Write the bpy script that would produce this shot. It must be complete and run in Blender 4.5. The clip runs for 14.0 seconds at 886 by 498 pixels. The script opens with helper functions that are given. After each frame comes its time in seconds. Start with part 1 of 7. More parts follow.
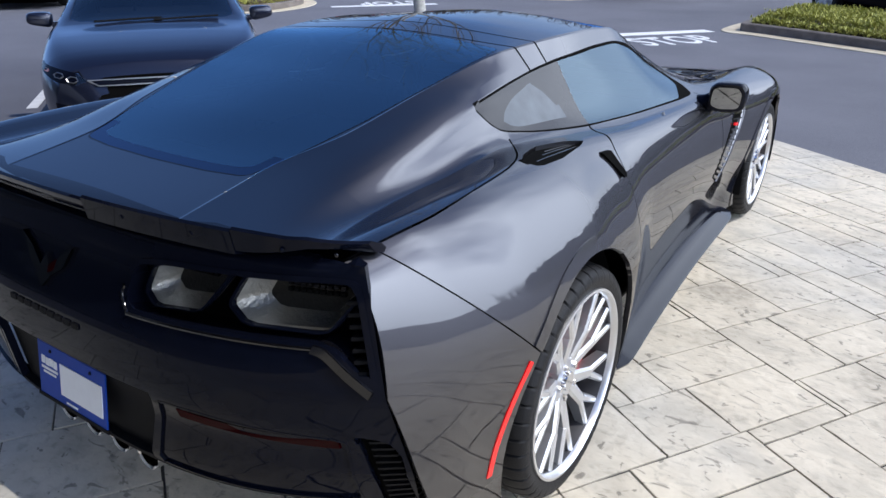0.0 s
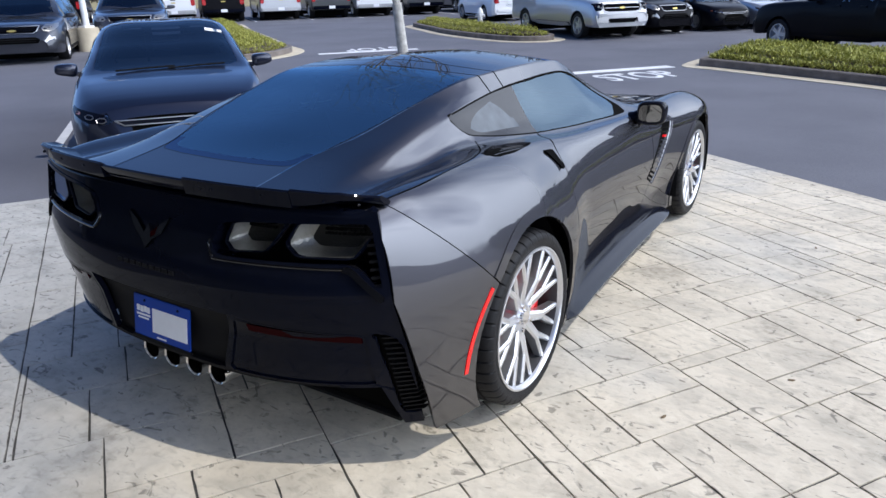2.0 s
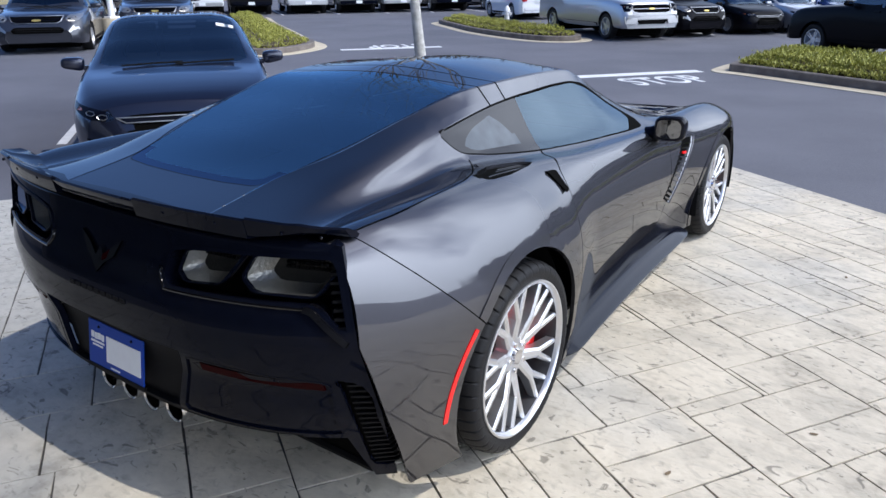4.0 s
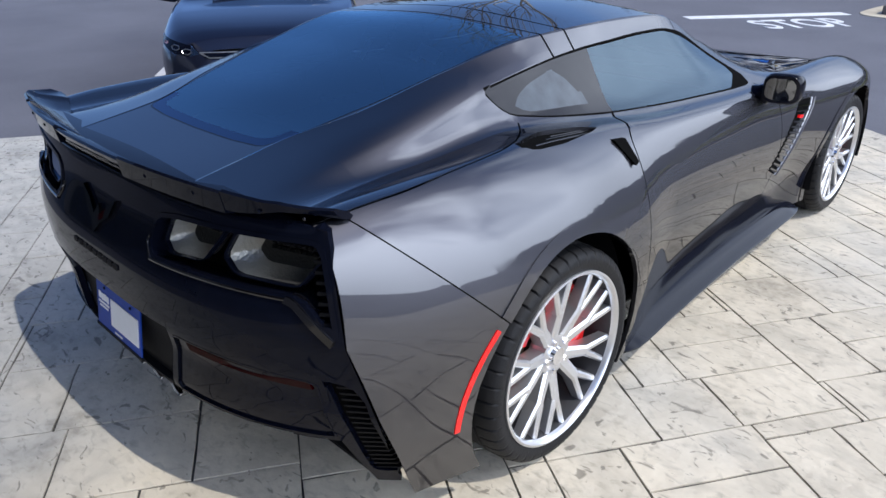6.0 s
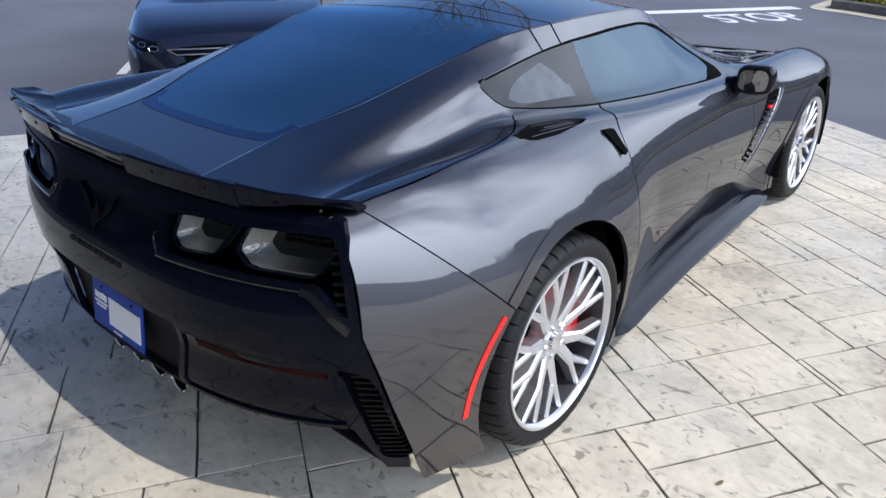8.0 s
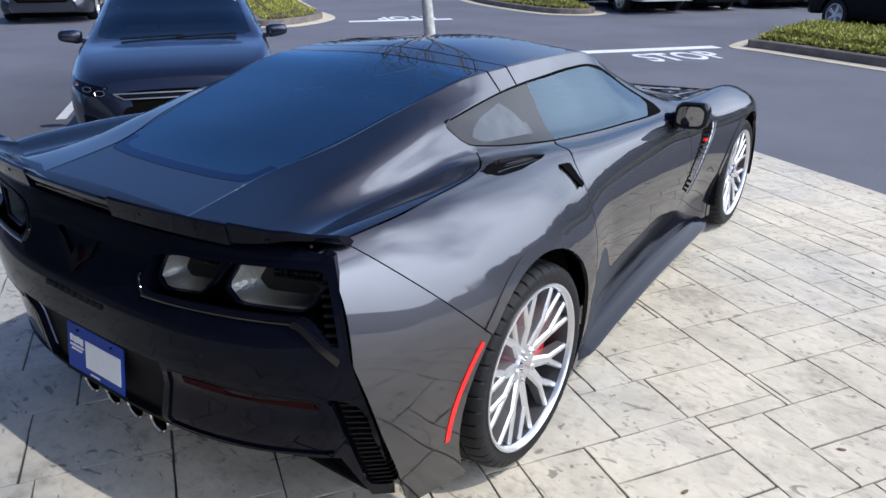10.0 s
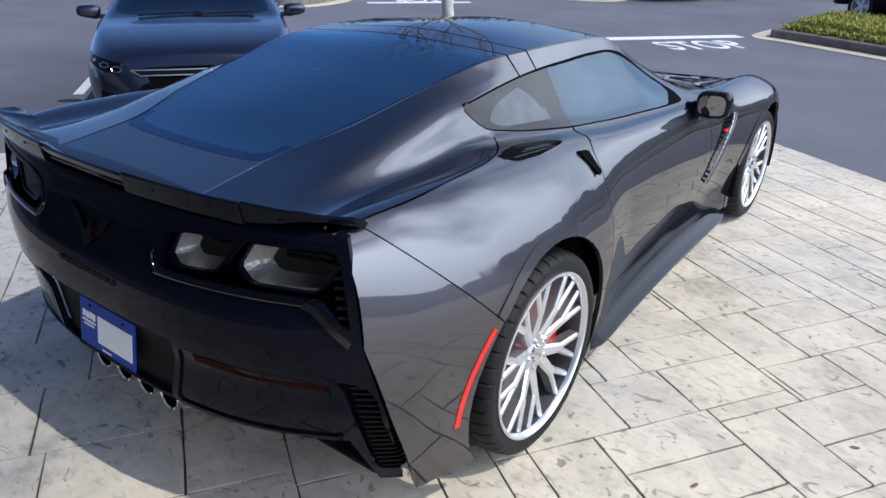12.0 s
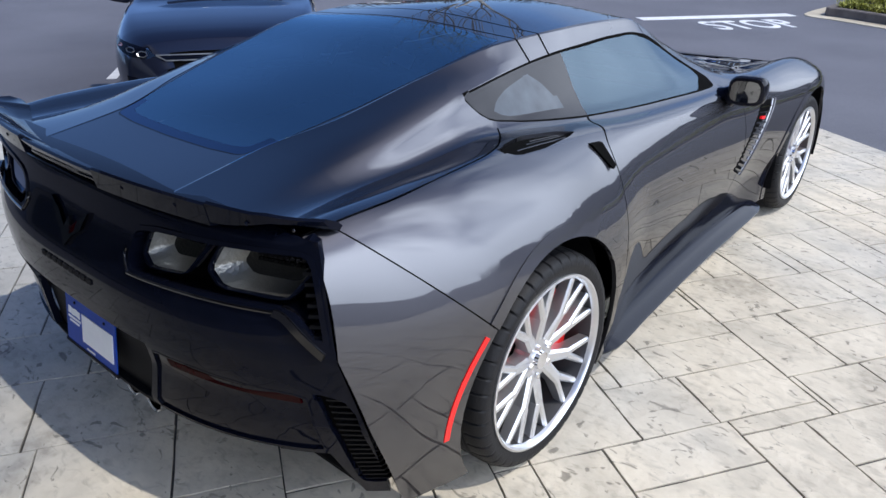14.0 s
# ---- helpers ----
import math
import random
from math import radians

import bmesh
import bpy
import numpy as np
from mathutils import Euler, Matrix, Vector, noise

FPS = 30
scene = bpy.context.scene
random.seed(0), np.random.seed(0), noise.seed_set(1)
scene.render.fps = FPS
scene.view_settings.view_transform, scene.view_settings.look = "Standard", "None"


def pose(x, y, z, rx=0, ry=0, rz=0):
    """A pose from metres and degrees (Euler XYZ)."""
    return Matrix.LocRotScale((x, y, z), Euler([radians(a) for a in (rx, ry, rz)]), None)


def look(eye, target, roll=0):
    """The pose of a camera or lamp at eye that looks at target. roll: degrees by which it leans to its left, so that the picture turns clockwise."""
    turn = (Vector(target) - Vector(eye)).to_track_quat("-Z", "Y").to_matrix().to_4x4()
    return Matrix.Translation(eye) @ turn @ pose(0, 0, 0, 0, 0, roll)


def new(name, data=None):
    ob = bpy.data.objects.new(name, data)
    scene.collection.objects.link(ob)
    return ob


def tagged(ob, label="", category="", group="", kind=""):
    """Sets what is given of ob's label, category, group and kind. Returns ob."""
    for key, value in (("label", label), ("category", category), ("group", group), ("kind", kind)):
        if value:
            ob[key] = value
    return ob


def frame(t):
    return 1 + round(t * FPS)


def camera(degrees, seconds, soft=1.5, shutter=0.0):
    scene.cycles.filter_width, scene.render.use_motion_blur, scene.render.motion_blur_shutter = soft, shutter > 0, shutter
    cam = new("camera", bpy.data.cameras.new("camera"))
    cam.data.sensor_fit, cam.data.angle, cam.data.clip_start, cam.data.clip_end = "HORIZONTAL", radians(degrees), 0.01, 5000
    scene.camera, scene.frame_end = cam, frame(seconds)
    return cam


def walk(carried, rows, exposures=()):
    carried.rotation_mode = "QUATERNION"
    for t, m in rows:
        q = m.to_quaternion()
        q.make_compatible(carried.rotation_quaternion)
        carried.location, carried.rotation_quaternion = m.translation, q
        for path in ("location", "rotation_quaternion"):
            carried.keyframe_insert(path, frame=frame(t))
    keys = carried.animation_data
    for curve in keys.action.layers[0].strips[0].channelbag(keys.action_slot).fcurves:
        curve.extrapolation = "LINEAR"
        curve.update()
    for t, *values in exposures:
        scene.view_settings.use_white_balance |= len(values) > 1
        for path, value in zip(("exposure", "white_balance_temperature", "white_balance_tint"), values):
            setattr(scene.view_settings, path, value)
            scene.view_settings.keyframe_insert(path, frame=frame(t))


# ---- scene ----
cam = camera(63.9, 14.0)
PATH = [
    (0, (1.635, -1.556, 1.519), (0.61, -0.044, 0.705), -0.1),
    (0.5, (1.825, -1.683, 1.533), (0.672, -0.296, 0.668), -0.5),
    (1, (1.92, -1.875, 1.536), (0.878, -0.425, 0.635), -0.9),
    (1.5, (2.011, -2.113, 1.543), (1.046, -0.572, 0.71), -0.1),
    (2, (2.059, -2.177, 1.566), (1.039, -0.609, 0.859), -1.5),
    (2.5, (2.055, -2.185, 1.572), (1.018, -0.604, 0.919), -1.2),
    (3, (2.046, -2.131, 1.572), (1.024, -0.546, 0.908), -0.9),
    (3.2, (2.052, -2.081, 1.576), (1.015, -0.509, 0.903), -0.7),
    (5.3, (1.938, -1.557, 1.586), (0.797, -0.129, 0.774), -0.6),
    (5.5, (1.951, -1.51, 1.583), (0.774, -0.124, 0.751), -0.3),
    (6, (1.984, -1.459, 1.569), (0.721, -0.174, 0.7), -0.6),
    (6.5, (1.96, -1.468, 1.564), (0.69, -0.196, 0.687), -1.2),
    (7, (1.946, -1.49, 1.565), (0.713, -0.188, 0.68), -1.0),
    (7.2, (1.946, -1.496, 1.565), (0.72, -0.193, 0.673), -0.9),
    (9.3, (1.889, -1.704, 1.596), (0.798, -0.238, 0.783), 0.0),
    (9.5, (1.896, -1.707, 1.599), (0.806, -0.235, 0.795), -0.1),
    (10, (1.913, -1.708, 1.601), (0.838, -0.215, 0.816), -0.1),
    (10.5, (1.917, -1.698, 1.6), (0.861, -0.195, 0.809), 0.8),
    (11, (1.914, -1.697, 1.598), (0.865, -0.195, 0.797), 1.2),
    (11.5, (1.906, -1.697, 1.594), (0.841, -0.218, 0.771), 1.2),
    (12, (1.897, -1.696, 1.592), (0.805, -0.237, 0.768), 1.0),
    (12.5, (1.893, -1.681, 1.59), (0.769, -0.246, 0.765), 0.7),
    (13, (1.907, -1.622, 1.588), (0.749, -0.219, 0.757), 0.1),
    (13.5, (1.92, -1.539, 1.586), (0.753, -0.152, 0.741), -0.1),
    (14, (1.915, -1.496, 1.582), (0.742, -0.129, 0.712), 0.0),
]
walk(cam, [(t, look(eye, target, roll)) for t, eye, target, roll in PATH],
     [(0.0, -0.78), (0.5, -0.76), (1.0, -0.62), (1.5, -0.72), (2.0, -0.84), (2.5, -0.86), (3.0, -0.82), (9.0, -0.81), (14.0, -0.81)])

# ---- world, sun ----
SUN_DIR = Vector((0.50, 0.08, 0.83)).normalized()
world = bpy.data.worlds.new("world")
scene.world = world
world.use_nodes = True
wn = world.node_tree.nodes
sky = wn.new("ShaderNodeTexSky")
sky.sky_type = "NISHITA"
sky.sun_disc = False
sky.sun_elevation = math.asin(SUN_DIR.z)
sky.sun_rotation = math.atan2(SUN_DIR.x, SUN_DIR.y)
sky.dust_density = 0.8
sky.ozone_density = 3.5
sky.altitude = 300
wn["Background"].inputs["Strength"].default_value = 0.12
deep = wn.new("ShaderNodeHueSaturation")
deep.inputs["Saturation"].default_value = 1.3
deep.inputs["Hue"].default_value = 0.512
world.node_tree.links.new(sky.outputs["Color"], deep.inputs["Color"])
# broken cloud, thin overhead; sunny-side bank added out of view to brighten the paint
way, puff, cover, low, many, mixed = (wn.new("ShaderNode" + k) for k in ("TexCoord", "TexNoise", "ValToRGB", "SeparateXYZ", "Math", "Mix"))
puff.inputs["Scale"].default_value, puff.inputs["Detail"].default_value, puff.inputs["Distortion"].default_value = 2.2, 3, 0.3
cover.color_ramp.elements[0].position, cover.color_ramp.elements[1].position = 0.46, 0.85
many.operation = "MULTIPLY_ADD"
many.inputs[1].default_value, many.inputs[2].default_value = -0.60, 0.10
mixed.data_type = "RGBA"
link = world.node_tree.links.new
link(way.outputs["Generated"], puff.inputs["Vector"])
link(way.outputs["Generated"], low.inputs["Vector"])
link(low.outputs["Z"], many.inputs[0])
total = wn.new("ShaderNodeMath")
link(puff.outputs["Fac"], total.inputs[0])
link(many.outputs["Value"], total.inputs[1])
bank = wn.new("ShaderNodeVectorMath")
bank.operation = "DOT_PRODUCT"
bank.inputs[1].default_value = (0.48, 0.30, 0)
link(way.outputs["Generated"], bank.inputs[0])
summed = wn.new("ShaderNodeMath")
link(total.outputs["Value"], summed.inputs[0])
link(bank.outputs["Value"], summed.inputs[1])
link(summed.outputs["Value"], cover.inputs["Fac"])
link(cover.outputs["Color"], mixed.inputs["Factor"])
# cloud is made brighter towards the sun, tuned for highlights on the paint
near, glow, tone = wn.new("ShaderNodeVectorMath"), wn.new("ShaderNodeMapRange"), wn.new("ShaderNodeVectorMath")
near.operation, tone.operation = "DOT_PRODUCT", "SCALE"
near.inputs[1].default_value = SUN_DIR
link(way.outputs["Generated"], near.inputs[0])
link(near.outputs["Value"], glow.inputs["Value"])
glow.inputs["From Min"].default_value, glow.inputs["From Max"].default_value = 0.1, 1.0
glow.inputs["To Min"].default_value, glow.inputs["To Max"].default_value = 0.4, 3.8
tone.inputs[0].default_value = (22.0, 24.6, 29.5)
link(glow.outputs["Result"], tone.inputs["Scale"])
link(tone.outputs["Vector"], mixed.inputs["B"])
# blue added to the sky, fading upwards, to brighten deck and glass reflections
lift, power, low_blue, sumup = (wn.new("ShaderNode" + k) for k in ("Math", "Math", "VectorMath", "VectorMath"))
lift.operation, power.operation, low_blue.operation, sumup.operation = "SUBTRACT", "POWER", "SCALE", "ADD"
lift.use_clamp = True
lift.inputs[0].default_value, power.inputs[1].default_value = 1.0, 1.0
low_blue.inputs[0].default_value = (3.5, 6.3, 13.6)
link(low.outputs["Z"], lift.inputs[1])
link(lift.outputs["Value"], power.inputs[0])
link(power.outputs["Value"], low_blue.inputs["Scale"])
link(deep.outputs["Color"], sumup.inputs[0])
link(low_blue.outputs["Vector"], sumup.inputs[1])
link(sumup.outputs["Vector"], mixed.inputs["A"])
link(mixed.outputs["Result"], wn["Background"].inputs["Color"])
sun = new("sun", bpy.data.lights.new("sun", "SUN"))
sun.data.energy, sun.data.angle, sun.data.color = 5.0, radians(0.55), (1.0, 0.97, 0.93)
sun.matrix_world = look(SUN_DIR * 30, (0, 0, 0))

# ---- helpers for meshes ----
def part(name, data, mat, parent=None, label=""):
    """One mesh object from a bmesh or a mesh, under its thing or part."""
    if isinstance(data, bmesh.types.BMesh):
        me = bpy.data.meshes.new(name)
        data.to_mesh(me)
        data.free()
    else:
        me = data
    if mat is not None and not me.materials:
        me.materials.append(mat)
    ob = new(name, me)
    if parent is not None:
        ob.parent = parent
    return tagged(ob, label)


def thing(name, label, category, m=None, group="", kind=""):
    ob = new(name)
    ob.empty_display_size = 0.2
    if m is not None:
        ob.matrix_world = m
    return tagged(ob, label, category, group, kind)


def smooth(me, angle=35):
    me.shade_smooth() if angle is None else me.set_sharp_from_angle(angle=radians(angle))
    return me


def mesh(name, verts, faces, auto=35):
    me = bpy.data.meshes.new(name)
    me.from_pydata([tuple(v) for v in verts], [], [tuple(f) for f in faces])
    for p in me.polygons:
        p.use_smooth = True
    if auto:
        me.set_sharp_from_angle(angle=radians(auto))
    return me


def shaded(bm, auto=35):
    me = bpy.data.meshes.new("m")
    bm.to_mesh(me)
    bm.free()
    for p in me.polygons:
        p.use_smooth = True
    me.set_sharp_from_angle(angle=radians(auto))
    return me


def box(bm, size, m=None, bevel=0.0, seg=1):
    r = bmesh.ops.create_cube(bm, size=1.0)
    vs = r["verts"]
    bmesh.ops.scale(bm, vec=size, verts=vs)
    if bevel:
        es = list({e for v in vs for e in v.link_edges})
        r = bmesh.ops.bevel(bm, geom=es, offset=bevel, segments=seg, affect="EDGES", clamp_overlap=True)
        seen, todo = set(r["verts"]), list(r["verts"])
        vs = list(seen | {v for v in vs if v.is_valid})
    if m is not None:
        bmesh.ops.transform(bm, matrix=m, verts=vs)
    return vs


def cyl(bm, r1, r2, depth, m=None, seg=24, caps=True):
    vs = bmesh.ops.create_cone(bm, cap_ends=caps, segments=seg, radius1=r1, radius2=r2, depth=depth)["verts"]
    if m is not None:
        bmesh.ops.transform(bm, matrix=m, verts=vs)
    return vs


def lathe(profile, seg=64, arc=1.0):
    """Faces of a profile (radius, height) turned about x; height runs along x."""
    vs, fs, n = [], [], len(profile)
    for i in range(seg):
        a = 2 * math.pi * i / seg
        for r, h in profile:
            vs.append((h, r * math.cos(a), r * math.sin(a)))
    for i in range(seg):
        j = (i + 1) % seg
        for k in range(n - 1):
            fs.append((i * n + k, i * n + k + 1, j * n + k + 1, j * n + k))
    return vs, fs


def tube(points, radius, seg=8, taper=None):
    """A round bar along points; radius may be a list."""
    pts = [Vector(p) for p in points]
    rad = radius if isinstance(radius, (list, tuple)) else [radius] * len(pts)
    vs, fs = [], []
    up = Vector((0.13, 0.31, 0.94))
    for i, p in enumerate(pts):
        d = (pts[min(i + 1, len(pts) - 1)] - pts[max(i - 1, 0)]).normalized()
        a = d.cross(up)
        a = a.normalized() if a.length > 1e-4 else Vector((1, 0, 0))
        b = d.cross(a).normalized()
        for k in range(seg):
            t = 2 * math.pi * k / seg
            vs.append(tuple(p + (a * math.cos(t) + b * math.sin(t)) * rad[i]))
    for i in range(len(pts) - 1):
        for k in range(seg):
            l = (k + 1) % seg
            fs.append((i * seg + k, i * seg + l, (i + 1) * seg + l, (i + 1) * seg + k))
    fs.append(tuple(range(seg))[::-1])
    fs.append(tuple((len(pts) - 1) * seg + k for k in range(seg)))
    return vs, fs


def joined(*pieces):
    vs, fs = [], []
    for v, f in pieces:
        o = len(vs)
        vs += [tuple(p) for p in v]
        fs += [tuple(i + o for i in q) for q in f]
    return vs, fs


def moved(piece, m):
    return [tuple(m @ Vector(v)) for v in piece[0]], piece[1]


def prism(outline, lo, hi, axis="z"):
    """A solid between two copies of a flat outline."""
    n = len(outline)
    def at(p, h):
        return {"z": (p[0], p[1], h), "y": (p[0], h, p[1]), "x": (h, p[0], p[1])}[axis]
    vs = [at(p, lo) for p in outline] + [at(p, hi) for p in outline]
    fs = [tuple(range(n))[::-1], tuple(range(n, 2 * n))]
    fs += [(i, (i + 1) % n, (i + 1) % n + n, i + n) for i in range(n)]
    return vs, fs


def rounded(points, steps=6, closed=True):
    """A smooth curve through a few points (Catmull-Rom)."""
    pts = [np.array(p, float) for p in points]
    n, out = len(pts), []
    for i in range(n if closed else n - 1):
        if closed:
            p0, p1, p2, p3 = pts[i - 1], pts[i], pts[(i + 1) % n], pts[(i + 2) % n]
        else:
            p0, p1, p2, p3 = pts[max(i - 1, 0)], pts[i], pts[i + 1], pts[min(i + 2, n - 1)]
        for k in range(steps):
            t = k / steps
            out.append(0.5 * (2 * p1 + (p2 - p0) * t + (2 * p0 - 5 * p1 + 4 * p2 - p3) * t * t + (3 * p1 - p0 - 3 * p2 + p3) * t ** 3))
    if not closed:
        out.append(pts[-1])
    return [tuple(p) for p in out]


def chaikin(points, times=2, ratio=0.25):
    """An outline with its corners cut round."""
    pts = [np.array(p, float) for p in points]
    for _ in range(times):
        pts = [q for i in range(len(pts)) for q in (pts[i] * (1 - ratio) + pts[(i + 1) % len(pts)] * ratio, pts[i] * ratio + pts[(i + 1) % len(pts)] * (1 - ratio))]
    return [tuple(p) for p in pts]


# ---- skins: smooth surfaces through lengthwise lines, which can be cut into panels ----
def curve(xs, vs, q):
    """Smooth interpolation that doesn't overshoot."""
    xs, vs, q = np.array(xs, float), np.array(vs, float), np.array(q, float)
    h, d = np.diff(xs), np.diff(vs) / np.diff(xs)
    m = np.zeros_like(vs)
    m[0], m[-1] = d[0], d[-1]
    for i in range(1, len(vs) - 1):
        if d[i - 1] * d[i] > 0:
            w1, w2 = 2 * h[i] + h[i - 1], h[i] + 2 * h[i - 1]
            m[i] = (w1 + w2) / (w1 / d[i - 1] + w2 / d[i])
    i = np.clip(np.searchsorted(xs, q) - 1, 0, len(xs) - 2)
    t = (q - xs[i]) / h[i]
    return ((1 + 2 * t) * (1 - t) ** 2 * vs[i] + t * (1 - t) ** 2 * h[i] * m[i] + t * t * (3 - 2 * t) * vs[i + 1] + t * t * (t - 1) * h[i] * m[i + 1])


def spline(xs, vs, q):
    """Catmull-Rom interpolation over uneven knots."""
    xs, vs, q = np.array(xs, float), np.array(vs, float), np.array(q, float)
    m = np.gradient(vs, xs)
    h = np.diff(xs)
    i = np.clip(np.searchsorted(xs, q) - 1, 0, len(xs) - 2)
    t = (q - xs[i]) / h[i]
    return ((1 + 2 * t) * (1 - t) ** 2 * vs[i] + t * (1 - t) ** 2 * h[i] * m[i] + t * t * (3 - 2 * t) * vs[i + 1] + t * t * (t - 1) * h[i] * m[i + 1])


class Skin:
    def __init__(self, verts, faces):
        self.v = [np.array(p, float) for p in verts]
        self.f = [list(q) for q in faces]

    @classmethod
    def loft(cls, knots, lines, ys, per, sharp=()):
        """lines: (xs, zs) at the knots, from the top centre down the right side. per: rows between two lines. sharp: a line that stays a crease."""
        X = np.array([curve(knots, l[0], ys) for l in lines])
        Z = np.array([curve(knots, l[1], ys) for l in lines])
        n = len(lines)
        seg = []
        for k in range(n - 1):
            c = per[k] if isinstance(per, (list, tuple)) else per
            seg += [k + i / c for i in range(c)]
        seg.append(n - 1)
        seg = sorted(set(seg + [s + d for s in sharp for d in (-0.05, 0.05)]))
        vs = []
        for j in range(len(ys)):
            u = np.concatenate([[0], np.cumsum(np.hypot(np.diff(X[:, j]), np.diff(Z[:, j])) ** 0.5 + 1e-4)])
            q = np.interp(seg, range(n), u)
            x2, z2, u2 = np.concatenate([[-X[1, j]], X[:, j]]), np.concatenate([[Z[1, j]], Z[:, j]]), np.concatenate([[-u[1]], u])
            xs, zs = spline(u2, x2, q), spline(u2, z2, q)
            stops = [0, *sharp, n - 1]
            for a, b in zip(stops[:-1], stops[1:]):
                on = (q >= u[a] - 1e-9) & (q <= u[b] + 1e-9)
                lead = 0 if a == 0 else a + 1
                xs[on], zs[on] = spline(u2[lead:b + 2], x2[lead:b + 2], q[on]), spline(u2[lead:b + 2], z2[lead:b + 2], q[on])
            xs[0] = 0.0
            vs += [(a, ys[j], b) for a, b in zip(xs, zs)]
        m = len(seg)
        fs = [[j * m + k, j * m + k + 1, (j + 1) * m + k + 1, (j + 1) * m + k] for j in range(len(ys) - 1) for k in range(m - 1)]
        s = cls(vs, fs)
        return s

    def cut(self, f):
        """Split every face along f = 0."""
        A = np.array(self.v)
        d = f(A)
        d = np.where(np.abs(d) < 1e-6, 1e-6, d)
        edge, out = {}, []
        for q in self.f:
            s = [d[i] > 0 for i in q]
            if all(s) or not any(s):
                out.append(q)
                continue
            lo, hi = [], []
            for a, b in zip(q, q[1:] + q[:1]):
                (hi if d[a] > 0 else lo).append(a)
                if (d[a] > 0) != (d[b] > 0):
                    key = (min(a, b), max(a, b))
                    if key not in edge:
                        t = d[key[0]] / (d[key[0]] - d[key[1]])
                        self.v.append(A[key[0]] * (1 - t) + A[key[1]] * t)
                        edge[key] = len(self.v) - 1
                    lo.append(edge[key])
                    hi.append(edge[key])
            out += [p for p in (lo, hi) if len(p) > 2]
        self.f = out
        return self

    def normals(self):
        A = np.array(self.v)
        N = np.zeros_like(A)
        for q in self.f:
            p = A[q]
            c = np.zeros(3)
            for i in range(1, len(q) - 1):
                c += np.cross(p[i] - p[0], p[i + 1] - p[0])
            N[q] += c
        return N / np.maximum(np.linalg.norm(N, axis=1, keepdims=True), 1e-12)

    def centres(self):
        A = np.array(self.v)
        return np.array([A[q].mean(axis=0) for q in self.f])


def panel(name, skin, N, chosen, mat, parent, label="", mirror="both", depth=0.012, push=0.0):
    """A panel of sheet from chosen faces, its rim folded in. mirror: both sides in one mesh, or one side ('r', 'l')."""
    ids = sorted({i for k in chosen for i in skin.f[k]})
    if not ids:
        return None
    at = {i: n for n, i in enumerate(ids)}
    P = [skin.v[i] + N[i] * push for i in ids]
    Q = [N[i] for i in ids]
    F = [[at[i] for i in skin.f[k]] for k in chosen]
    count = {}
    for q in F:
        for a, b in zip(q, q[1:] + q[:1]):
            count[(a, b)] = 1
    rim = [(a, b) for (a, b) in count if (b, a) not in count and not (abs(P[a][0]) < 1e-5 and abs(P[b][0]) < 1e-5 and mirror == "both")]
    V, NN = list(P), list(Q)
    if depth:
        for a, b in rim:
            o = len(V)
            side = np.cross(P[b] - P[a], Q[a])
            side = side / max(np.linalg.norm(side), 1e-9)
            V += [P[a], P[b], P[b] - Q[b] * depth, P[a] - Q[a] * depth]
            NN += [side] * 4
            F.append([o + 1, o, o + 3, o + 2])
    V, NN = np.array(V), np.array(NN)
    L = V * [-1, 1, 1], NN * [-1, 1, 1], [q[::-1] for q in F]
    if mirror == "l":
        V, NN, F = L
    elif mirror == "both":
        F = F + [[i + len(V) for i in q] for q in L[2]]
        V, NN = np.vstack([V, L[0]]), np.vstack([NN, L[1]])
    me = bpy.data.meshes.new(name)
    me.from_pydata(V.tolist(), [], F)
    for p in me.polygons:
        p.use_smooth = True
    me.normals_split_custom_set_from_vertices([tuple(n) for n in NN])
    return part(name, me, mat, parent, label)


def outline_distance(points, i, j, scale=1.0):
    """Signed distance to a closed outline in the axes i, j (inside negative)."""
    P = np.array(points, float)
    Q = np.roll(P, -1, axis=0)

    def f(A):
        x, y = np.abs(A[:, i]) if i == 0 else A[:, i], A[:, j]
        best, inside = np.full(len(A), 1e9), np.zeros(len(A), bool)
        for (ax, ay), (bx, by) in zip(P, Q):
            dx, dy = bx - ax, by - ay
            t = np.clip(((x - ax) * dx + (y - ay) * dy) / max(dx * dx + dy * dy, 1e-12), 0, 1)
            best = np.minimum(best, np.hypot(x - ax - t * dx, y - ay - t * dy))
            hit = (ay > y) != (by > y)
            if ay != by:
                inside ^= hit & (x < (bx - ax) * (y - ay) / (by - ay) + ax)
        return np.where(inside, -best, best)
    return f


def line_distance(points, i, j):
    """Unsigned distance to an open line in the axes i, j."""
    P = np.array(points, float)

    def f(A):
        x, y = np.abs(A[:, i]) if i == 0 else A[:, i], A[:, j]
        best = np.full(len(A), 1e9)
        for (ax, ay), (bx, by) in zip(P[:-1], P[1:]):
            dx, dy = bx - ax, by - ay
            t = np.clip(((x - ax) * dx + (y - ay) * dy) / max(dx * dx + dy * dy, 1e-12), 0, 1)
            best = np.minimum(best, np.hypot(x - ax - t * dx, y - ay - t * dy))
        return best
    return f

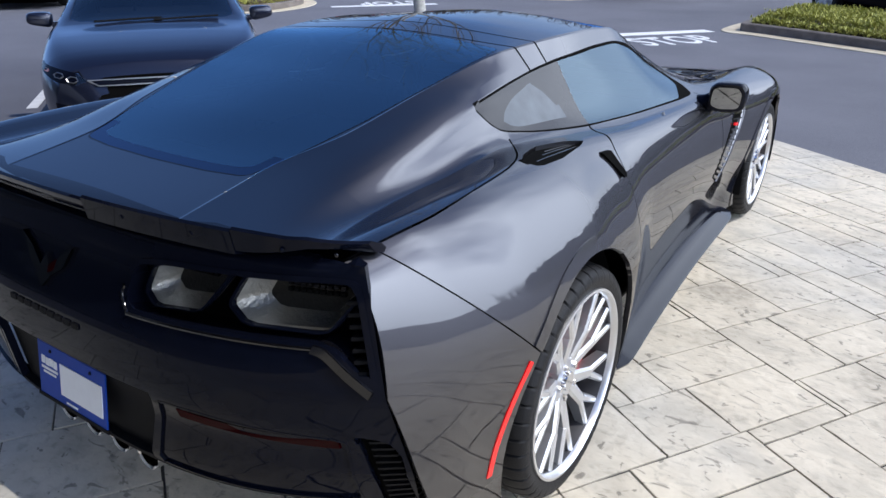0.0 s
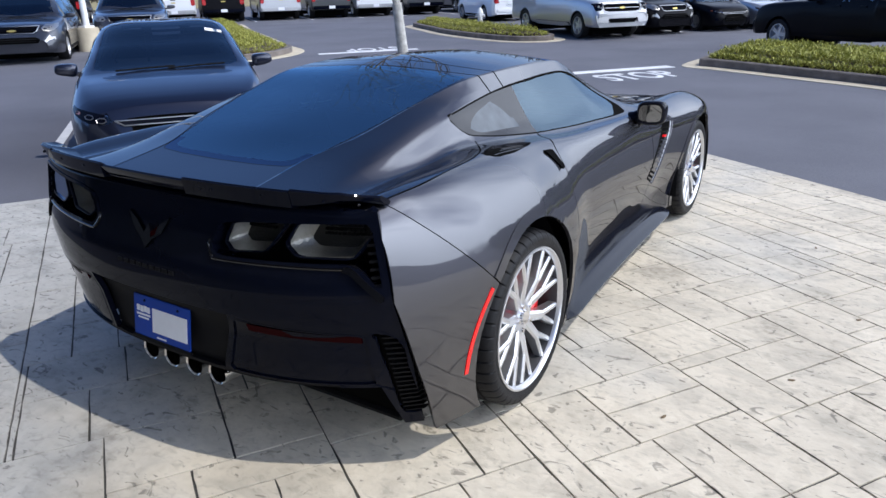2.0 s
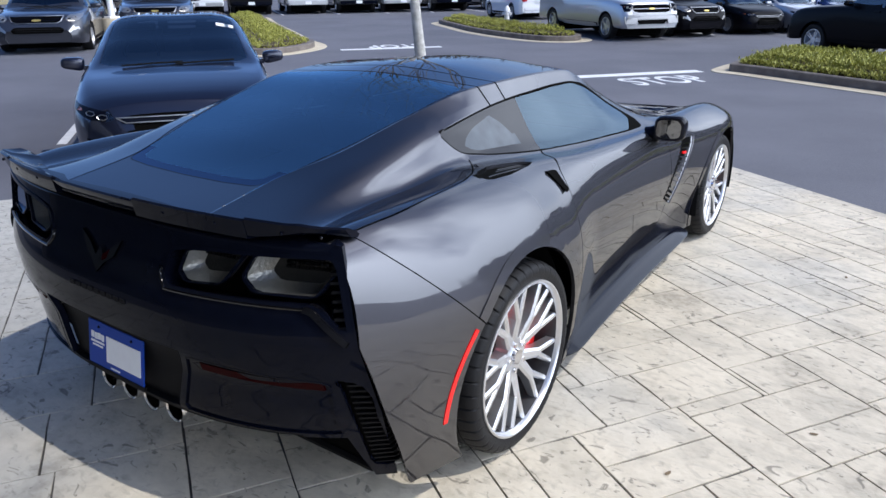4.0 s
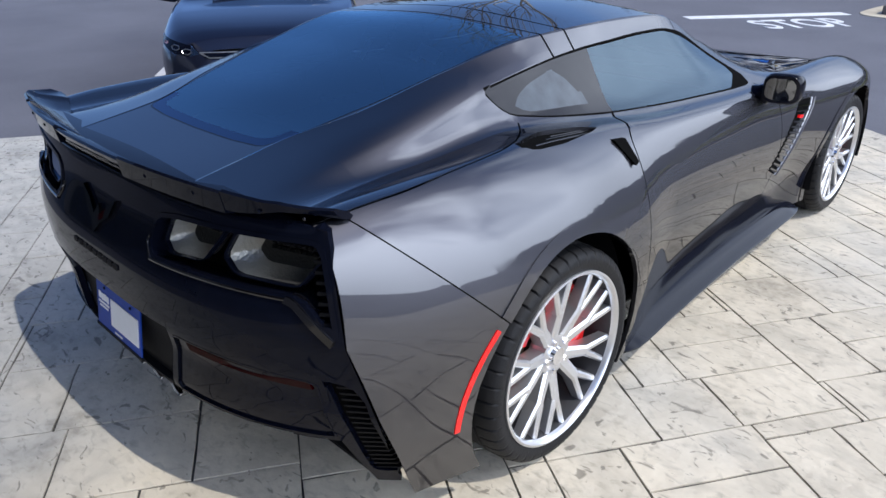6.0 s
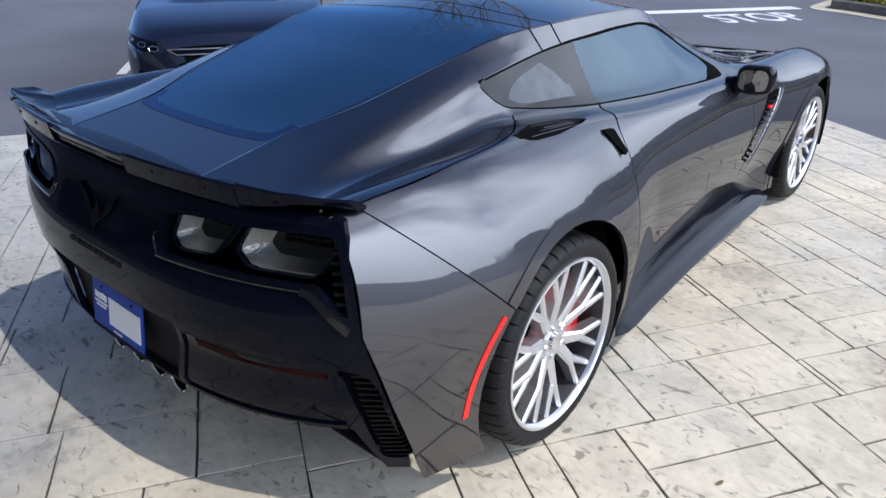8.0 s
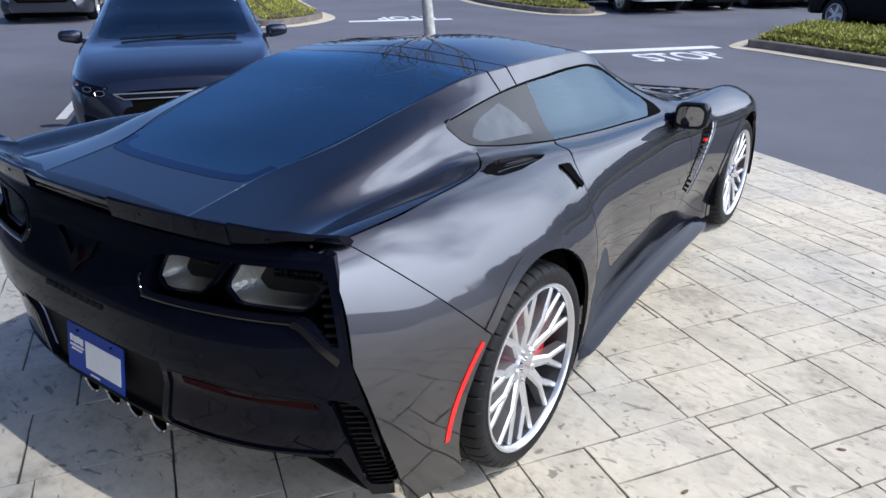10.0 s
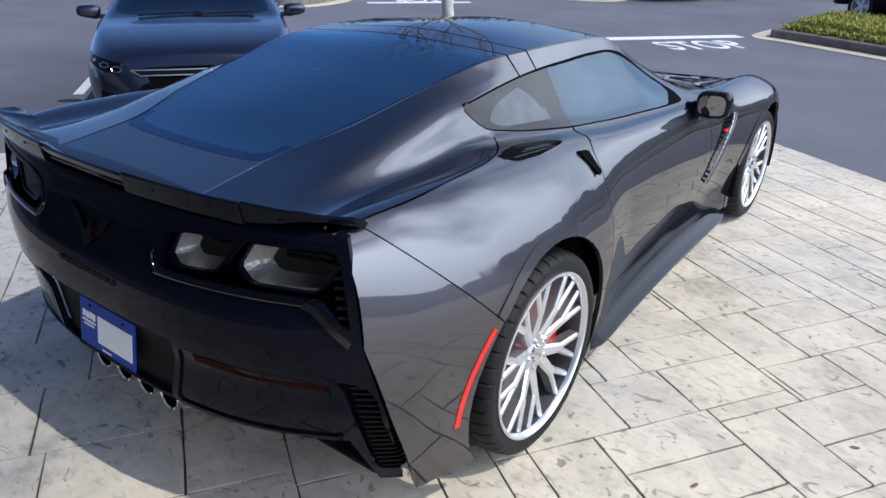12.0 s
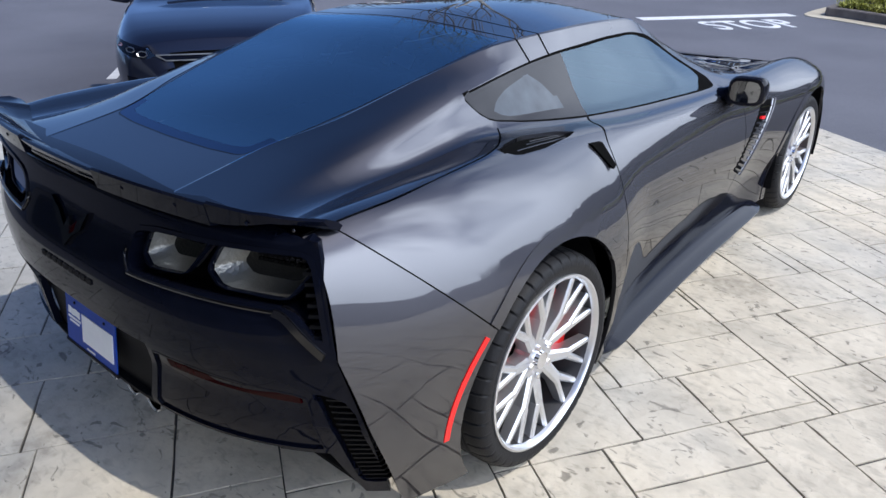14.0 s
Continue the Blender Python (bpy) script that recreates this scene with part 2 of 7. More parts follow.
# ---- materials ----
def material(name, base, rough=0.5, metal=0.0, coat=0.0, spec=0.5, bump=0.0, scale=40.0, vary=0.0, vary_scale=3.0, rand=0.0, rough_vary=0.0, coat_rough=0.02, coat_ior=1.5):
    m = bpy.data.materials.new(name)
    m.use_nodes = True
    t = m.node_tree
    p = t.nodes["Principled BSDF"]
    p.inputs["Base Color"].default_value = (*base, 1)
    p.inputs["Roughness"].default_value = rough
    p.inputs["Metallic"].default_value = metal
    p.inputs["Coat Weight"].default_value = coat
    p.inputs["Coat Roughness"].default_value = coat_rough
    p.inputs["Coat IOR"].default_value = coat_ior
    p.inputs["Specular IOR Level"].default_value = spec
    co = t.nodes.new("ShaderNodeTexCoord")
    colour = None
    if vary:
        n = t.nodes.new("ShaderNodeTexNoise")
        n.inputs["Scale"].default_value, n.inputs["Detail"].default_value = vary_scale, 8
        t.links.new(co.outputs["Object"], n.inputs["Vector"])
        mix = t.nodes.new("ShaderNodeMix")
        mix.data_type = "RGBA"
        mix.inputs["A"].default_value = (*[c * (1 - vary) for c in base], 1)
        mix.inputs["B"].default_value = (*[min(c * (1 + vary), 1) for c in base], 1)
        t.links.new(n.outputs["Fac"], mix.inputs["Factor"])
        colour = mix.outputs["Result"]
        if rough_vary:
            mr = t.nodes.new("ShaderNodeMapRange")
            mr.inputs["To Min"].default_value, mr.inputs["To Max"].default_value = rough - rough_vary, rough + rough_vary
            t.links.new(n.outputs["Fac"], mr.inputs["Value"])
            t.links.new(mr.outputs["Result"], p.inputs["Roughness"])
    if rand:
        info = t.nodes.new("ShaderNodeObjectInfo")
        hsv = t.nodes.new("ShaderNodeHueSaturation")
        mr = t.nodes.new("ShaderNodeMapRange")
        mr.inputs["To Min"].default_value, mr.inputs["To Max"].default_value = 1 - rand, 1 + rand
        t.links.new(info.outputs["Random"], mr.inputs["Value"])
        t.links.new(mr.outputs["Result"], hsv.inputs["Value"])
        hsv.inputs["Color"].default_value = (*base, 1)
        if colour is not None:
            t.links.new(colour, hsv.inputs["Color"])
        colour = hsv.outputs["Color"]
    if colour is not None:
        t.links.new(colour, p.inputs["Base Color"])
    if bump:
        n = t.nodes.new("ShaderNodeTexNoise")
        n.inputs["Scale"].default_value, n.inputs["Detail"].default_value = scale, 6
        t.links.new(co.outputs["Object"], n.inputs["Vector"])
        b = t.nodes.new("ShaderNodeBump")
        b.inputs["Strength"].default_value, b.inputs["Distance"].default_value = bump, 0.01
        t.links.new(n.outputs["Fac"], b.inputs["Height"])
        t.links.new(b.outputs["Normal"], p.inputs["Normal"])
    return m


def glass(name, tint, clear, rough=0.0, ior=1.6, coat=(1, 1, 1)):
    """Tinted car glass: a clear share that lets light through, and a mirror by Fresnel."""
    m = bpy.data.materials.new(name)
    m.use_nodes = True
    t = m.node_tree
    t.nodes.remove(t.nodes["Principled BSDF"])
    tr, gl, mx, fr = (t.nodes.new("ShaderNode" + k) for k in ("BsdfTransparent", "BsdfGlossy", "MixShader", "Fresnel"))
    tr.inputs["Color"].default_value = (*[c * clear for c in tint], 1)
    gl.inputs["Roughness"].default_value = rough
    gl.inputs["Color"].default_value = (*coat, 1)
    fr.inputs["IOR"].default_value = ior
    t.links.new(fr.outputs["Fac"], mx.inputs["Fac"])
    t.links.new(tr.outputs[0], mx.inputs[1])
    t.links.new(gl.outputs[0], mx.inputs[2])
    t.links.new(mx.outputs[0], t.nodes["Material Output"].inputs["Surface"])
    return m


def flake_paint(name, flake, rough, ior):
    """Metallic lacquer: a layer of aluminium flake under a clear coat."""
    m = bpy.data.materials.new(name)
    m.use_nodes = True
    t = m.node_tree
    t.nodes.remove(t.nodes["Principled BSDF"])
    gl, coat, mx, fr, co, n, mix = (t.nodes.new("ShaderNode" + k) for k in ("BsdfGlossy", "BsdfGlossy", "MixShader", "Fresnel", "TexCoord", "TexNoise", "Mix"))
    tight, both = t.nodes.new("ShaderNodeBsdfGlossy"), t.nodes.new("ShaderNodeAddShader")
    tight.distribution = "BECKMANN"
    tight.inputs["Roughness"].default_value = rough * 0.84
    tight.inputs["Color"].default_value = (flake[0] * 6.8, flake[1] * 6.8, flake[2] * 7.0, 1)
    gl.distribution = "BECKMANN"
    gl.inputs["Roughness"].default_value = rough
    coat.inputs["Roughness"].default_value = 0.01
    fr.inputs["IOR"].default_value = ior
    n.inputs["Scale"].default_value, n.inputs["Detail"].default_value = 900, 3
    mix.data_type = "RGBA"
    mix.inputs["A"].default_value = (*[c * 0.85 for c in flake], 1)
    mix.inputs["B"].default_value = (*[c * 1.15 for c in flake], 1)
    t.links.new(co.outputs["Object"], n.inputs["Vector"])
    t.links.new(n.outputs["Fac"], mix.inputs["Factor"])
    t.links.new(mix.outputs["Result"], gl.inputs["Color"])
    t.links.new(fr.outputs["Fac"], mx.inputs["Fac"])
    t.links.new(gl.outputs[0], both.inputs[0])
    t.links.new(tight.outputs[0], both.inputs[1])
    t.links.new(both.outputs[0], mx.inputs[1])
    t.links.new(coat.outputs[0], mx.inputs[2])
    t.links.new(mx.outputs[0], t.nodes["Material Output"].inputs["Surface"])
    return m


PAINT = flake_paint("grey metallic paint", (0.0068, 0.0068, 0.0078), 0.66, 1.86)
# faint blue base puts the shaded bumper's tone into the colour; black trim too
BLACK_GLOSS = material("black gloss, shaded bumper paint", (0.003, 0.004, 0.009), 0.03, 0.0, 0.0, 0.08, vary=0.2, vary_scale=30, rough_vary=0.015)
PIANO = material("polished black", (0.003, 0.003, 0.004), 0.06, 0.0, 0.0, 0.5, vary=0.2, vary_scale=30, rough_vary=0.02)
BLACK_MATT = material("black plastic", (0.006, 0.006, 0.007), 0.6, spec=0.08, bump=0.1, scale=300, vary=0.25, vary_scale=20)
# near-black base paints in the shade of cavities; also black seals and grilles
VOID = material("black with cavity shade", (0.003, 0.003, 0.003), 0.9, spec=0.03)
RUBBER = material("tyre rubber", (0.009, 0.009, 0.010), 0.55, spec=0.2, bump=0.15, scale=220, vary=0.3, vary_scale=9)
ALLOY = material("silver alloy", (0.64, 0.645, 0.66), 0.32, 0.92, 0.3, vary=0.06, vary_scale=60)
# rim alloy darkened here to put the shade behind the spokes into colour
BARREL = material("inner rim with painted shade", (0.07, 0.07, 0.075), 0.45, 0.8, vary=0.15, vary_scale=20)
STEEL = material("brushed steel", (0.42, 0.41, 0.40), 0.35, 1.0, vary=0.15, vary_scale=50)
TRIM = material("bright trim", (0.40, 0.40, 0.41), 0.3, 1.0, vary=0.08, vary_scale=20)
DARK_CHROME = material("dark chrome", (0.055, 0.055, 0.062), 0.18, 1.0, vary=0.1, vary_scale=20)
TIP = material("polished exhaust steel", (0.66, 0.64, 0.62), 0.16, 1.0, vary=0.1, vary_scale=40)
CHROME = material("chrome", (0.78, 0.78, 0.80), 0.08, 1.0, vary=0.03, vary_scale=20)
RED_PAINT = material("red brake enamel", (0.75, 0.012, 0.012), 0.3, 0.0, 0.5, vary=0.1, vary_scale=30)
RED_LENS = material("red lens", (0.78, 0.008, 0.008), 0.25, 0.0, 0.2, vary=0.08, vary_scale=60)
DARK_RED = material("dark red reflector", (0.016, 0.0006, 0.0014), 0.12, 0.0, 0.0, 0.02, vary=0.15, vary_scale=80)
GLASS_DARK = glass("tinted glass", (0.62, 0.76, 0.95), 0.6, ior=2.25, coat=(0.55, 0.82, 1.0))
GLASS_BAND = glass("glass over a black border", (0.02, 0.02, 0.03), 0.2, ior=1.65, coat=(0.55, 0.72, 1.0))
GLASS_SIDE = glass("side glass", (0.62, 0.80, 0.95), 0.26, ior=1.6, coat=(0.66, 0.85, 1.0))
LENS = glass("smoked lens", (0.97, 0.96, 0.93), 0.74, ior=1.03, coat=(0.30, 0.36, 0.48))
CABIN = material("dark cabin trim", (0.02, 0.022, 0.026), 0.7, vary=0.3, vary_scale=12)
BLUE = material("blue plate", (0.005, 0.045, 0.30), 0.5, spec=0.2, vary=0.1, vary_scale=40)
WHITE = material("white print", (0.75, 0.76, 0.78), 0.5, vary=0.05, vary_scale=40)
ROTOR = material("brake rotor", (0.30, 0.23, 0.16), 0.4, 0.8, vary=0.2, vary_scale=30)
MIRROR = material("mirror", (0.22, 0.23, 0.25), 0.02, 1.0)
BOWL = material("lamp reflector", (0.40, 0.395, 0.38), 0.28, 0.85, vary=0.12, vary_scale=60, bump=0.3, scale=120)
BOWL_DARK = material("dark reflector back", (0.014, 0.0138, 0.013), 0.3, 0.1, vary=0.3, vary_scale=90, bump=0.3, scale=150)
# mottled pale base stands in for cloud reflected in the quarter pane
GLASS_QUARTER = material("quarter glass, sky reflection painted in", (0.05, 0.060, 0.072), 0.10, 0.0, 0.0, 0.3, vary=0.6, vary_scale=14, rough_vary=0.06)
SKIRT = material("gloss black skirt", (0.006, 0.007, 0.012), 0.08, 0.0, 0.0, 0.16, vary=0.2, vary_scale=20)
FRIT = material("glass over black print", (0.022, 0.022, 0.024), 0.05, 0.0, 0.0, vary=0.1, vary_scale=20, coat_ior=2.0)
FRIT.node_tree.nodes["Principled BSDF"].inputs["IOR"].default_value = 1.3

# ---- ground ----
PAD_ANGLE = radians(-32.6)
PU, PV = Vector((math.cos(PAD_ANGLE), math.sin(PAD_ANGLE))), Vector((-math.sin(PAD_ANGLE), math.cos(PAD_ANGLE)))


def textured(name, stops, scale, rough, bump, bump_scale, coords="Object", fine=120.0, scuff=0.0, rand=0.0):
    """A mottled surface: two scales of noise through a ramp, and a fine relief."""
    m = bpy.data.materials.new(name)
    m.use_nodes = True
    t = m.node_tree
    p = t.nodes["Principled BSDF"]
    p.inputs["Roughness"].default_value = rough
    co = t.nodes.new("ShaderNodeTexCoord")
    if coords == "World":
        co = t.nodes.new("ShaderNodeNewGeometry")
        coords = "Position"
    a, b = t.nodes.new("ShaderNodeTexNoise"), t.nodes.new("ShaderNodeTexNoise")
    a.inputs["Scale"].default_value, a.inputs["Detail"].default_value = scale, 8
    b.inputs["Scale"].default_value, b.inputs["Detail"].default_value = fine, 4
    mx = t.nodes.new("ShaderNodeMix")
    mx.inputs["Factor"].default_value = 0.35
    ramp = t.nodes.new("ShaderNodeValToRGB")
    for i, (pos, col) in enumerate(stops):
        e = ramp.color_ramp.elements[i] if i < 2 else ramp.color_ramp.elements.new(pos)
        e.position, e.color = pos, (*col, 1)
    t.links.new(co.outputs[coords], a.inputs["Vector"])
    t.links.new(co.outputs[coords], b.inputs["Vector"])
    t.links.new(a.outputs["Fac"], mx.inputs["A"])
    t.links.new(b.outputs["Fac"], mx.inputs["B"])
    t.links.new(mx.outputs["Result"], ramp.inputs["Fac"])
    last = ramp.outputs["Color"]
    if scuff:
        # dark dragged scuffs and pits, and broad warm patches
        s, r2, m2 = t.nodes.new("ShaderNodeTexNoise"), t.nodes.new("ShaderNodeValToRGB"), t.nodes.new("ShaderNodeMix")
        s.inputs["Scale"].default_value, s.inputs["Detail"].default_value, s.inputs["Distortion"].default_value = 8.0, 14, 2.2
        wide = t.nodes.new("ShaderNodeMapping")
        wide.inputs["Scale"].default_value, wide.inputs["Rotation"].default_value = (1.0, 1.7, 1.0), (0, 0, 0.5)
        t.links.new(co.outputs[coords], wide.inputs["Vector"])
        t.links.new(wide.outputs["Vector"], s.inputs["Vector"])
        t.links.new(s.outputs["Fac"], r2.inputs["Fac"])
        r2.color_ramp.elements[0].position, r2.color_ramp.elements[0].color = 0.612, (1, 1, 1, 1)
        r2.color_ramp.elements[1].position, r2.color_ramp.elements[1].color = 0.668, (1 - scuff, 1 - scuff, 1 - scuff, 1)
        m2.data_type, m2.blend_type = "RGBA", "MULTIPLY"
        m2.inputs["Factor"].default_value = 1.0
        t.links.new(last, m2.inputs["A"])
        t.links.new(r2.outputs["Color"], m2.inputs["B"])
        last = m2.outputs["Result"]
        w, r3, m3 = t.nodes.new("ShaderNodeTexNoise"), t.nodes.new("ShaderNodeValToRGB"), t.nodes.new("ShaderNodeMix")
        w.inputs["Scale"].default_value, w.inputs["Detail"].default_value = 0.7, 4
        t.links.new(co.outputs[coords], w.inputs["Vector"])
        # tint from warm beside to grey behind the car: paving tone plus painted shade
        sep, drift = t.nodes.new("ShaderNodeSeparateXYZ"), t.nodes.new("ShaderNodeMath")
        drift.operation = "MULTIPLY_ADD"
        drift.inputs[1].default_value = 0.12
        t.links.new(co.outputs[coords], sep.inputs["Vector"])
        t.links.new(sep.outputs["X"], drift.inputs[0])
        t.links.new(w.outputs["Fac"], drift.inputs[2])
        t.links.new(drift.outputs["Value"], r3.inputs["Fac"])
        # cloudy grey stains and a slaty grain
        for size, detail, lo, hi, tint in ((3.4, 9, 0.47, 0.70, (0.80, 0.805, 0.81)), (17.0, 8, 0.54, 0.76, (0.72, 0.72, 0.72))):
            g, r4, m4 = t.nodes.new("ShaderNodeTexNoise"), t.nodes.new("ShaderNodeValToRGB"), t.nodes.new("ShaderNodeMix")
            g.inputs["Scale"].default_value, g.inputs["Detail"].default_value, g.inputs["Distortion"].default_value = size, detail, 0.8
            t.links.new(wide.outputs["Vector"], g.inputs["Vector"])
            t.links.new(g.outputs["Fac"], r4.inputs["Fac"])
            r4.color_ramp.elements[0].position, r4.color_ramp.elements[0].color = lo, (1.05, 1.05, 1.05, 1)
            r4.color_ramp.elements[1].position, r4.color_ramp.elements[1].color = hi, (*tint, 1)
            m4.data_type, m4.blend_type = "RGBA", "MULTIPLY"
            m4.inputs["Factor"].default_value = 1.0
            t.links.new(last, m4.inputs["A"])
            t.links.new(r4.outputs["Color"], m4.inputs["B"])
            last = m4.outputs["Result"]
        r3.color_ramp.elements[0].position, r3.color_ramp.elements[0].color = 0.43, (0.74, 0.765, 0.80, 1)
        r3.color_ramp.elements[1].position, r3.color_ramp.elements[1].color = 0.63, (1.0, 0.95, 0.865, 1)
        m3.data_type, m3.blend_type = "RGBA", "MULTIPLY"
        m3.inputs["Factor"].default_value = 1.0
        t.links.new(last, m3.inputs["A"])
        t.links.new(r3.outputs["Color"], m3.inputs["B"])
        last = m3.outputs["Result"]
    if rand:
        info, hsv, mr = t.nodes.new("ShaderNodeObjectInfo"), t.nodes.new("ShaderNodeHueSaturation"), t.nodes.new("ShaderNodeMapRange")
        mr.inputs["To Min"].default_value, mr.inputs["To Max"].default_value = 1 - rand, 1 + rand
        t.links.new(info.outputs["Random"], mr.inputs["Value"])
        t.links.new(mr.outputs["Result"], hsv.inputs["Value"])
        t.links.new(last, hsv.inputs["Color"])
        last = hsv.outputs["Color"]
    t.links.new(last, p.inputs["Base Color"])
    c = t.nodes.new("ShaderNodeTexNoise")
    c.inputs["Scale"].default_value, c.inputs["Detail"].default_value = bump_scale, 6
    t.links.new(co.outputs[coords], c.inputs["Vector"])
    bp = t.nodes.new("ShaderNodeBump")
    bp.inputs["Strength"].default_value, bp.inputs["Distance"].default_value = bump, 0.01
    t.links.new(c.outputs["Fac"], bp.inputs["Height"])
    t.links.new(bp.outputs["Normal"], p.inputs["Normal"])
    return m


ASPHALT = textured("asphalt", [(0.30, (0.080, 0.082, 0.100)), (0.72, (0.145, 0.147, 0.172))], 0.5, 0.85, 0.5, 90, fine=60)
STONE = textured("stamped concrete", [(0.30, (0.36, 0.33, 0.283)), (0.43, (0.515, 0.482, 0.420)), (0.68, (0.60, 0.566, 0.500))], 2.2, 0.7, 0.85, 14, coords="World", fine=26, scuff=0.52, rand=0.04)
JOINT = textured("joint", [(0.3, (0.030, 0.029, 0.027)), (0.7, (0.085, 0.082, 0.075))], 8, 0.9, 0.3, 60)
LINE = textured("road paint", [(0.3, (0.55, 0.56, 0.58)), (0.7, (0.80, 0.80, 0.80))], 6, 0.7, 0.2, 60)
KERB = textured("kerb concrete", [(0.3, (0.42, 0.36, 0.26)), (0.7, (0.62, 0.55, 0.42))], 3, 0.85, 0.3, 40)
KERB_DARK = textured("weathered kerb", [(0.3, (0.07, 0.06, 0.055)), (0.7, (0.22, 0.19, 0.17))], 5, 0.9, 0.4, 30)

GROUND_Z = -0.03
ground = part("ground", mesh("ground", [(-900, -900, GROUND_Z), (900, -900, GROUND_Z), (900, 900, GROUND_Z), (-900, 900, GROUND_Z)], [(0, 1, 2, 3)]), ASPHALT)
tagged(ground, "grey asphalt parking lot", "ground", kind="structure")


def uv(u, v, z=0.0):
    return (PU.x * u + PV.x * v, PU.y * u + PV.y * v, z)


PAD = (-3.45, 4.1, -2.75, 4.20)
pad = part("pavement", mesh("pavement", *prism([uv(PAD[0], PAD[2])[:2], uv(PAD[1], PAD[2])[:2], uv(PAD[1], PAD[3])[:2], uv(PAD[0], PAD[3])[:2]], -0.12, -0.006)), JOINT)
tagged(pad, "pale stamped concrete display pad with stone pattern", "pavement", kind="structure")
edge = 0.13
for a, b in ((PAD[0], PAD[2]), (PAD[1] - edge, PAD[2])):
    o = [uv(a + 0.004, b)[:2], uv(a + edge - 0.004, b)[:2], uv(a + edge - 0.004, PAD[3])[:2], uv(a + 0.004, PAD[3])[:2]]
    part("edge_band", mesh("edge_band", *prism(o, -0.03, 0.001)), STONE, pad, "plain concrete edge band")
for v0 in (PAD[2], PAD[3] - edge):
    o = [uv(PAD[0] + edge, v0 + 0.004)[:2], uv(PAD[1] - edge, v0 + 0.004)[:2], uv(PAD[1] - edge, v0 + edge - 0.004)[:2], uv(PAD[0] + edge, v0 + edge - 0.004)[:2]]
    part("edge_band", mesh("edge_band", *prism(o, -0.03, 0.001)), STONE, pad, "plain concrete edge band")

# ---- the sports car ----
car = thing("sports_car", "dark grey metallic coupe with a black spoiler, parked on stamped paving", "car")
REAR_Y, REAR_Z, REAR_R = 0.055, 0.346, 0.346
FRONT_Y, FRONT_Z, FRONT_R = 2.71, 0.328, 0.328
KNOTS = [-0.70, -0.45, -0.2, 0.1, 0.45, 0.8, 1.25, 1.6, 1.95, 2.3, 2.71, 3.1, 3.4, 3.58]
CENTRE = ([0] * 14, [0.948, 0.990, 1.055, 1.125, 1.197, 1.228, 1.212, 1.065, 0.925, 0.83, 0.785, 0.73, 0.64, 0.52])
GLASS_EDGE = ([0.352, 0.345, 0.42, 0.46, 0.504, 0.528, 0.52, 0.545, 0.57, 0.58, 0.60, 0.60, 0.55, 0.40],
              [0.950, 0.991, 1.046, 1.115, 1.180, 1.192, 1.174, 1.035, 0.905, 0.825, 0.79, 0.745, 0.65, 0.52])
RIDGE = ([0.360, 0.353, 0.427, 0.466, 0.511, 0.536, 0.528, 0.550, 0.577, 0.59, 0.61, 0.61, 0.56, 0.405],
         [0.951, 0.993, 1.0475, 1.116, 1.177, 1.186, 1.169, 1.032, 0.904, 0.825, 0.792, 0.747, 0.651, 0.52])
RAIL = ([0.54, 0.556, 0.582, 0.586, 0.572, 0.574, 0.562, 0.61, 0.69, 0.71, 0.70, 0.68, 0.60, 0.42],
        [0.943, 0.972, 1.016, 1.073, 1.113, 1.131, 1.120, 0.985, 0.870, 0.83, 0.815, 0.77, 0.66, 0.52])
BELT = ([0.68, 0.662, 0.656, 0.662, 0.705, 0.745, 0.765, 0.78, 0.79, 0.77, 0.76, 0.72, 0.62, 0.43],
        [0.940, 0.941, 0.946, 0.974, 0.955, 0.915, 0.888, 0.870, 0.852, 0.842, 0.83, 0.78, 0.66, 0.51])
CREST = ([0.785, 0.815, 0.82, 0.815, 0.82, 0.85, 0.865, 0.87, 0.87, 0.85, 0.835, 0.79, 0.66, 0.44],
         [0.945, 0.966, 0.970, 0.960, 0.925, 0.89, 0.862, 0.845, 0.833, 0.828, 0.82, 0.765, 0.645, 0.50])
FLANK = ([0.850, 0.914, 0.955, 0.962, 0.930, 0.915, 0.91, 0.91, 0.915, 0.925, 0.94, 0.885, 0.74, 0.46],
         [0.865, 0.862, 0.848, 0.838, 0.82, 0.79, 0.76, 0.74, 0.74, 0.745, 0.75, 0.70, 0.59, 0.46])
WAIST = ([0.888, 0.972, 1.018, 1.022, 0.998, 0.945, 0.925, 0.92, 0.92, 0.94, 0.965, 0.91, 0.77, 0.47],
         [0.68, 0.69, 0.69, 0.68, 0.65, 0.58, 0.56, 0.55, 0.55, 0.56, 0.56, 0.54, 0.50, 0.40])
LOWER = ([0.885, 0.962, 1.012, 1.02, 0.995, 0.925, 0.885, 0.87, 0.87, 0.90, 0.945, 0.90, 0.77, 0.47],
         [0.36, 0.35, 0.34, 0.33, 0.33, 0.32, 0.31, 0.30, 0.30, 0.30, 0.30, 0.30, 0.30, 0.28])
SILL = ([0.85, 0.928, 0.985, 1.0, 0.975, 0.905, 0.865, 0.85, 0.85, 0.88, 0.92, 0.88, 0.75, 0.46],
        [0.155, 0.145, 0.14, 0.15, 0.15, 0.15, 0.15, 0.15, 0.15, 0.15, 0.15, 0.15, 0.16, 0.18])

skin = Skin.loft(KNOTS, [CENTRE, GLASS_EDGE, RIDGE, RAIL, BELT, CREST, FLANK, WAIST, LOWER, SILL], np.arange(-0.70, 3.581, 0.03), [10, 3, 4, 5, 5, 6, 6, 6, 4], (1, 2))

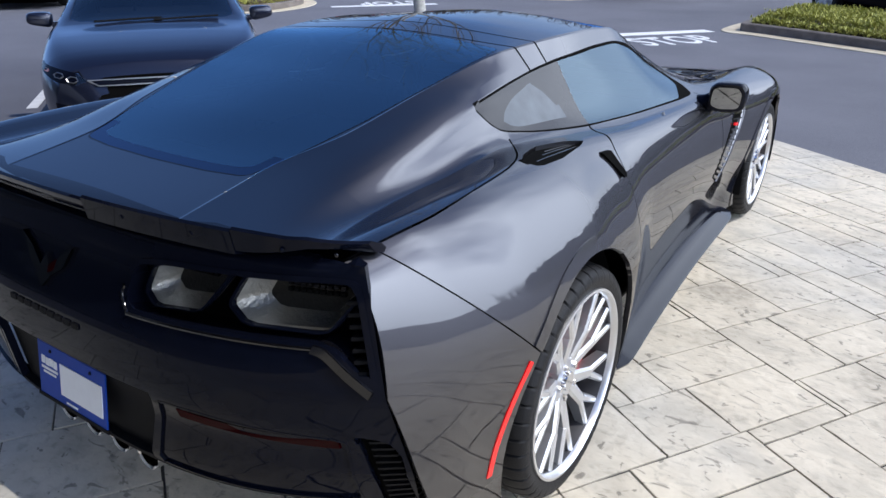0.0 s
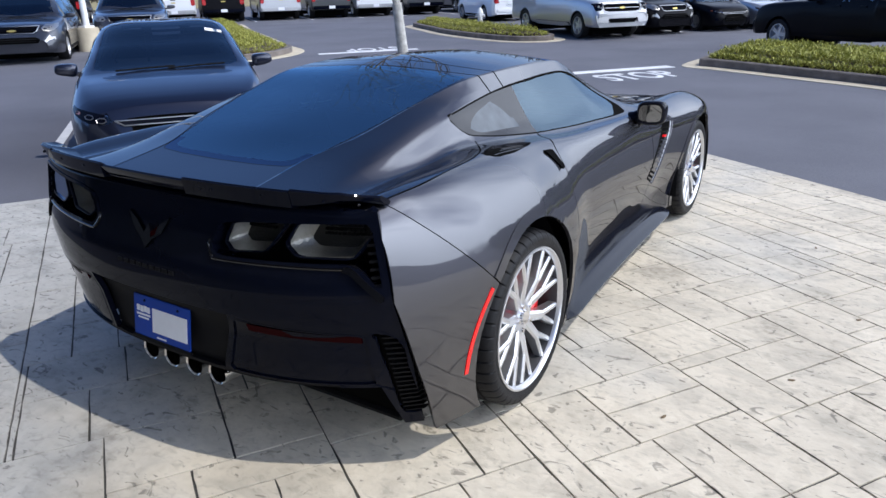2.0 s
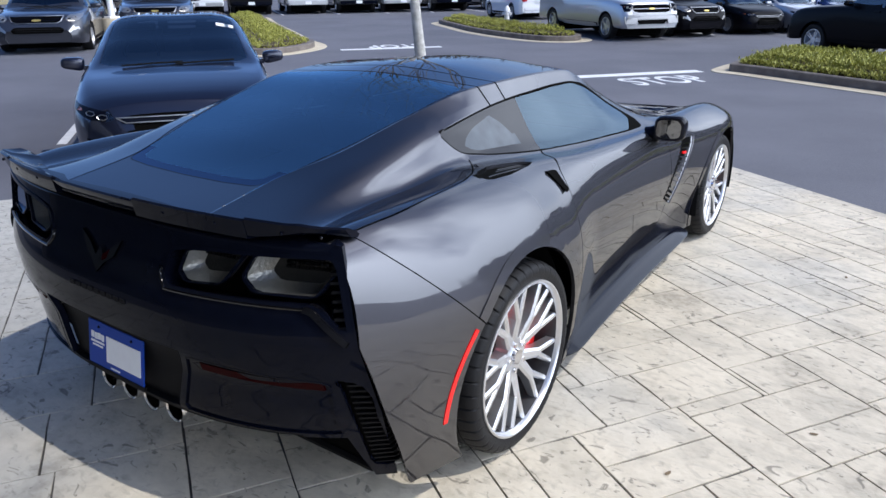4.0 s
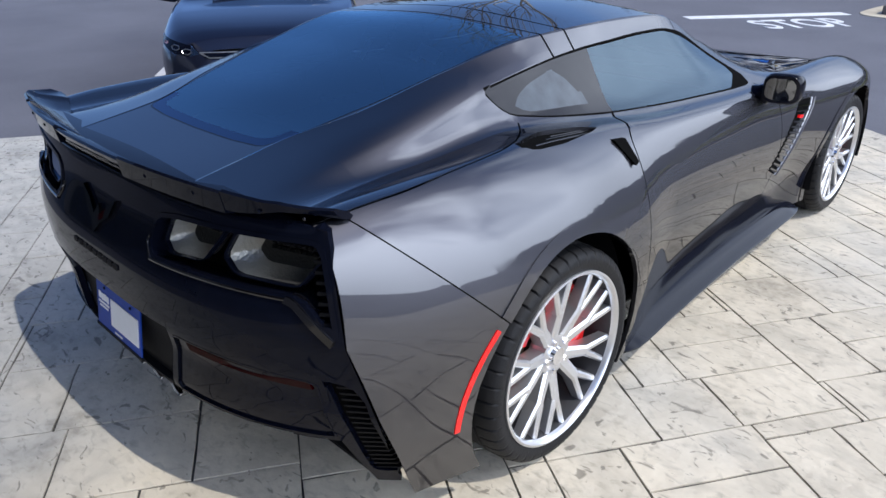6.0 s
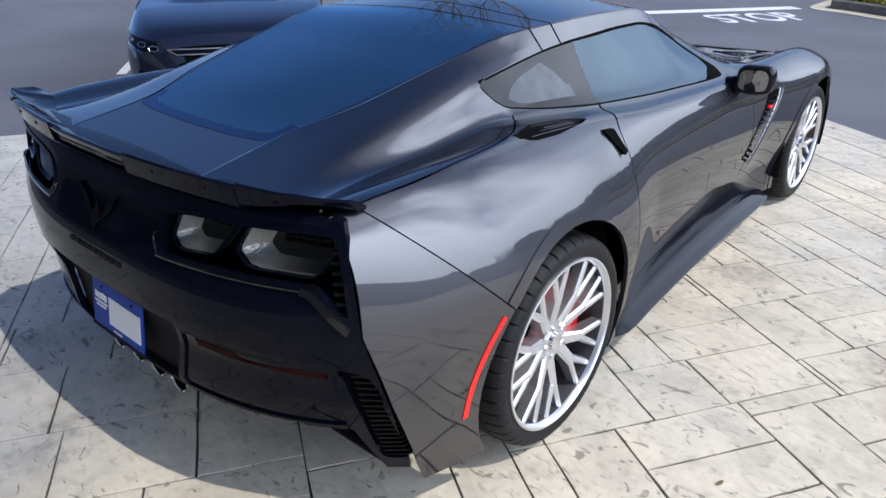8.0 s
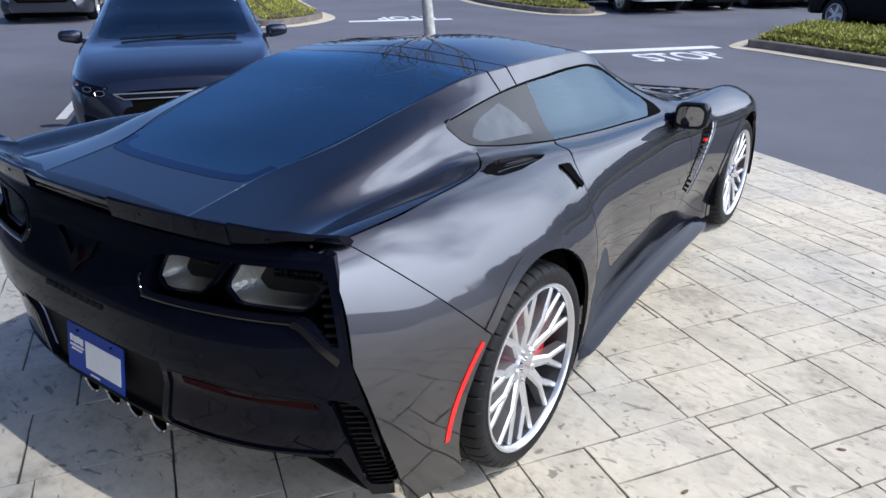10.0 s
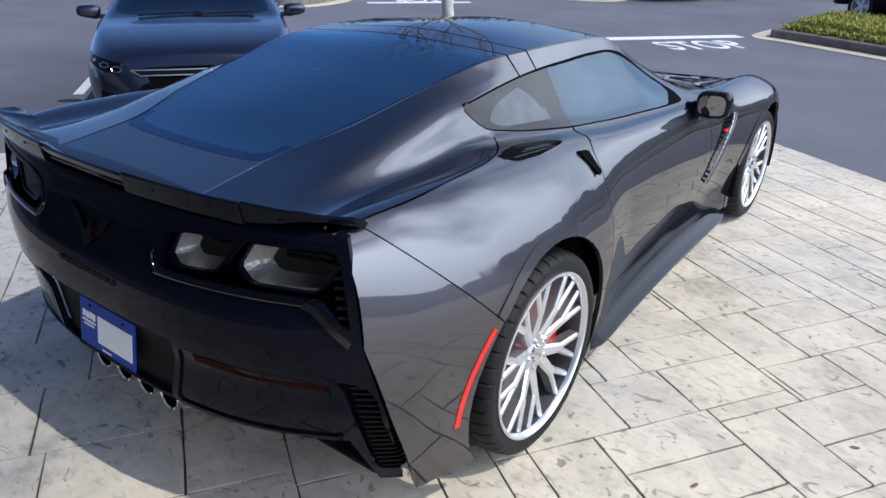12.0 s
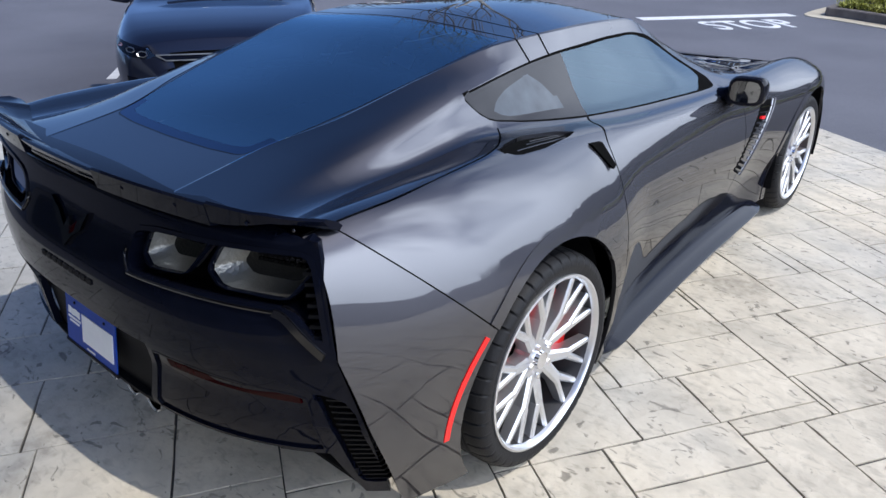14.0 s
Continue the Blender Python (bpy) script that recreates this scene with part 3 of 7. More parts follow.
# outlines of panels: (y, z) seen from the side, (x, y) seen from above
REAR_EDGE_Z, REAR_EDGE_Y, REAR_EDGE_X = [0.10, 0.17, 0.45, 0.68, 0.95, 1.0], [-0.47, -0.50, -0.60, -0.665, -0.65, -0.65], [0.86, 0.875, 0.91, 0.895, 0.845, 0.84]
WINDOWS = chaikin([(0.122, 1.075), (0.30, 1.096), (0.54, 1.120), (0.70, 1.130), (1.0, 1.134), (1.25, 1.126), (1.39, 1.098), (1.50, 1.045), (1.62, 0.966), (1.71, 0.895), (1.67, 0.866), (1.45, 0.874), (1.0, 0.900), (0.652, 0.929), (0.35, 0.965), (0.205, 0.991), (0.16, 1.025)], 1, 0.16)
HATCH_GLASS = [(-0.2, -0.505), (0.20, -0.496), (0.312, -0.483), (0.337, -0.474), (0.346, -0.452), (0.374, -0.35), (0.428, -0.12), (0.463, 0.12), (0.492, 0.36), (0.49, 0.445), (0.47, 0.463), (0.3, 0.50), (-0.2, 0.52)]
SCREEN = [(-0.2, 1.33), (0.3, 1.325), (0.475, 1.31), (0.49, 1.36), (0.56, 1.68), (0.625, 1.93), (0.60, 1.97), (0.3, 2.05), (-0.2, 2.07)]
HATCH_SEAM = rounded([(0.665, 0.215), (0.71, 0.17), (0.775, 0.06), (0.805, -0.09), (0.822, -0.39), (0.80, -0.60), (0.78, -0.72)], 5, False)
BUMPER_SEAM = [(-0.60, 0.972), (-0.49, 0.862), (-0.20, 0.572)]
DOOR_SEAM = rounded([(0.652, 0.935), (0.56, 0.89), (0.525, 0.80), (0.515, 0.66), (0.53, 0.50), (0.565, 0.40), (0.62, 0.335), (1.0, 0.31), (1.70, 0.30), (1.80, 0.42), (1.78, 0.60), (1.74, 0.75), (1.70, 0.865)], 5, False)
HOOD_SEAM = rounded([(0.66, 2.0), (0.70, 2.3), (0.71, 2.71), (0.68, 3.1), (0.5, 3.42), (-0.1, 3.5)], 4, False)
d_edge = lambda A: A[:, 1] - np.interp(A[:, 2], REAR_EDGE_Z, REAR_EDGE_Y)
d_rear = lambda A: np.hypot(A[:, 1] - REAR_Y, A[:, 2] - REAR_Z) - 0.398 + np.where(A[:, 0] < 0.72, 5.0, 0)
d_rear_lip = lambda A: np.hypot(A[:, 1] - REAR_Y, A[:, 2] - REAR_Z) - 0.438 + np.where(A[:, 0] < 0.72, 5.0, 0)
d_front = lambda A: np.hypot(A[:, 1] - FRONT_Y, A[:, 2] - FRONT_Z) - 0.375 + np.where(A[:, 0] < 0.70, 5.0, 0)
d_front_lip = lambda A: np.hypot(A[:, 1] - FRONT_Y, A[:, 2] - FRONT_Z) - 0.41 + np.where(A[:, 0] < 0.70, 5.0, 0)
d_window = outline_distance(WINDOWS, 1, 2)
d_hatch_glass = outline_distance(HATCH_GLASS, 0, 1)
d_screen = outline_distance(SCREEN, 0, 1)
seam_hatch = lambda A: line_distance(HATCH_SEAM, 0, 1)(A) - 0.0028 + np.where(A[:, 2] < 0.90, 1, 0)
seam_bumper = lambda A: line_distance(BUMPER_SEAM, 1, 2)(A) - 0.0018 + np.where(A[:, 0] < 0.80, 1, 0)
seam_door = lambda A: line_distance(DOOR_SEAM, 1, 2)(A) - 0.0028 + np.where(A[:, 0] < 0.70, 1, 0)
seam_hood = lambda A: line_distance(HOOD_SEAM, 0, 1)(A) - 0.0025 + np.where(A[:, 2] < 0.66, 1, 0)
seam_roof = lambda A: np.minimum(np.abs(A[:, 1] - 0.52 + 0.02 * A[:, 0]), np.abs(A[:, 1] - 0.64 + 0.03 * A[:, 0])) - 0.0045 + np.where(A[:, 2] < 1.08, 1, 0)
seam_front = lambda A: np.abs(A[:, 1] - 1.30 - 0.10 * A[:, 0]) - 0.003 + np.where((A[:, 2] < 1.10), 1, 0)
d_split = lambda A: A[:, 1] - (0.652 + (A[:, 2] - 0.931) * 0.21)
d_intake = outline_distance([(0.045, 0.805), (0.10, 0.770), (0.22, 0.745), (0.36, 0.765), (0.47, 0.792), (0.40, 0.812), (0.22, 0.835), (0.09, 0.835)], 1, 0)
QUARTER_PANE = chaikin([(0.232, 1.010), (0.25, 1.034), (0.33, 1.062), (0.468, 1.086), (0.515, 1.050), (0.566, 0.972), (0.29, 0.990)], 1, 0.12)
d_pane = outline_distance(QUARTER_PANE, 1, 2)
sgn_hatch = outline_distance(HATCH_SEAM + [(-0.3, -0.72), (-0.3, 0.215)], 0, 1)
sgn_door = outline_distance(DOOR_SEAM, 1, 2)
sgn_hood = outline_distance([(-0.3, 2.0)] + HOOD_SEAM + [(-0.3, 3.5)], 0, 1)
sgn_bumper = lambda A: (A[:, 1] + 0.49) + (A[:, 2] - 0.862)
ONLY = lambda f, keep: (lambda A: np.where(keep(A), f(A), 1.0))
for f in (ONLY(sgn_hatch, lambda A: A[:, 2] > 0.88), ONLY(sgn_door, lambda A: A[:, 0] > 0.68), ONLY(sgn_hood, lambda A: A[:, 2] > 0.6), ONLY(sgn_bumper, lambda A: (A[:, 1] < -0.1) & (A[:, 0] > 0.75)),
          lambda A: A[:, 1] - 0.52 + 0.02 * A[:, 0], lambda A: A[:, 1] - 0.64 + 0.03 * A[:, 0], lambda A: A[:, 1] - 1.30 - 0.10 * A[:, 0]):
    skin.cut(f)
for f in (d_edge, d_rear, d_rear_lip, d_front, d_front_lip, d_window, d_hatch_glass, d_screen, seam_hatch, seam_bumper, seam_door, seam_hood, seam_roof, seam_front, d_intake):
    skin.cut(f)
skin.cut(lambda A: np.where(d_window(A) < 0.03, d_split(A), 1.0))
seal_width = lambda A: np.where(A[:, 2] > 0.99 - 0.04 * A[:, 1] + 0.06 * (A[:, 1] < 0.4), np.clip(0.004 + 0.012 * (A[:, 1] - 0.35), 0.0055, 0.010) + 0.013 * np.clip((A[:, 1] - 1.25) / 0.15, 0, 1), 0.0045 + 0.040 * np.clip((A[:, 1] - 1.50) / 0.15, 0, 1))
skin.cut(lambda A: d_window(A) + seal_width(A))
skin.cut(lambda A: d_hatch_glass(A) + 0.006)
skin.cut(lambda A: np.where(A[:, 1] < -0.38, d_hatch_glass(A) + 0.042, -1.0))
skin.cut(lambda A: np.where(d_window(A) < 0.02, d_pane(A), 1.0))
skin_normals = skin.normals()
CC = skin.centres()
val = {k: f(CC) for k, f in dict(edge=d_edge, rear=d_rear, rlip=d_rear_lip, front=d_front, flip=d_front_lip, win=d_window, hglass=d_hatch_glass, screen=d_screen, sh=seam_hatch, sb=seam_bumper, sd=seam_door, sho=seam_hood, sr=seam_roof, sf=seam_front, split=d_split, intake=d_intake, pane=d_pane).items()}
hatch_side, door_side, hood_side, bump_side = sgn_hatch(CC), sgn_door(CC), sgn_hood(CC), sgn_bumper(CC)
labels = {}
for k in range(len(skin.f)):
    x, y, z = CC[k]
    v = {n: a[k] for n, a in val.items()}
    if v["edge"] < 0 and x > 0.6:
        continue
    if v["rear"] < 0 or v["front"] < 0:
        continue
    if v["win"] < 0 and x > 0.5:
        n = "window_seal" if v["win"] > -float(seal_width(CC[k:k + 1])[0]) else (("quarter_window" if v["pane"] < 0 else "quarter_frame") if v["split"] < 0 else "door_window")
    elif v["hglass"] < 0 and z > 0.95:
        n = "hatch_seal" if v["hglass"] > -0.006 else ("hatch_frit" if y < -0.38 and v["hglass"] > -0.042 else "hatch_glass")
    elif v["screen"] < 0:
        n = "windscreen"
    elif min(v["sh"], v["sb"], v["sd"], v["sho"], v["sr"], v["sf"]) < 0:
        continue
    elif v["intake"] < 0 and 0.85 < z:
        n = "quarter_intake"
    elif v["rlip"] < 0 and (y > -0.2 or z > 0.62):
        n = "rear_arch_trim"
    elif v["flip"] < 0:
        n = "front_arch_trim"
    elif z < 0.345 and 0.43 < y < 2.3 and door_side[k] > 0 and x > 0.7:
        n = "rocker"
    elif door_side[k] < 0 and x > 0.7 and z < 0.93:
        n = "door"
    elif hatch_side[k] < 0 and y < 0.5 and z > 0.92:
        n = "hatch"
    elif y < 0.52 - 0.02 * x and z > 1.0:
        n = "hatch"
    elif y < 0.64 - 0.03 * x and z > 1.0:
        n = "roof_hoop"
    elif y < 1.30 + 0.10 * x and z > 1.09:
        n = "roof_panel"
    elif hood_side[k] < 0:
        n = "hood"
    elif y > 1.4:
        n = "front_fender" if x > 0.62 and z < 0.9 else "windscreen_pillar"
    elif bump_side[k] < 0 and y < 0:
        n = "bumper_corner"
    elif z > 1.09:
        n = "roof_rail"
    else:
        n = "rear_quarter"
    labels.setdefault(n, []).append(k)
SINGLE = {"hatch": PAINT, "hatch_glass": GLASS_DARK, "hatch_seal": BLACK_GLOSS, "hatch_frit": GLASS_BAND, "windscreen": GLASS_SIDE, "roof_panel": PAINT, "roof_hoop": PAINT, "hood": PAINT}
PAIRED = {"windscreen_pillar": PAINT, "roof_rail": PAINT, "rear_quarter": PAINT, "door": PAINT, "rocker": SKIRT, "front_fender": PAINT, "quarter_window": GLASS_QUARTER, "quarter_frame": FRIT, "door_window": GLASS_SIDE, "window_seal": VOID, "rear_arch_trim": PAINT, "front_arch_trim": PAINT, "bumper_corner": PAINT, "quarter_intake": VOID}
for n, mat in SINGLE.items():
    if n in labels:
        ob = panel(n, skin, skin_normals, labels[n], mat, car, "tinted rear glass" if n == "hatch_glass" else "", depth=0.004 if "glass" in n or "screen" in n or "frit" in n else 0.012)
def pieces_of(faces):
    """The separate pieces of a set of faces, largest first."""
    home = {}

    def root(i):
        while home.setdefault(i, i) != i:
            i = home[i]
        return i
    for k in faces:
        for i in skin.f[k][1:]:
            home[root(i)] = root(skin.f[k][0])
    sets = {}
    for k in faces:
        sets.setdefault(root(skin.f[k][0]), []).append(k)
    return sorted(sets.values(), key=len, reverse=True)


for n in ("windscreen_pillar", "roof_rail"):
    sets = pieces_of(labels[n])
    labels[n] = sets[0]
    for i, s in enumerate(sets[1:]):
        labels[n + "_cap" * (i + 1)] = s
        PAIRED[n + "_cap" * (i + 1)] = PAINT
for n, mat in PAIRED.items():
    for side in "rl":
        if n in labels:
            deep = 0.004 if "window" in n else 0.014
            ob = panel(n, skin, skin_normals, labels[n], mat, car, mirror=side, depth=deep, push=0.004 if "trim" in n else (-0.045 if "intake" in n else 0.0))
solid = [k for n, ks in labels.items() if n not in ("hatch_glass", "hatch_frit", "quarter_window", "door_window", "windscreen", "hatch_seal", "window_seal") for k in ks]
gaps = [k for k in range(len(skin.f)) if val["edge"][k] > 0 and val["rear"][k] > 0 and val["front"][k] > 0 and min(val["sh"][k], val["sb"][k], val["sd"][k], val["sho"][k], val["sr"][k], val["sf"][k]) < 0 and val["win"][k] > 0 and val["hglass"][k] > 0 and val["screen"][k] > 0]
panel("inner_shell", skin, skin_normals, sorted(set(solid + gaps)), VOID, car, "near-black sheet that paints shade behind the panel gaps", depth=0, push=-0.013)

# ---- rear fascia: one sheet between the two corner edges ----
FASCIA_Z = [0.17, 0.3, 0.4, 0.5, 0.6, 0.7, 0.85, 0.95]
FASCIA_Y = [-0.77, -0.815, -0.835, -0.835, -0.855, -0.85, -0.80, -0.785]


def fascia_point(s, z):
    xe, ye, yc = np.interp(z, REAR_EDGE_Z, REAR_EDGE_X), np.interp(z, REAR_EDGE_Z, REAR_EDGE_Y), float(curve(FASCIA_Z, FASCIA_Y, [z])[0])
    return (xe * s, yc + (ye - yc) * abs(s) ** 3.0, z)


def fascia_at(x, z, out=0.0):
    """A point of the fascia at x, z, moved backwards by out."""
    p = fascia_point(x / np.interp(z, REAR_EDGE_Z, REAR_EDGE_X), z)
    return Vector((p[0], p[1] - out, p[2]))


zs = np.linspace(0.17, 0.95, 40)
ss = np.linspace(0, 1, 46)
fv = [fascia_point(s, z) for z in zs for s in ss] + [(s * 0.83, -0.66 + 0.0 * s, 0.953) for s in ss]
ff = [[j * 46 + i, j * 46 + i + 1, (j + 1) * 46 + i + 1, (j + 1) * 46 + i] for j in range(40) for i in range(45)]
fascia = Skin(fv, ff)
POCKET = chaikin([(0.288, 0.802), (0.312, 0.872), (0.335, 0.890), (0.42, 0.906), (0.822, 0.928), (0.842, 0.915), (0.884, 0.702), (0.872, 0.692), (0.792, 0.772), (0.765, 0.780), (0.33, 0.768), (0.312, 0.775)], 1, 0.12)
LOW_PANEL = chaikin([(0.378, 0.577), (0.50, 0.578), (0.808, 0.562), (0.804, 0.362), (0.315, 0.368)], 1, 0.05)
SIDE_VENT = chaikin([(0.826, 0.572), (0.880, 0.560), (0.900, 0.507), (0.890, 0.215), (0.832, 0.222), (0.842, 0.42)], 1, 0.12)
PLATE_BAY = chaikin([(-0.3, 0.592), (0.368, 0.590), (0.292, 0.366), (-0.3, 0.366)], 1, 0.04)
f_pocket, f_low, f_vent, f_bay = (outline_distance(o, 0, 2) for o in (POCKET, LOW_PANEL, SIDE_VENT, PLATE_BAY))
for f in (f_pocket, lambda A: f_pocket(A) + 0.012, f_low, lambda A: f_low(A) + 0.005, f_vent, f_bay, lambda A: np.where(A[:, 0] > 0.70, A[:, 0] - 0.808 - (0.352 - A[:, 2]) * 0.10, 1.0), lambda A: A[:, 2] - 0.352):
    fascia.cut(f)
fascia_normals = fascia.normals()
FC = fascia.centres()
fl = {}
vp, vl, vv, vb = f_pocket(FC), f_low(FC), f_vent(FC), f_bay(FC)
for k in range(len(fascia.f)):
    z = FC[k][2]
    if z < 0.352 and FC[k][0] < 0.808 + (0.352 - z) * 0.10:
        continue
    if vp[k] < -0.012:
        n = "lamp_pocket"
    elif vp[k] < 0:
        n = "lamp_bezel"
    elif vv[k] < 0:
        n = "vent_back"
    elif vb[k] < 0:
        n = "plate_recess"
    elif vl[k] < -0.005:
        n = "lower_panel"
    elif vl[k] < 0:
        n = "lower_panel_frame"
    else:
        n = "rear_bumper" if z > 0.368 or FC[k][0] > 0.70 else "diffuser"
    fl.setdefault(n, []).append(k)
if fascia_normals[:, 1].mean() > 0:
    fascia.f = [q[::-1] for q in fascia.f]
    fascia_normals = -fascia_normals
# black gloss on the bumper puts the grey paint's shade into its colour
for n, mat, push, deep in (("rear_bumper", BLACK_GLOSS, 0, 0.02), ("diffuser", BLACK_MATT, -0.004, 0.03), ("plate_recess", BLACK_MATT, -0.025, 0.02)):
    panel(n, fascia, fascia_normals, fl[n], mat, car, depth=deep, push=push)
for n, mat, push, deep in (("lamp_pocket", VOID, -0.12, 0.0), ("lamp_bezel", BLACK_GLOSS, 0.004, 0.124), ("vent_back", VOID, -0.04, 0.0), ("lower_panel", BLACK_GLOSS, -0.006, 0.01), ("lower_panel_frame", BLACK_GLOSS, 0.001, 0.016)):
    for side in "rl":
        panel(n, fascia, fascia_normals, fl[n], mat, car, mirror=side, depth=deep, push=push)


def flipped(piece):
    return [(-x, y, z) for x, y, z in piece[0]], [tuple(q)[::-1] for q in piece[1]]


def sheet_on(outline, out0, out1):
    """A solid following the fascia over an outline in (x, z)."""
    n = len(outline)
    vs = [tuple(fascia_at(x, z, out0)) for x, z in outline] + [tuple(fascia_at(x, z, out1)) for x, z in outline]
    fs = [tuple(range(n)), tuple(range(n, 2 * n))[::-1]] + [(i, i + n, (i + 1) % n + n, (i + 1) % n) for i in range(n)]
    return vs, fs


IN_LENS = chaikin([(0.345, 0.820), (0.370, 0.876), (0.40, 0.884), (0.555, 0.900), (0.566, 0.893), (0.502, 0.812), (0.485, 0.805), (0.378, 0.795)], 1, 0.13)
OUT_LENS = chaikin([(0.572, 0.836), (0.606, 0.896), (0.63, 0.903), (0.805, 0.915), (0.828, 0.905), (0.830, 0.884), (0.780, 0.812), (0.760, 0.806), (0.612, 0.803)], 1, 0.13)
for side in (1, -1):
    for o, nm in ((IN_LENS, "inner"), (OUT_LENS, "outer")):
        put = (lambda q: q) if side == 1 else flipped
        lamp = part("tail_lamp", mesh("lens", *put(([tuple(fascia_at(x, z, -0.016)) for x, z in o], [tuple(range(len(o)))]))), LENS, car, "smoked clear tail lamp")
        lamp.visible_shadow = False
        cx, cz = np.mean([p[0] for p in o]), np.mean([p[1] for p in o])
        m = len(o)
        depth = [(-0.021, 1.0), (-0.050, 0.95), (-0.070, 0.72), (-0.076, 0.35)]
        vs = [tuple(fascia_at((x - cx) * k + cx, (z - cz) * k + cz, d)) for d, k in depth for x, z in o]
        fs = [(a * m + i, a * m + (i + 1) % m, (a + 1) * m + (i + 1) % m, (a + 1) * m + i) for a in range(2) for i in range(m)]
        back = [(a * m + i, a * m + (i + 1) % m, (a + 1) * m + (i + 1) % m, (a + 1) * m + i) for a in (2,) for i in range(m)] + [tuple(3 * m + i for i in range(m))]
        # dark back against bright walls puts the bowl's lit gradient into the colours
        part("reflector_back", mesh("reflector_back", *put((vs, back)), 50), BOWL_DARK, lamp, "dark back of the reflector bowl")
        part("reflector", mesh("reflector", *put((vs, fs)), 50), BOWL, lamp, "silver reflector bowl")
        rim = [(-0.024, 1.08), (-0.010, 1.06), (-0.010, 1.0), (-0.024, 1.0)]
        vs = [tuple(fascia_at((x - cx) * k + cx, (z - cz) * k + cz, d)) for d, k in rim for x, z in o]
        m = len(o)
        fs = [(a * m + i, a * m + (i + 1) % m, ((a + 1) % 4) * m + (i + 1) % m, ((a + 1) % 4) * m + i) for a in range(4) for i in range(m)]
        part("lamp_rim", mesh("lamp_rim", *put((vs, fs))), BLACK_GLOSS, lamp)
        for r in range(3):
            z = 0.862 + 0.013 * r
            x0, x1 = (cx - 0.055, cx + 0.05) if nm == "inner" else (cx - 0.05, cx + 0.07)
            bars = joined(*[sheet_on([(x0 + (x1 - x0) * i / 9, z), (x0 + (x1 - x0) * (i + 0.7) / 9, z), (x0 + (x1 - x0) * (i + 0.7) / 9, z + 0.008), (x0 + (x1 - x0) * i / 9, z + 0.008)], -0.062, -0.054) for i in range(9)])
            part("diode_row", mesh("diode_row", *put(bars)), DARK_CHROME if r else BLACK_MATT, lamp)
    # slats in the corner gill beside the lamps, and in the tall vent below
    for i in range(7):
        z = 0.725 + 0.024 * i
        xo = np.interp(z, [0.70, 0.90], [0.876, 0.842])
        part("gill_slat", mesh("gill_slat", *put(sheet_on([(xo - 0.035, z), (xo, z + 0.004), (xo, z + 0.012), (xo - 0.035, z + 0.008)], -0.045, -0.006))), BLACK_MATT, car)
    for i in range(17):
        z = 0.225 + 0.02 * i
        xi, xo = np.interp(z, [0.2, 0.42, 0.575], [0.835, 0.848, 0.84]), np.interp(z, [0.2, 0.47, 0.56], [0.884, 0.892, 0.876])
        part("vent_slat", mesh("vent_slat", *put(sheet_on([(xi, z), (xo, z + 0.002), (xo, z + 0.008), (xi, z + 0.006)], -0.036, -0.008))), BLACK_MATT, car)
    part("reflector_strip", mesh("reflector_strip", *put(sheet_on([(0.43 + 0.036 * i, 0.566 - 0.0008 * i) for i in range(11)] + [(0.79 - 0.036 * i, 0.532 + 0.0008 * i) for i in range(11)], -0.008, -0.001))), DARK_RED, car, "dark red strip in the bumper")
    gill = rounded([(0.765, 0.779), (0.79, 0.770), (0.835, 0.727), (0.876, 0.690)], 4, False)
    strip = [(x, z + 0.010) for x, z in gill] + [(x - 0.006, z - 0.006) for x, z in gill[::-1]]
    part("gill_fin", mesh("gill_fin", *put(sheet_on(strip, -0.02, 0.010)), 20), PIANO, car, "glossy fin along the lamp bezel")
    lip = rounded([(0.292, 0.822), (0.290, 0.800), (0.312, 0.773), (0.335, 0.768), (0.55, 0.774), (0.765, 0.779)], 5, False)
    part("bezel_lip", mesh("bezel_lip", *put(tube([fascia_at(x, z, 0.001) for x, z in lip], 0.0055, 8))), PIANO, car, "glossy rounded lip under the tail lamps")

# emblem, script bars and plate
vee = [(-0.105, 0.862), (-0.06, 0.835), (-0.018, 0.80), (0.0, 0.83), (0.018, 0.80), (0.06, 0.835), (0.105, 0.862), (0.07, 0.808), (0.03, 0.785), (0.0, 0.752), (-0.03, 0.785), (-0.07, 0.808)]
emblem = part("emblem", mesh("emblem", *sheet_on(vee, 0.0, 0.010)), DARK_CHROME, car, "black crossed-flag shaped badge")
part("badge_flag", mesh("badge_flag", *sheet_on([(0.018, 0.806), (0.05, 0.828), (0.04, 0.80), (0.02, 0.79)], 0.0105, 0.0125)), DARK_RED, emblem)
for i in range(9):
    x = -0.155 + 0.034 * i
    part("letter_bar", mesh("letter_bar", *sheet_on([(x, 0.682), (x + 0.024, 0.682), (x + 0.024, 0.696), (x, 0.696)], 0.0, 0.004)), BLACK_MATT, car)


from mathutils.bvhtree import BVHTree
car_tree = BVHTree.FromPolygons([tuple(p) for p in skin.v], [skin.f[k] for k in solid])


def side_x(y, z, else_x=0.98):
    """Half the car's width at y, z."""
    hit = car_tree.ray_cast(Vector((3, y, z)), Vector((-1, 0, 0)))[0]
    return hit.x if hit is not None else else_x


tilt = Matrix.Translation((0, -0.832, 0.470)) @ Matrix.Rotation(radians(-9), 4, "X")


def slab(w, h, t, x=0.0, z=0.0, y=0.0, bevel=0.0):
    bm = bmesh.new()
    box(bm, (w, t, h), Matrix.Translation((x, y, z)), bevel, 2)
    bm.transform(tilt)
    return shaded(bm)


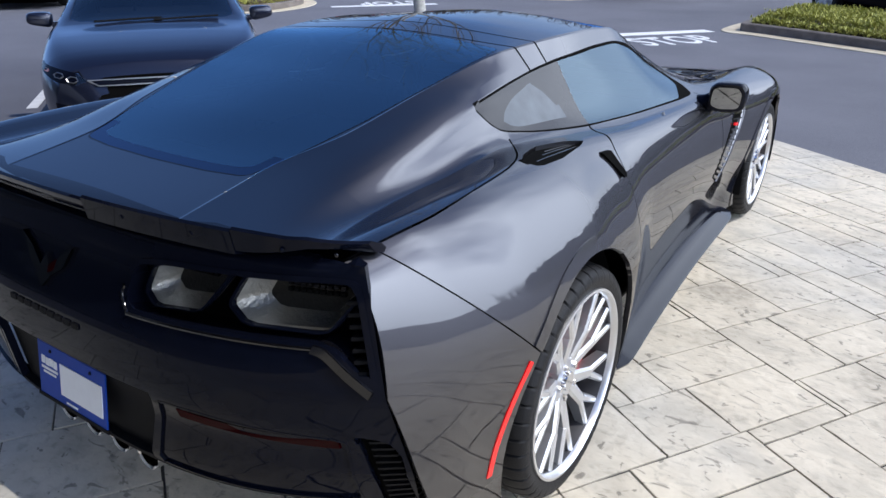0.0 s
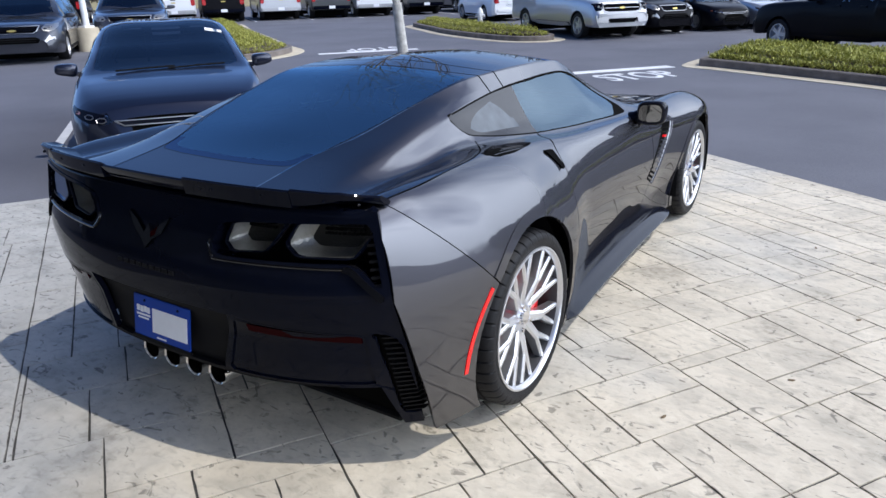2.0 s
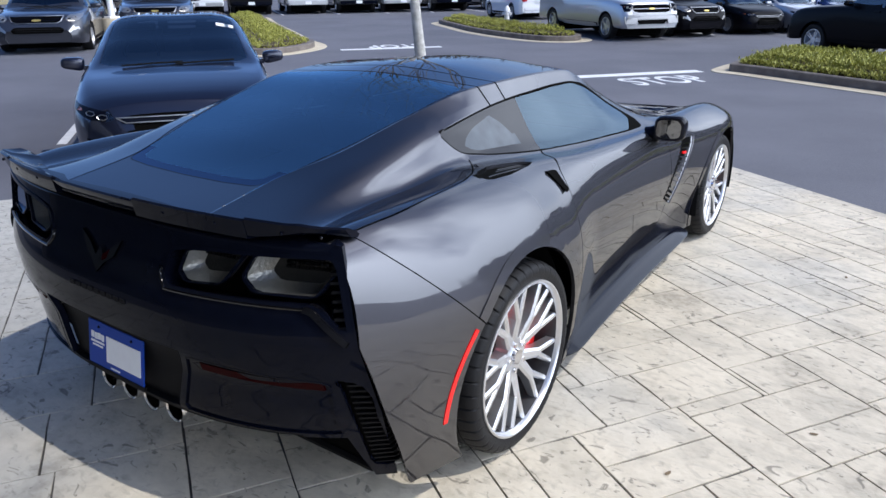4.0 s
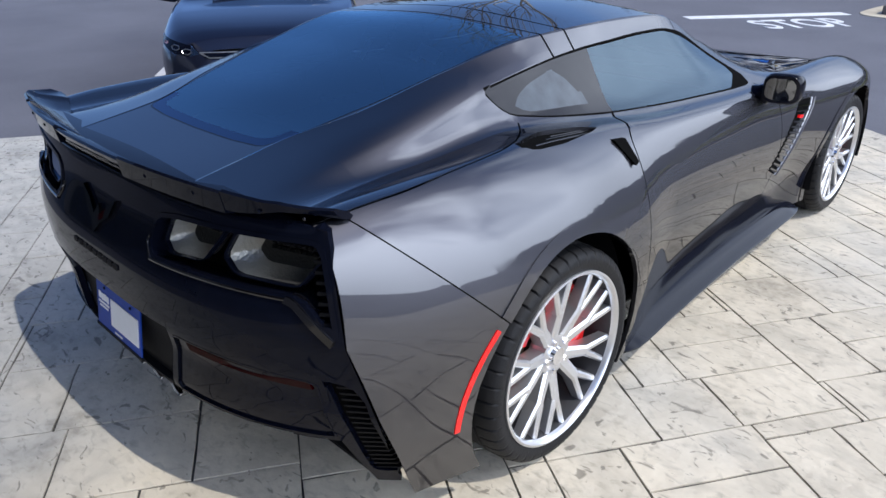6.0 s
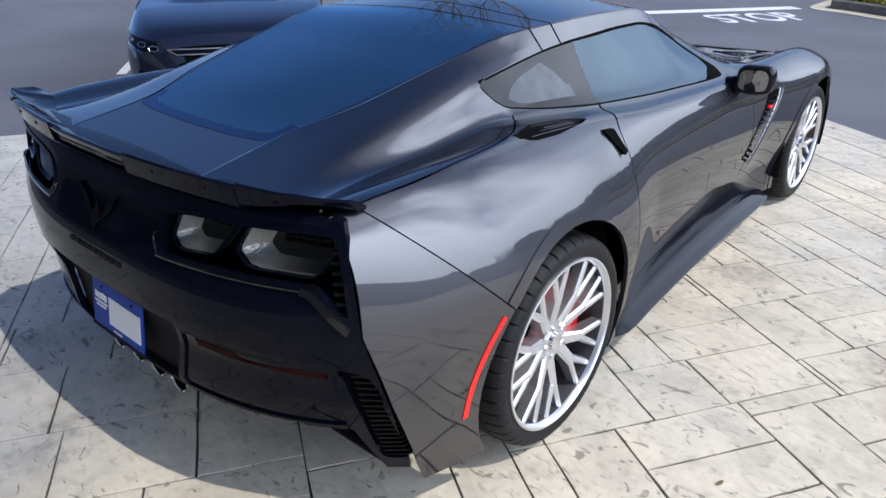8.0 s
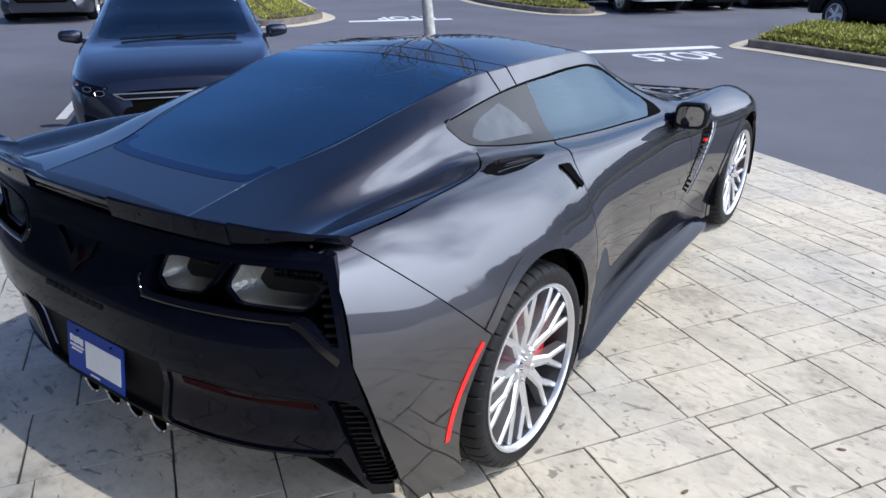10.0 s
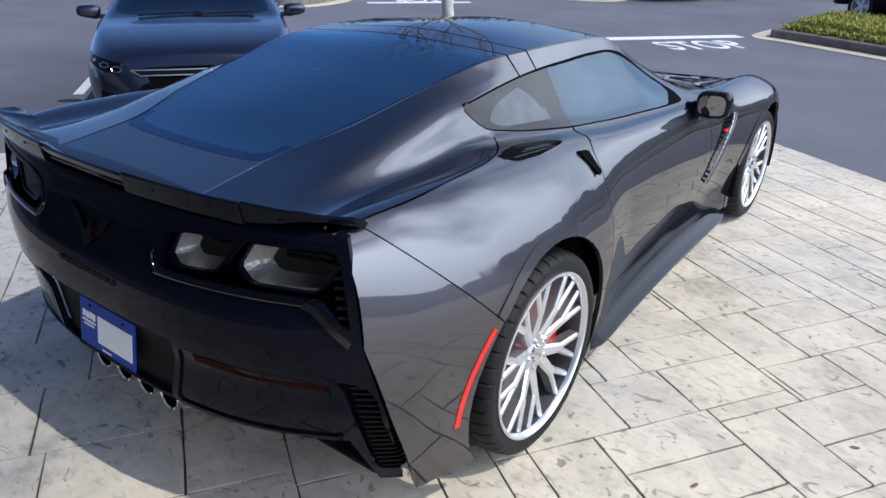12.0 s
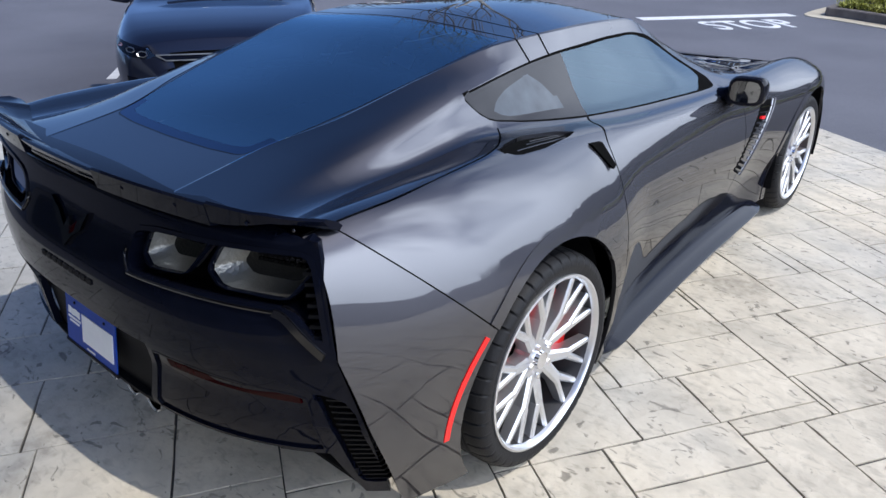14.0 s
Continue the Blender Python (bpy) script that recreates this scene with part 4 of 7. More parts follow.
plate = part("licence_plate", slab(0.305, 0.155, 0.004, bevel=0.0015), BLUE, car, "blue dealer plate with a white field")
part("plate_frame", slab(0.318, 0.010, 0.008, z=-0.079), BLACK_MATT, plate)
part("white_field", slab(0.185, 0.088, 0.002, x=0.045, z=-0.004, y=-0.003), WHITE, plate, "plain white field")
for i, (w, h, x, z) in enumerate([(0.016, 0.022, -0.126, 0.028), (0.016, 0.022, -0.106, 0.026), (0.016, 0.022, -0.087, 0.028), (0.014, 0.022, -0.069, 0.026), (0.075, 0.007, -0.098, 0.006), (0.058, 0.006, -0.098, -0.006), (0.05, 0.005, 0.0, -0.064)]):
    part("print_bar", slab(w, h, 0.0015, x=x, z=z, y=-0.003), WHITE, plate)
for x in (-0.09, 0.09):
    bm = bmesh.new()
    cyl(bm, 0.005, 0.004, 0.003, Matrix.Translation((x, -0.004, 0.06)) @ Matrix.Rotation(radians(90), 4, "X"), 12)
    bm.transform(tilt)
    part("plate_screw", shaded(bm), BLACK_MATT, plate)

for x in (-0.183, -0.061, 0.061, 0.183):
    prof = [(0.038, 0.0), (0.044, -0.004), (0.046, 0.01), (0.046, 0.16), (0.041, 0.16), (0.041, 0.012), (0.038, 0.0)]
    vs, fs = lathe([(r, h) for r, h in prof], 36)
    m = Matrix.Translation((x, -0.772, 0.290)) @ Matrix.Rotation(radians(90), 4, "Z") @ Matrix.Rotation(radians(4), 4, "Y")
    tip = part("exhaust_tip", mesh("exhaust_tip", *moved((vs, fs), m)), TIP, car, "round polished steel exhaust tip")
    bm = bmesh.new()
    cyl(bm, 0.042, 0.042, 0.004, m @ Matrix.Translation((0.08, 0, 0)) @ Matrix.Rotation(radians(90), 4, "Y"), 24)
    part("exhaust_bore", bm, VOID, tip)
bm = bmesh.new()
box(bm, (0.56, 0.10, 0.03), Matrix.Translation((0, -0.70, 0.362)), 0.012, 2)
part("exhaust_shroud", shaded(bm), BLACK_MATT, car)
# near-black wall added behind the bumper to keep the opening in shade
bm = bmesh.new()
box(bm, (1.56, 0.03, 0.36), Matrix.Translation((0, -0.50, 0.34)))
part("rear_shade_wall", bm, VOID, car)
bm = bmesh.new()
box(bm, (1.60, 3.9, 0.03), Matrix.Translation((0, 1.42, 0.165)), 0.01)
part("underbody", bm, BLACK_MATT, car)

# spoiler: a thin black blade across the tail, its outer wings a step higher
def lip_line(a):
    """The rear lip at a share a of the half width: y and z."""
    return -0.822 + 0.125 * a ** 2.2 + 0.080 * max(0, (a - 0.86) / 0.14) ** 2, 1.016 - 0.012 * a ** 2 - 0.24 * max(0, a - 0.91)


def blade(s0, s1, wing, lift=0.0, n=36):
    vs, fs = [], []
    for i in range(n + 1):
        s = s0 + (s1 - s0) * i / n
        a = abs(s)
        yr, zt = lip_line(a)
        zt += lift
        x, fw, end = 0.832 * s, 0.05 * max(0, a - 0.3), min(1.0, (1.02 - a) / 0.10)
        if wing:
            near, fw = 0.25 + 0.75 * end, fw * end
            ring = [(0.105 * near + fw, 0.944 + 2 * lift), (0.062 * near + fw, 0.958 + 3 * lift), (0.024, zt - 0.016 * end), (0.004, zt), (-0.003, zt - 0.004), (0.006, zt - 0.052 * end - 0.002), (0.040 * near, zt - 0.060 * end - 0.002), (0.085 * near + fw, 0.938)]
            if lift:
                # the outer end turns forward into a dished winglet
                c = min(1.0, max(0.0, (a - 0.735) / 0.265))
                c = c * c * (3 - 2 * c)
                ring = [(0.105 * near + fw, 0.946 + 0.012 * c), (0.066 * near + fw, 0.952 + 0.022 * c), (0.030, zt - 0.030 + 0.016 * c), (0.004, zt), (-0.003, zt - 0.004), (0.006, zt - 0.050 + 0.034 * c), (0.040 * near, zt - 0.058 + 0.030 * c), (0.085 * near + fw, 0.938 + 0.012 * c)]
        else:
            zt -= 0.007
            ring = [(0.105, 0.944), (0.062, 0.964), (0.026, zt - 0.014), (0.006, zt), (-0.001, zt - 0.004), (0.010, zt - 0.034), (0.034, zt - 0.052), (0.060, zt - 0.070)]
        vs += [(x, yr + y, z) for y, z in ring]
    k = 8
    for i in range(n):
        for j in range(k):
            fs.append((i * k + j, i * k + (j + 1) % k, (i + 1) * k + (j + 1) % k, (i + 1) * k + j))
    fs += [tuple(range(k))[::-1], tuple(n * k + j for j in range(k))]
    return vs, [q[::-1] for q in fs]


spoiler = part("spoiler", mesh("spoiler", *blade(-0.255, 0.255, False)), BLACK_GLOSS, car, "gloss black three-piece rear spoiler")
for a, b, up in ((-1.0, -0.735, 0.005), (-0.733, -0.255, 0), (0.255, 0.733, 0), (0.735, 1.0, 0.005)):
    part("spoiler_wing", mesh("spoiler_wing", *blade(a, b, True, up)), BLACK_GLOSS, spoiler)
for s in (-0.955, -0.86, -0.62, -0.40, 0.40, 0.62, 0.86, 0.955):
    yr, zt = lip_line(abs(s))
    bm = bmesh.new()
    bmesh.ops.create_uvsphere(bm, u_segments=12, v_segments=8, radius=0.0055, matrix=Matrix.Translation((0.832 * s, yr + 0.001, zt - 0.024)) @ Matrix.Diagonal((1, 0.6, 1, 1)))
    part("spoiler_bolt", shaded(bm), DARK_CHROME if abs(s) > 0.9 else BLACK_GLOSS, spoiler)


# wheels
def wheel(R, width, rim_r, spokes_dish):
    """A wheel about x, its outer face towards +x; its middle plane at x = 0."""
    h = width / 2
    w = thing("wheel", "silver split-spoke alloy wheel with a low-profile tyre", "wheel")
    prof = [(rim_r - 0.012, -h + 0.02), (rim_r + 0.012, -h + 0.005), (R - 0.035, -h), (R - 0.012, -h + 0.012), (R - 0.002, -h + 0.04)]
    for g in (-0.55, -0.18, 0.18, 0.55):
        c = g * h
        prof += [(R, c - 0.008), (R - 0.007, c - 0.006), (R - 0.007, c + 0.006), (R, c + 0.008)]
    prof += [(R - 0.001, h - 0.058), (R - 0.003, h - 0.036), (R - 0.010, h - 0.014), (R - 0.022, h - 0.003), (R - 0.040, h), (rim_r + 0.016, h - 0.006), (rim_r + 0.006, h - 0.006), (rim_r - 0.004, h - 0.016)]
    vs, fs = lathe(prof, 480)
    n = len(prof)
    for i in range(480):
        if i % 11 == 0:
            for k in range(n - 8, n - 4):
                x, y, z = vs[i * n + k]
                s = 1 - 0.008 / math.hypot(y, z)
                vs[i * n + k] = (x, y * s, z * s)
    tyre = part("tyre", mesh("tyre", vs, [q[::-1] for q in fs], 50), RUBBER, w, "black low-profile tyre")
    part("rim", mesh("rim", *lathe([(rim_r - 0.006, h - 0.018), (rim_r + 0.006, h - 0.010), (rim_r + 0.005, h - 0.002), (rim_r - 0.002, h), (rim_r - 0.008, h - 0.006), (rim_r - 0.011, h - 0.020)], 96)), ALLOY, w, "silver alloy rim")
    hub = h - spokes_dish
    face = h - 0.020

    def beam(p, q, w0, w1, t0, t1):
        """A tapered spoke between two places (radius, angle, x)."""
        vs = []
        for (r, a, x), wd, th in ((p, w0, t0), (q, w1, t1)):
            c, s = math.cos(a), math.sin(a)
            for lat, d in ((-wd, -th), (-wd * 0.9, -0.006), (-wd * 0.45, 0.0), (wd * 0.45, 0.0), (wd * 0.9, -0.006), (wd, -th)):
                vs.append((x + d, r * c - lat * s, r * s + lat * c))
        fs = [(i, (i + 1) % 6, (i + 1) % 6 + 6, i + 6) for i in range(6)] + [tuple(range(6))[::-1], tuple(range(6, 12))]
        return vs, [q2[::-1] for q2 in fs]
    for k in range(5):
        for sd in (-1, 1):
            a0 = 2 * math.pi * k / 5 + 0.30 + sd * 0.245
            at = lambda r, lat: (r, a0 + sd * math.asin(max(-0.95, min(lat / r, 0.95))))
            r1, r2 = 0.56 * rim_r, rim_r - 0.012
            x1 = hub + (face - hub) * 0.80
            inner = beam((*at(0.045, -0.004), hub), (*at(r1, 0.006), x1), 0.025, 0.020, 0.050, 0.044)
            outer = beam((*at(r1, -0.001), x1), (*at(r2, -0.030), face), 0.0145, 0.0120, 0.044, 0.034)
            fork = beam((*at(r1, 0.010), x1 - 0.001), (*at(r2, 0.046), face), 0.0145, 0.0120, 0.044, 0.034)
            part("spoke", mesh("spoke", *joined(inner, outer, fork), 25), ALLOY, w)
    bm = bmesh.new()
    cyl(bm, 0.074, 0.066, 0.05, Matrix.Translation((hub - 0.024, 0, 0)) @ Matrix.Rotation(radians(90), 4, "Y"), 40)
    hubob = part("hub", shaded(bm), ALLOY, w)
    bm = bmesh.new()
    cyl(bm, 0.032, 0.028, 0.016, Matrix.Translation((hub + 0.006, 0, 0)) @ Matrix.Rotation(radians(90), 4, "Y"), 32)
    part("centre_cap", shaded(bm), CHROME, hubob)
    for k in range(5):
        a = 2 * math.pi * k / 5 + 0.30
        bm = bmesh.new()
        cyl(bm, 0.012, 0.010, 0.03, Matrix.Translation((hub - 0.002, 0.052 * math.cos(a), 0.052 * math.sin(a))) @ Matrix.Rotation(radians(90), 4, "Y"), 6)
        part("lug_nut", shaded(bm), CHROME, hubob)
    part("brake_disc", mesh("brake_disc", *lathe([(0.06, hub - 0.075), (0.185, hub - 0.075), (0.185, hub - 0.105), (0.06, hub - 0.105)], 64)), ROTOR, w)
    part("barrel", mesh("barrel", *lathe([(rim_r - 0.010, h - 0.019), (rim_r - 0.020, h - 0.06), (rim_r - 0.034, -h + 0.03), (0.04, -h + 0.025)], 64)), BARREL, w, "inner rim with painted shade")
    return w


def caliper(parent, R, a0, a1, x, y, z, mat, side):
    vs, fs = [], []
    n = 14
    for i in range(n + 1):
        a = radians(a0 + (a1 - a0) * i / n)
        for r, dx in ((0.105, -0.055), (0.105, 0.045), (0.128, 0.055), (0.205, 0.048), (0.222, 0.03), (0.222, -0.055)):
            vs.append((side * (x + dx), y + r * math.cos(a), z + r * math.sin(a)))
    k = 6
    for i in range(n):
        for j in range(k):
            fs.append((i * k + j, i * k + (j + 1) % k, (i + 1) * k + (j + 1) % k, (i + 1) * k + j))
    fs += [tuple(range(k)), tuple(n * k + j for j in range(k))[::-1]]
    if side > 0:
        fs = [q[::-1] for q in fs]
    part("brake_caliper", mesh("brake_caliper", vs, fs), mat, parent, "red brake caliper")


def as_part(w, parent):
    """A wheel as a part of its car: the tyre carries the other pieces."""
    base = next(c for c in w.children if c.name.startswith("tyre"))
    m = w.matrix_basis.copy()
    for c in list(w.children):
        if c is not base:
            c.parent = base
    base.parent = parent
    base.matrix_basis = m
    bpy.data.objects.remove(w)
    return base


for R, width, rim, y, xo, dish, z in ((REAR_R, 0.325, 0.277, REAR_Y, 1.012, 0.046, REAR_Z), (FRONT_R, 0.285, 0.256, FRONT_Y, 0.938, 0.030, FRONT_Z)):
    for side in (1, -1):
        w = wheel(R, width, rim, dish)
        w.matrix_basis = Matrix.Translation((side * (xo - width / 2), y, z)) @ Matrix.Rotation(0 if side == 1 else math.pi, 4, "Z") @ Matrix.Rotation(radians(20), 4, "X")
        tyre = as_part(w, car)
        tyre.name = "wheel"
        caliper(car, R, -25, 60, xo - dish - 0.080, y, z, RED_PAINT, side)
        caliper(car, R, 108, 150, xo - dish - 0.088, y, z, RED_PAINT, side)
    bm = bmesh.new()
    cyl(bm, R + 0.07, R + 0.07, 1.86, Matrix.Translation((0, y, z)) @ Matrix.Rotation(radians(90), 4, "Y"), 48, False)
    bmesh.ops.delete(bm, geom=[f for f in bm.faces if f.calc_center_median().z < z - 0.12], context="FACES")
    part("wheel_liner", shaded(bm), BLACK_MATT, car)
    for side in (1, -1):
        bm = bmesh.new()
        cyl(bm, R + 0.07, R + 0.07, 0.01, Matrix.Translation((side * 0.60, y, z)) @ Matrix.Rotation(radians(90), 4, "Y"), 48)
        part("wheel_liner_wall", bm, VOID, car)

# side skirts, side markers, mirrors, fender vents, door pulls
for side in (1, -1):
    put = (lambda q: q) if side == 1 else flipped
    vs, fs, n = [], [], 40
    for i in range(n + 1):
        y = 0.44 + 1.78 * i / n
        t = i / n
        out = float(curve([0, 0.06, 0.2, 0.6, 0.95, 1], [0.965, 1.0, 0.985, 0.955, 0.945, 0.925], [t])[0])
        ring = [(out - 0.10, 0.205), (out - 0.066, 0.196), (out - 0.052, 0.182), (out - 0.008, 0.164), (out, 0.158), (out - 0.003, 0.150), (out - 0.10, 0.148)]
        vs += [(x, y, z) for x, z in ring]
    k = 7
    for i in range(n):
        for j in range(k):
            fs.append((i * k + j, i * k + (j + 1) % k, (i + 1) * k + (j + 1) % k, (i + 1) * k + j))
    fs += [tuple(range(k)), tuple(n * k + j for j in range(k))[::-1]]
    part("side_skirt", mesh("side_skirt", *put((vs, fs)), 40), SKIRT, car, "dark flared side skirt")
    pts = []
    for a in [142 + (183 - 142) * i / 12 for i in range(13)]:
        pts.append((REAR_Y + (0.422 + 0.022 * (a - 142) / 41) * math.cos(radians(a)), REAR_Z + (0.422 + 0.022 * (a - 142) / 41) * math.sin(radians(a))))
    vs, fs = [], []
    for i, (y, z) in enumerate(pts):
        for dr, dx in ((-0.008, -0.012), (-0.008, 0.003), (0.008, 0.003), (0.008, -0.012)):
            a = math.atan2(z - REAR_Z, y - REAR_Y)
            yy, zz = y + dr * math.cos(a), z + dr * math.sin(a)
            vs.append((side_x(yy, zz) + dx, yy, zz))
    for i in range(len(pts) - 1):
        for j in range(4):
            fs.append((i * 4 + j, i * 4 + (j + 1) % 4, (i + 1) * 4 + (j + 1) % 4, (i + 1) * 4 + j))
    fs += [(0, 1, 2, 3), tuple(len(pts) * 4 - 4 + j for j in range(4))[::-1]]
    part("side_marker", mesh("side_marker", *put((vs, [q[::-1] for q in fs]))), RED_LENS, car, "bright red curved side marker")
    # mirror
    face = chaikin([(-0.070, -0.040), (-0.058, 0.056), (0.052, 0.060), (0.074, 0.028), (0.064, -0.052), (-0.03, -0.060)], 2, 0.18)
    c = Vector((0.952, 1.55, 0.886))
    vs, m = [], len(face)
    rings = [(0.0, 1.0), (0.012, 1.10), (0.05, 1.08), (0.10, 0.85), (0.135, 0.45), (0.145, 0.12)]
    for dy, k in rings:
        vs += [tuple(c + Vector((x * k, dy + 0.15 * x - 0.16 * z, z * k))) for x, z in face]
    fs = [(a * m + i, a * m + (i + 1) % m, (a + 1) * m + (i + 1) % m, (a + 1) * m + i) for a in range(len(rings) - 1) for i in range(m)]
    fs += [tuple(range((len(rings) - 1) * m, len(rings) * m)), tuple(range(m))[::-1]]
    housing = part("door_mirror", mesh("door_mirror", *put((vs, fs)), 50), SKIRT, car, "glossy black door mirror on a black foot")
    vs = [tuple(c + Vector((x * 0.84, -0.004 + 0.15 * x - 0.16 * z, z * 0.80))) for x, z in face] + [tuple(c + Vector((x * 0.84, 0.004 + 0.15 * x - 0.16 * z, z * 0.80))) for x, z in face]
    fs = [tuple(range(m)), tuple(range(m, 2 * m))[::-1]] + [(i, i + m, (i + 1) % m + m, (i + 1) % m) for i in range(m)]
    part("mirror_glass", mesh("mirror_glass", *put((vs, fs)), 30), MIRROR, housing)
    foot = [(0.855, 1.60, 0.835), (0.875, 1.60, 0.850), (0.905, 1.61, 0.872), (0.945, 1.62, 0.888)]
    part("mirror_foot", mesh("mirror_foot", *put(tube(foot, [0.055, 0.042, 0.034, 0.035], 14))), BLACK_GLOSS, housing)
    # vent between fender and door: near-black slab paints the slot's shade under louvres
    def vent_at(t, w, out):
        """A point of the slot: t from its foot to its top, w across it."""
        y, z = 1.728 + 0.222 * t + w * (0.098 + 0.030 * t), 0.482 + 0.284 * t - w * (0.042 - 0.030 * t)
        return side_x(y, z, 0.925) + out, y, z
    ts = [i / 10 for i in range(11)]
    rim = [(t, 0.0) for t in ts] + [(t, 1.0) for t in ts[::-1]]
    vs = [vent_at(t, w, 0.002) for t, w in rim] + [vent_at(t, w, -0.02) for t, w in rim]
    n = len(rim)
    fs = [tuple(range(n))[::-1], tuple(range(n, 2 * n))] + [(i, (i + 1) % n, (i + 1) % n + n, i + n) for i in range(n)]
    part("vent_slot_shade", mesh("vent_slot_shade", *put((vs, fs))), VOID, car, "near-black slab for the shaded slot behind the front wheel")
    for i in range(13):
        t = 0.03 + i * 0.073
        if 0.72 < t < 0.82:
            continue
        vs = [vent_at(t, -0.02, 0.004), vent_at(t, 0.98, 0.008), vent_at(t + 0.022, 0.98, 0.008), vent_at(t + 0.022, -0.02, 0.004)]
        vs += [(x - 0.012, y, z - 0.010) for x, y, z in vs]
        part("fender_slat", mesh("fender_slat", *put((vs, [(0, 1, 2, 3), (7, 6, 5, 4), (0, 4, 5, 1), (1, 5, 6, 2), (2, 6, 7, 3), (3, 7, 4, 0)]))), DARK_CHROME, car)
    for w in (1.06, 1.32):
        part("vent_trim", mesh("vent_trim", *put(tube([vent_at(t, w, 0.002) for t in ts], 0.005, 8))), TRIM if w < 1.2 else PAINT, car, "thin bright edge of the slot" if w < 1.2 else "")
    vs = [vent_at(t, w, 0.012) for t, w in ((0.752, 0.2), (0.752, 0.55), (0.79, 0.55), (0.79, 0.2))]
    vs += [(x - 0.010, y, z) for x, y, z in vs]
    part("vent_badge", mesh("vent_badge", *put((vs, [(0, 1, 2, 3), (7, 6, 5, 4), (0, 4, 5, 1), (1, 5, 6, 2), (2, 6, 7, 3), (3, 7, 4, 0)]))), RED_LENS, car, "small red badge")
    # black block stands proud of the door to paint the pull pocket's shade
    pull = [(0.450, 0.905), (0.514, 0.898), (0.509, 0.836), (0.482, 0.830)]
    vs = [(side_x(y, z, 0.90) + 0.014, y, z) for y, z in pull] + [(0.85, y, z) for y, z in pull]
    part("door_pull", mesh("door_pull", *put((vs, [(0, 1, 2, 3), (7, 6, 5, 4), (0, 4, 5, 1), (1, 5, 6, 2), (2, 6, 7, 3), (3, 7, 4, 0)]))), VOID, car, "black block painting the door pull pocket's shade")

# cabin behind the glass
bm = bmesh.new()
box(bm, (1.30, 1.25, 0.03), Matrix.Translation((0, 0.10, 0.74)) @ Matrix.Rotation(radians(3), 4, "X"), 0.01)
part("load_floor", bm, CABIN, car)
bm = bmesh.new()
box(bm, (1.36, 0.35, 0.22), Matrix.Translation((0, 1.72, 0.79)), 0.06, 3)
part("dashboard", shaded(bm), CABIN, car)
for x in (-0.36, 0.36):
    bm = bmesh.new()
    box(bm, (0.48, 0.50, 0.18), Matrix.Translation((x, 1.12, 0.48)), 0.06, 3)
    box(bm, (0.46, 0.16, 0.56), Matrix.Translation((x, 0.82, 0.74)) @ Matrix.Rotation(radians(16), 4, "X"), 0.06, 3)
    box(bm, (0.26, 0.12, 0.18), Matrix.Translation((x, 0.745, 1.02)) @ Matrix.Rotation(radians(12), 4, "X"), 0.05, 3)
    part("seat", shaded(bm), CABIN, car)
vs, fs = [], []
for i in range(32):
    a = 2 * math.pi * i / 32
    for j in range(8):
        b = 2 * math.pi * j / 8
        r = 0.17 + 0.016 * math.cos(b)
        vs.append((-0.36 + r * math.cos(a), 1.42 + 0.016 * math.sin(b) + 0.35 * 0.4 * r * math.sin(a), 0.86 + r * math.sin(a) * 0.9))
for i in range(32):
    for j in range(8):
        fs.append((i * 8 + j, i * 8 + (j + 1) % 8, ((i + 1) % 32) * 8 + (j + 1) % 8, ((i + 1) % 32) * 8 + j))
part("steering_wheel", mesh("steering_wheel", vs, fs), CABIN, car)
bm = bmesh.new()
box(bm, (0.22, 0.02, 0.06), Matrix.Translation((0, 1.47, 1.10)), 0.008, 2)
part("inner_mirror", bm, CABIN, car)
# white cards stand in for patches of light seen through the rear glass
for x, y, z, w, h in ((-0.587, 0.666, 0.984, 0.032, 0.095), (0.09, 0.40, 1.085, 0.12, 0.05), (0.005, 0.41, 1.062, 0.05, 0.026)):
    bm = bmesh.new()
    box(bm, (w, 0.004, h), Matrix.Translation((x, y, z)) @ Matrix.Rotation(radians(-30), 4, "X") @ Matrix.Rotation(radians(12), 4, "Y"), 0.001)
    part("light_patch_card", bm, WHITE, car, "white card standing in for a light patch in the cabin")
bm = bmesh.new()
box(bm, (1.5, 0.02, 0.55), Matrix.Translation((0, 0.52, 0.5)))
part("bulkhead", bm, VOID, car)

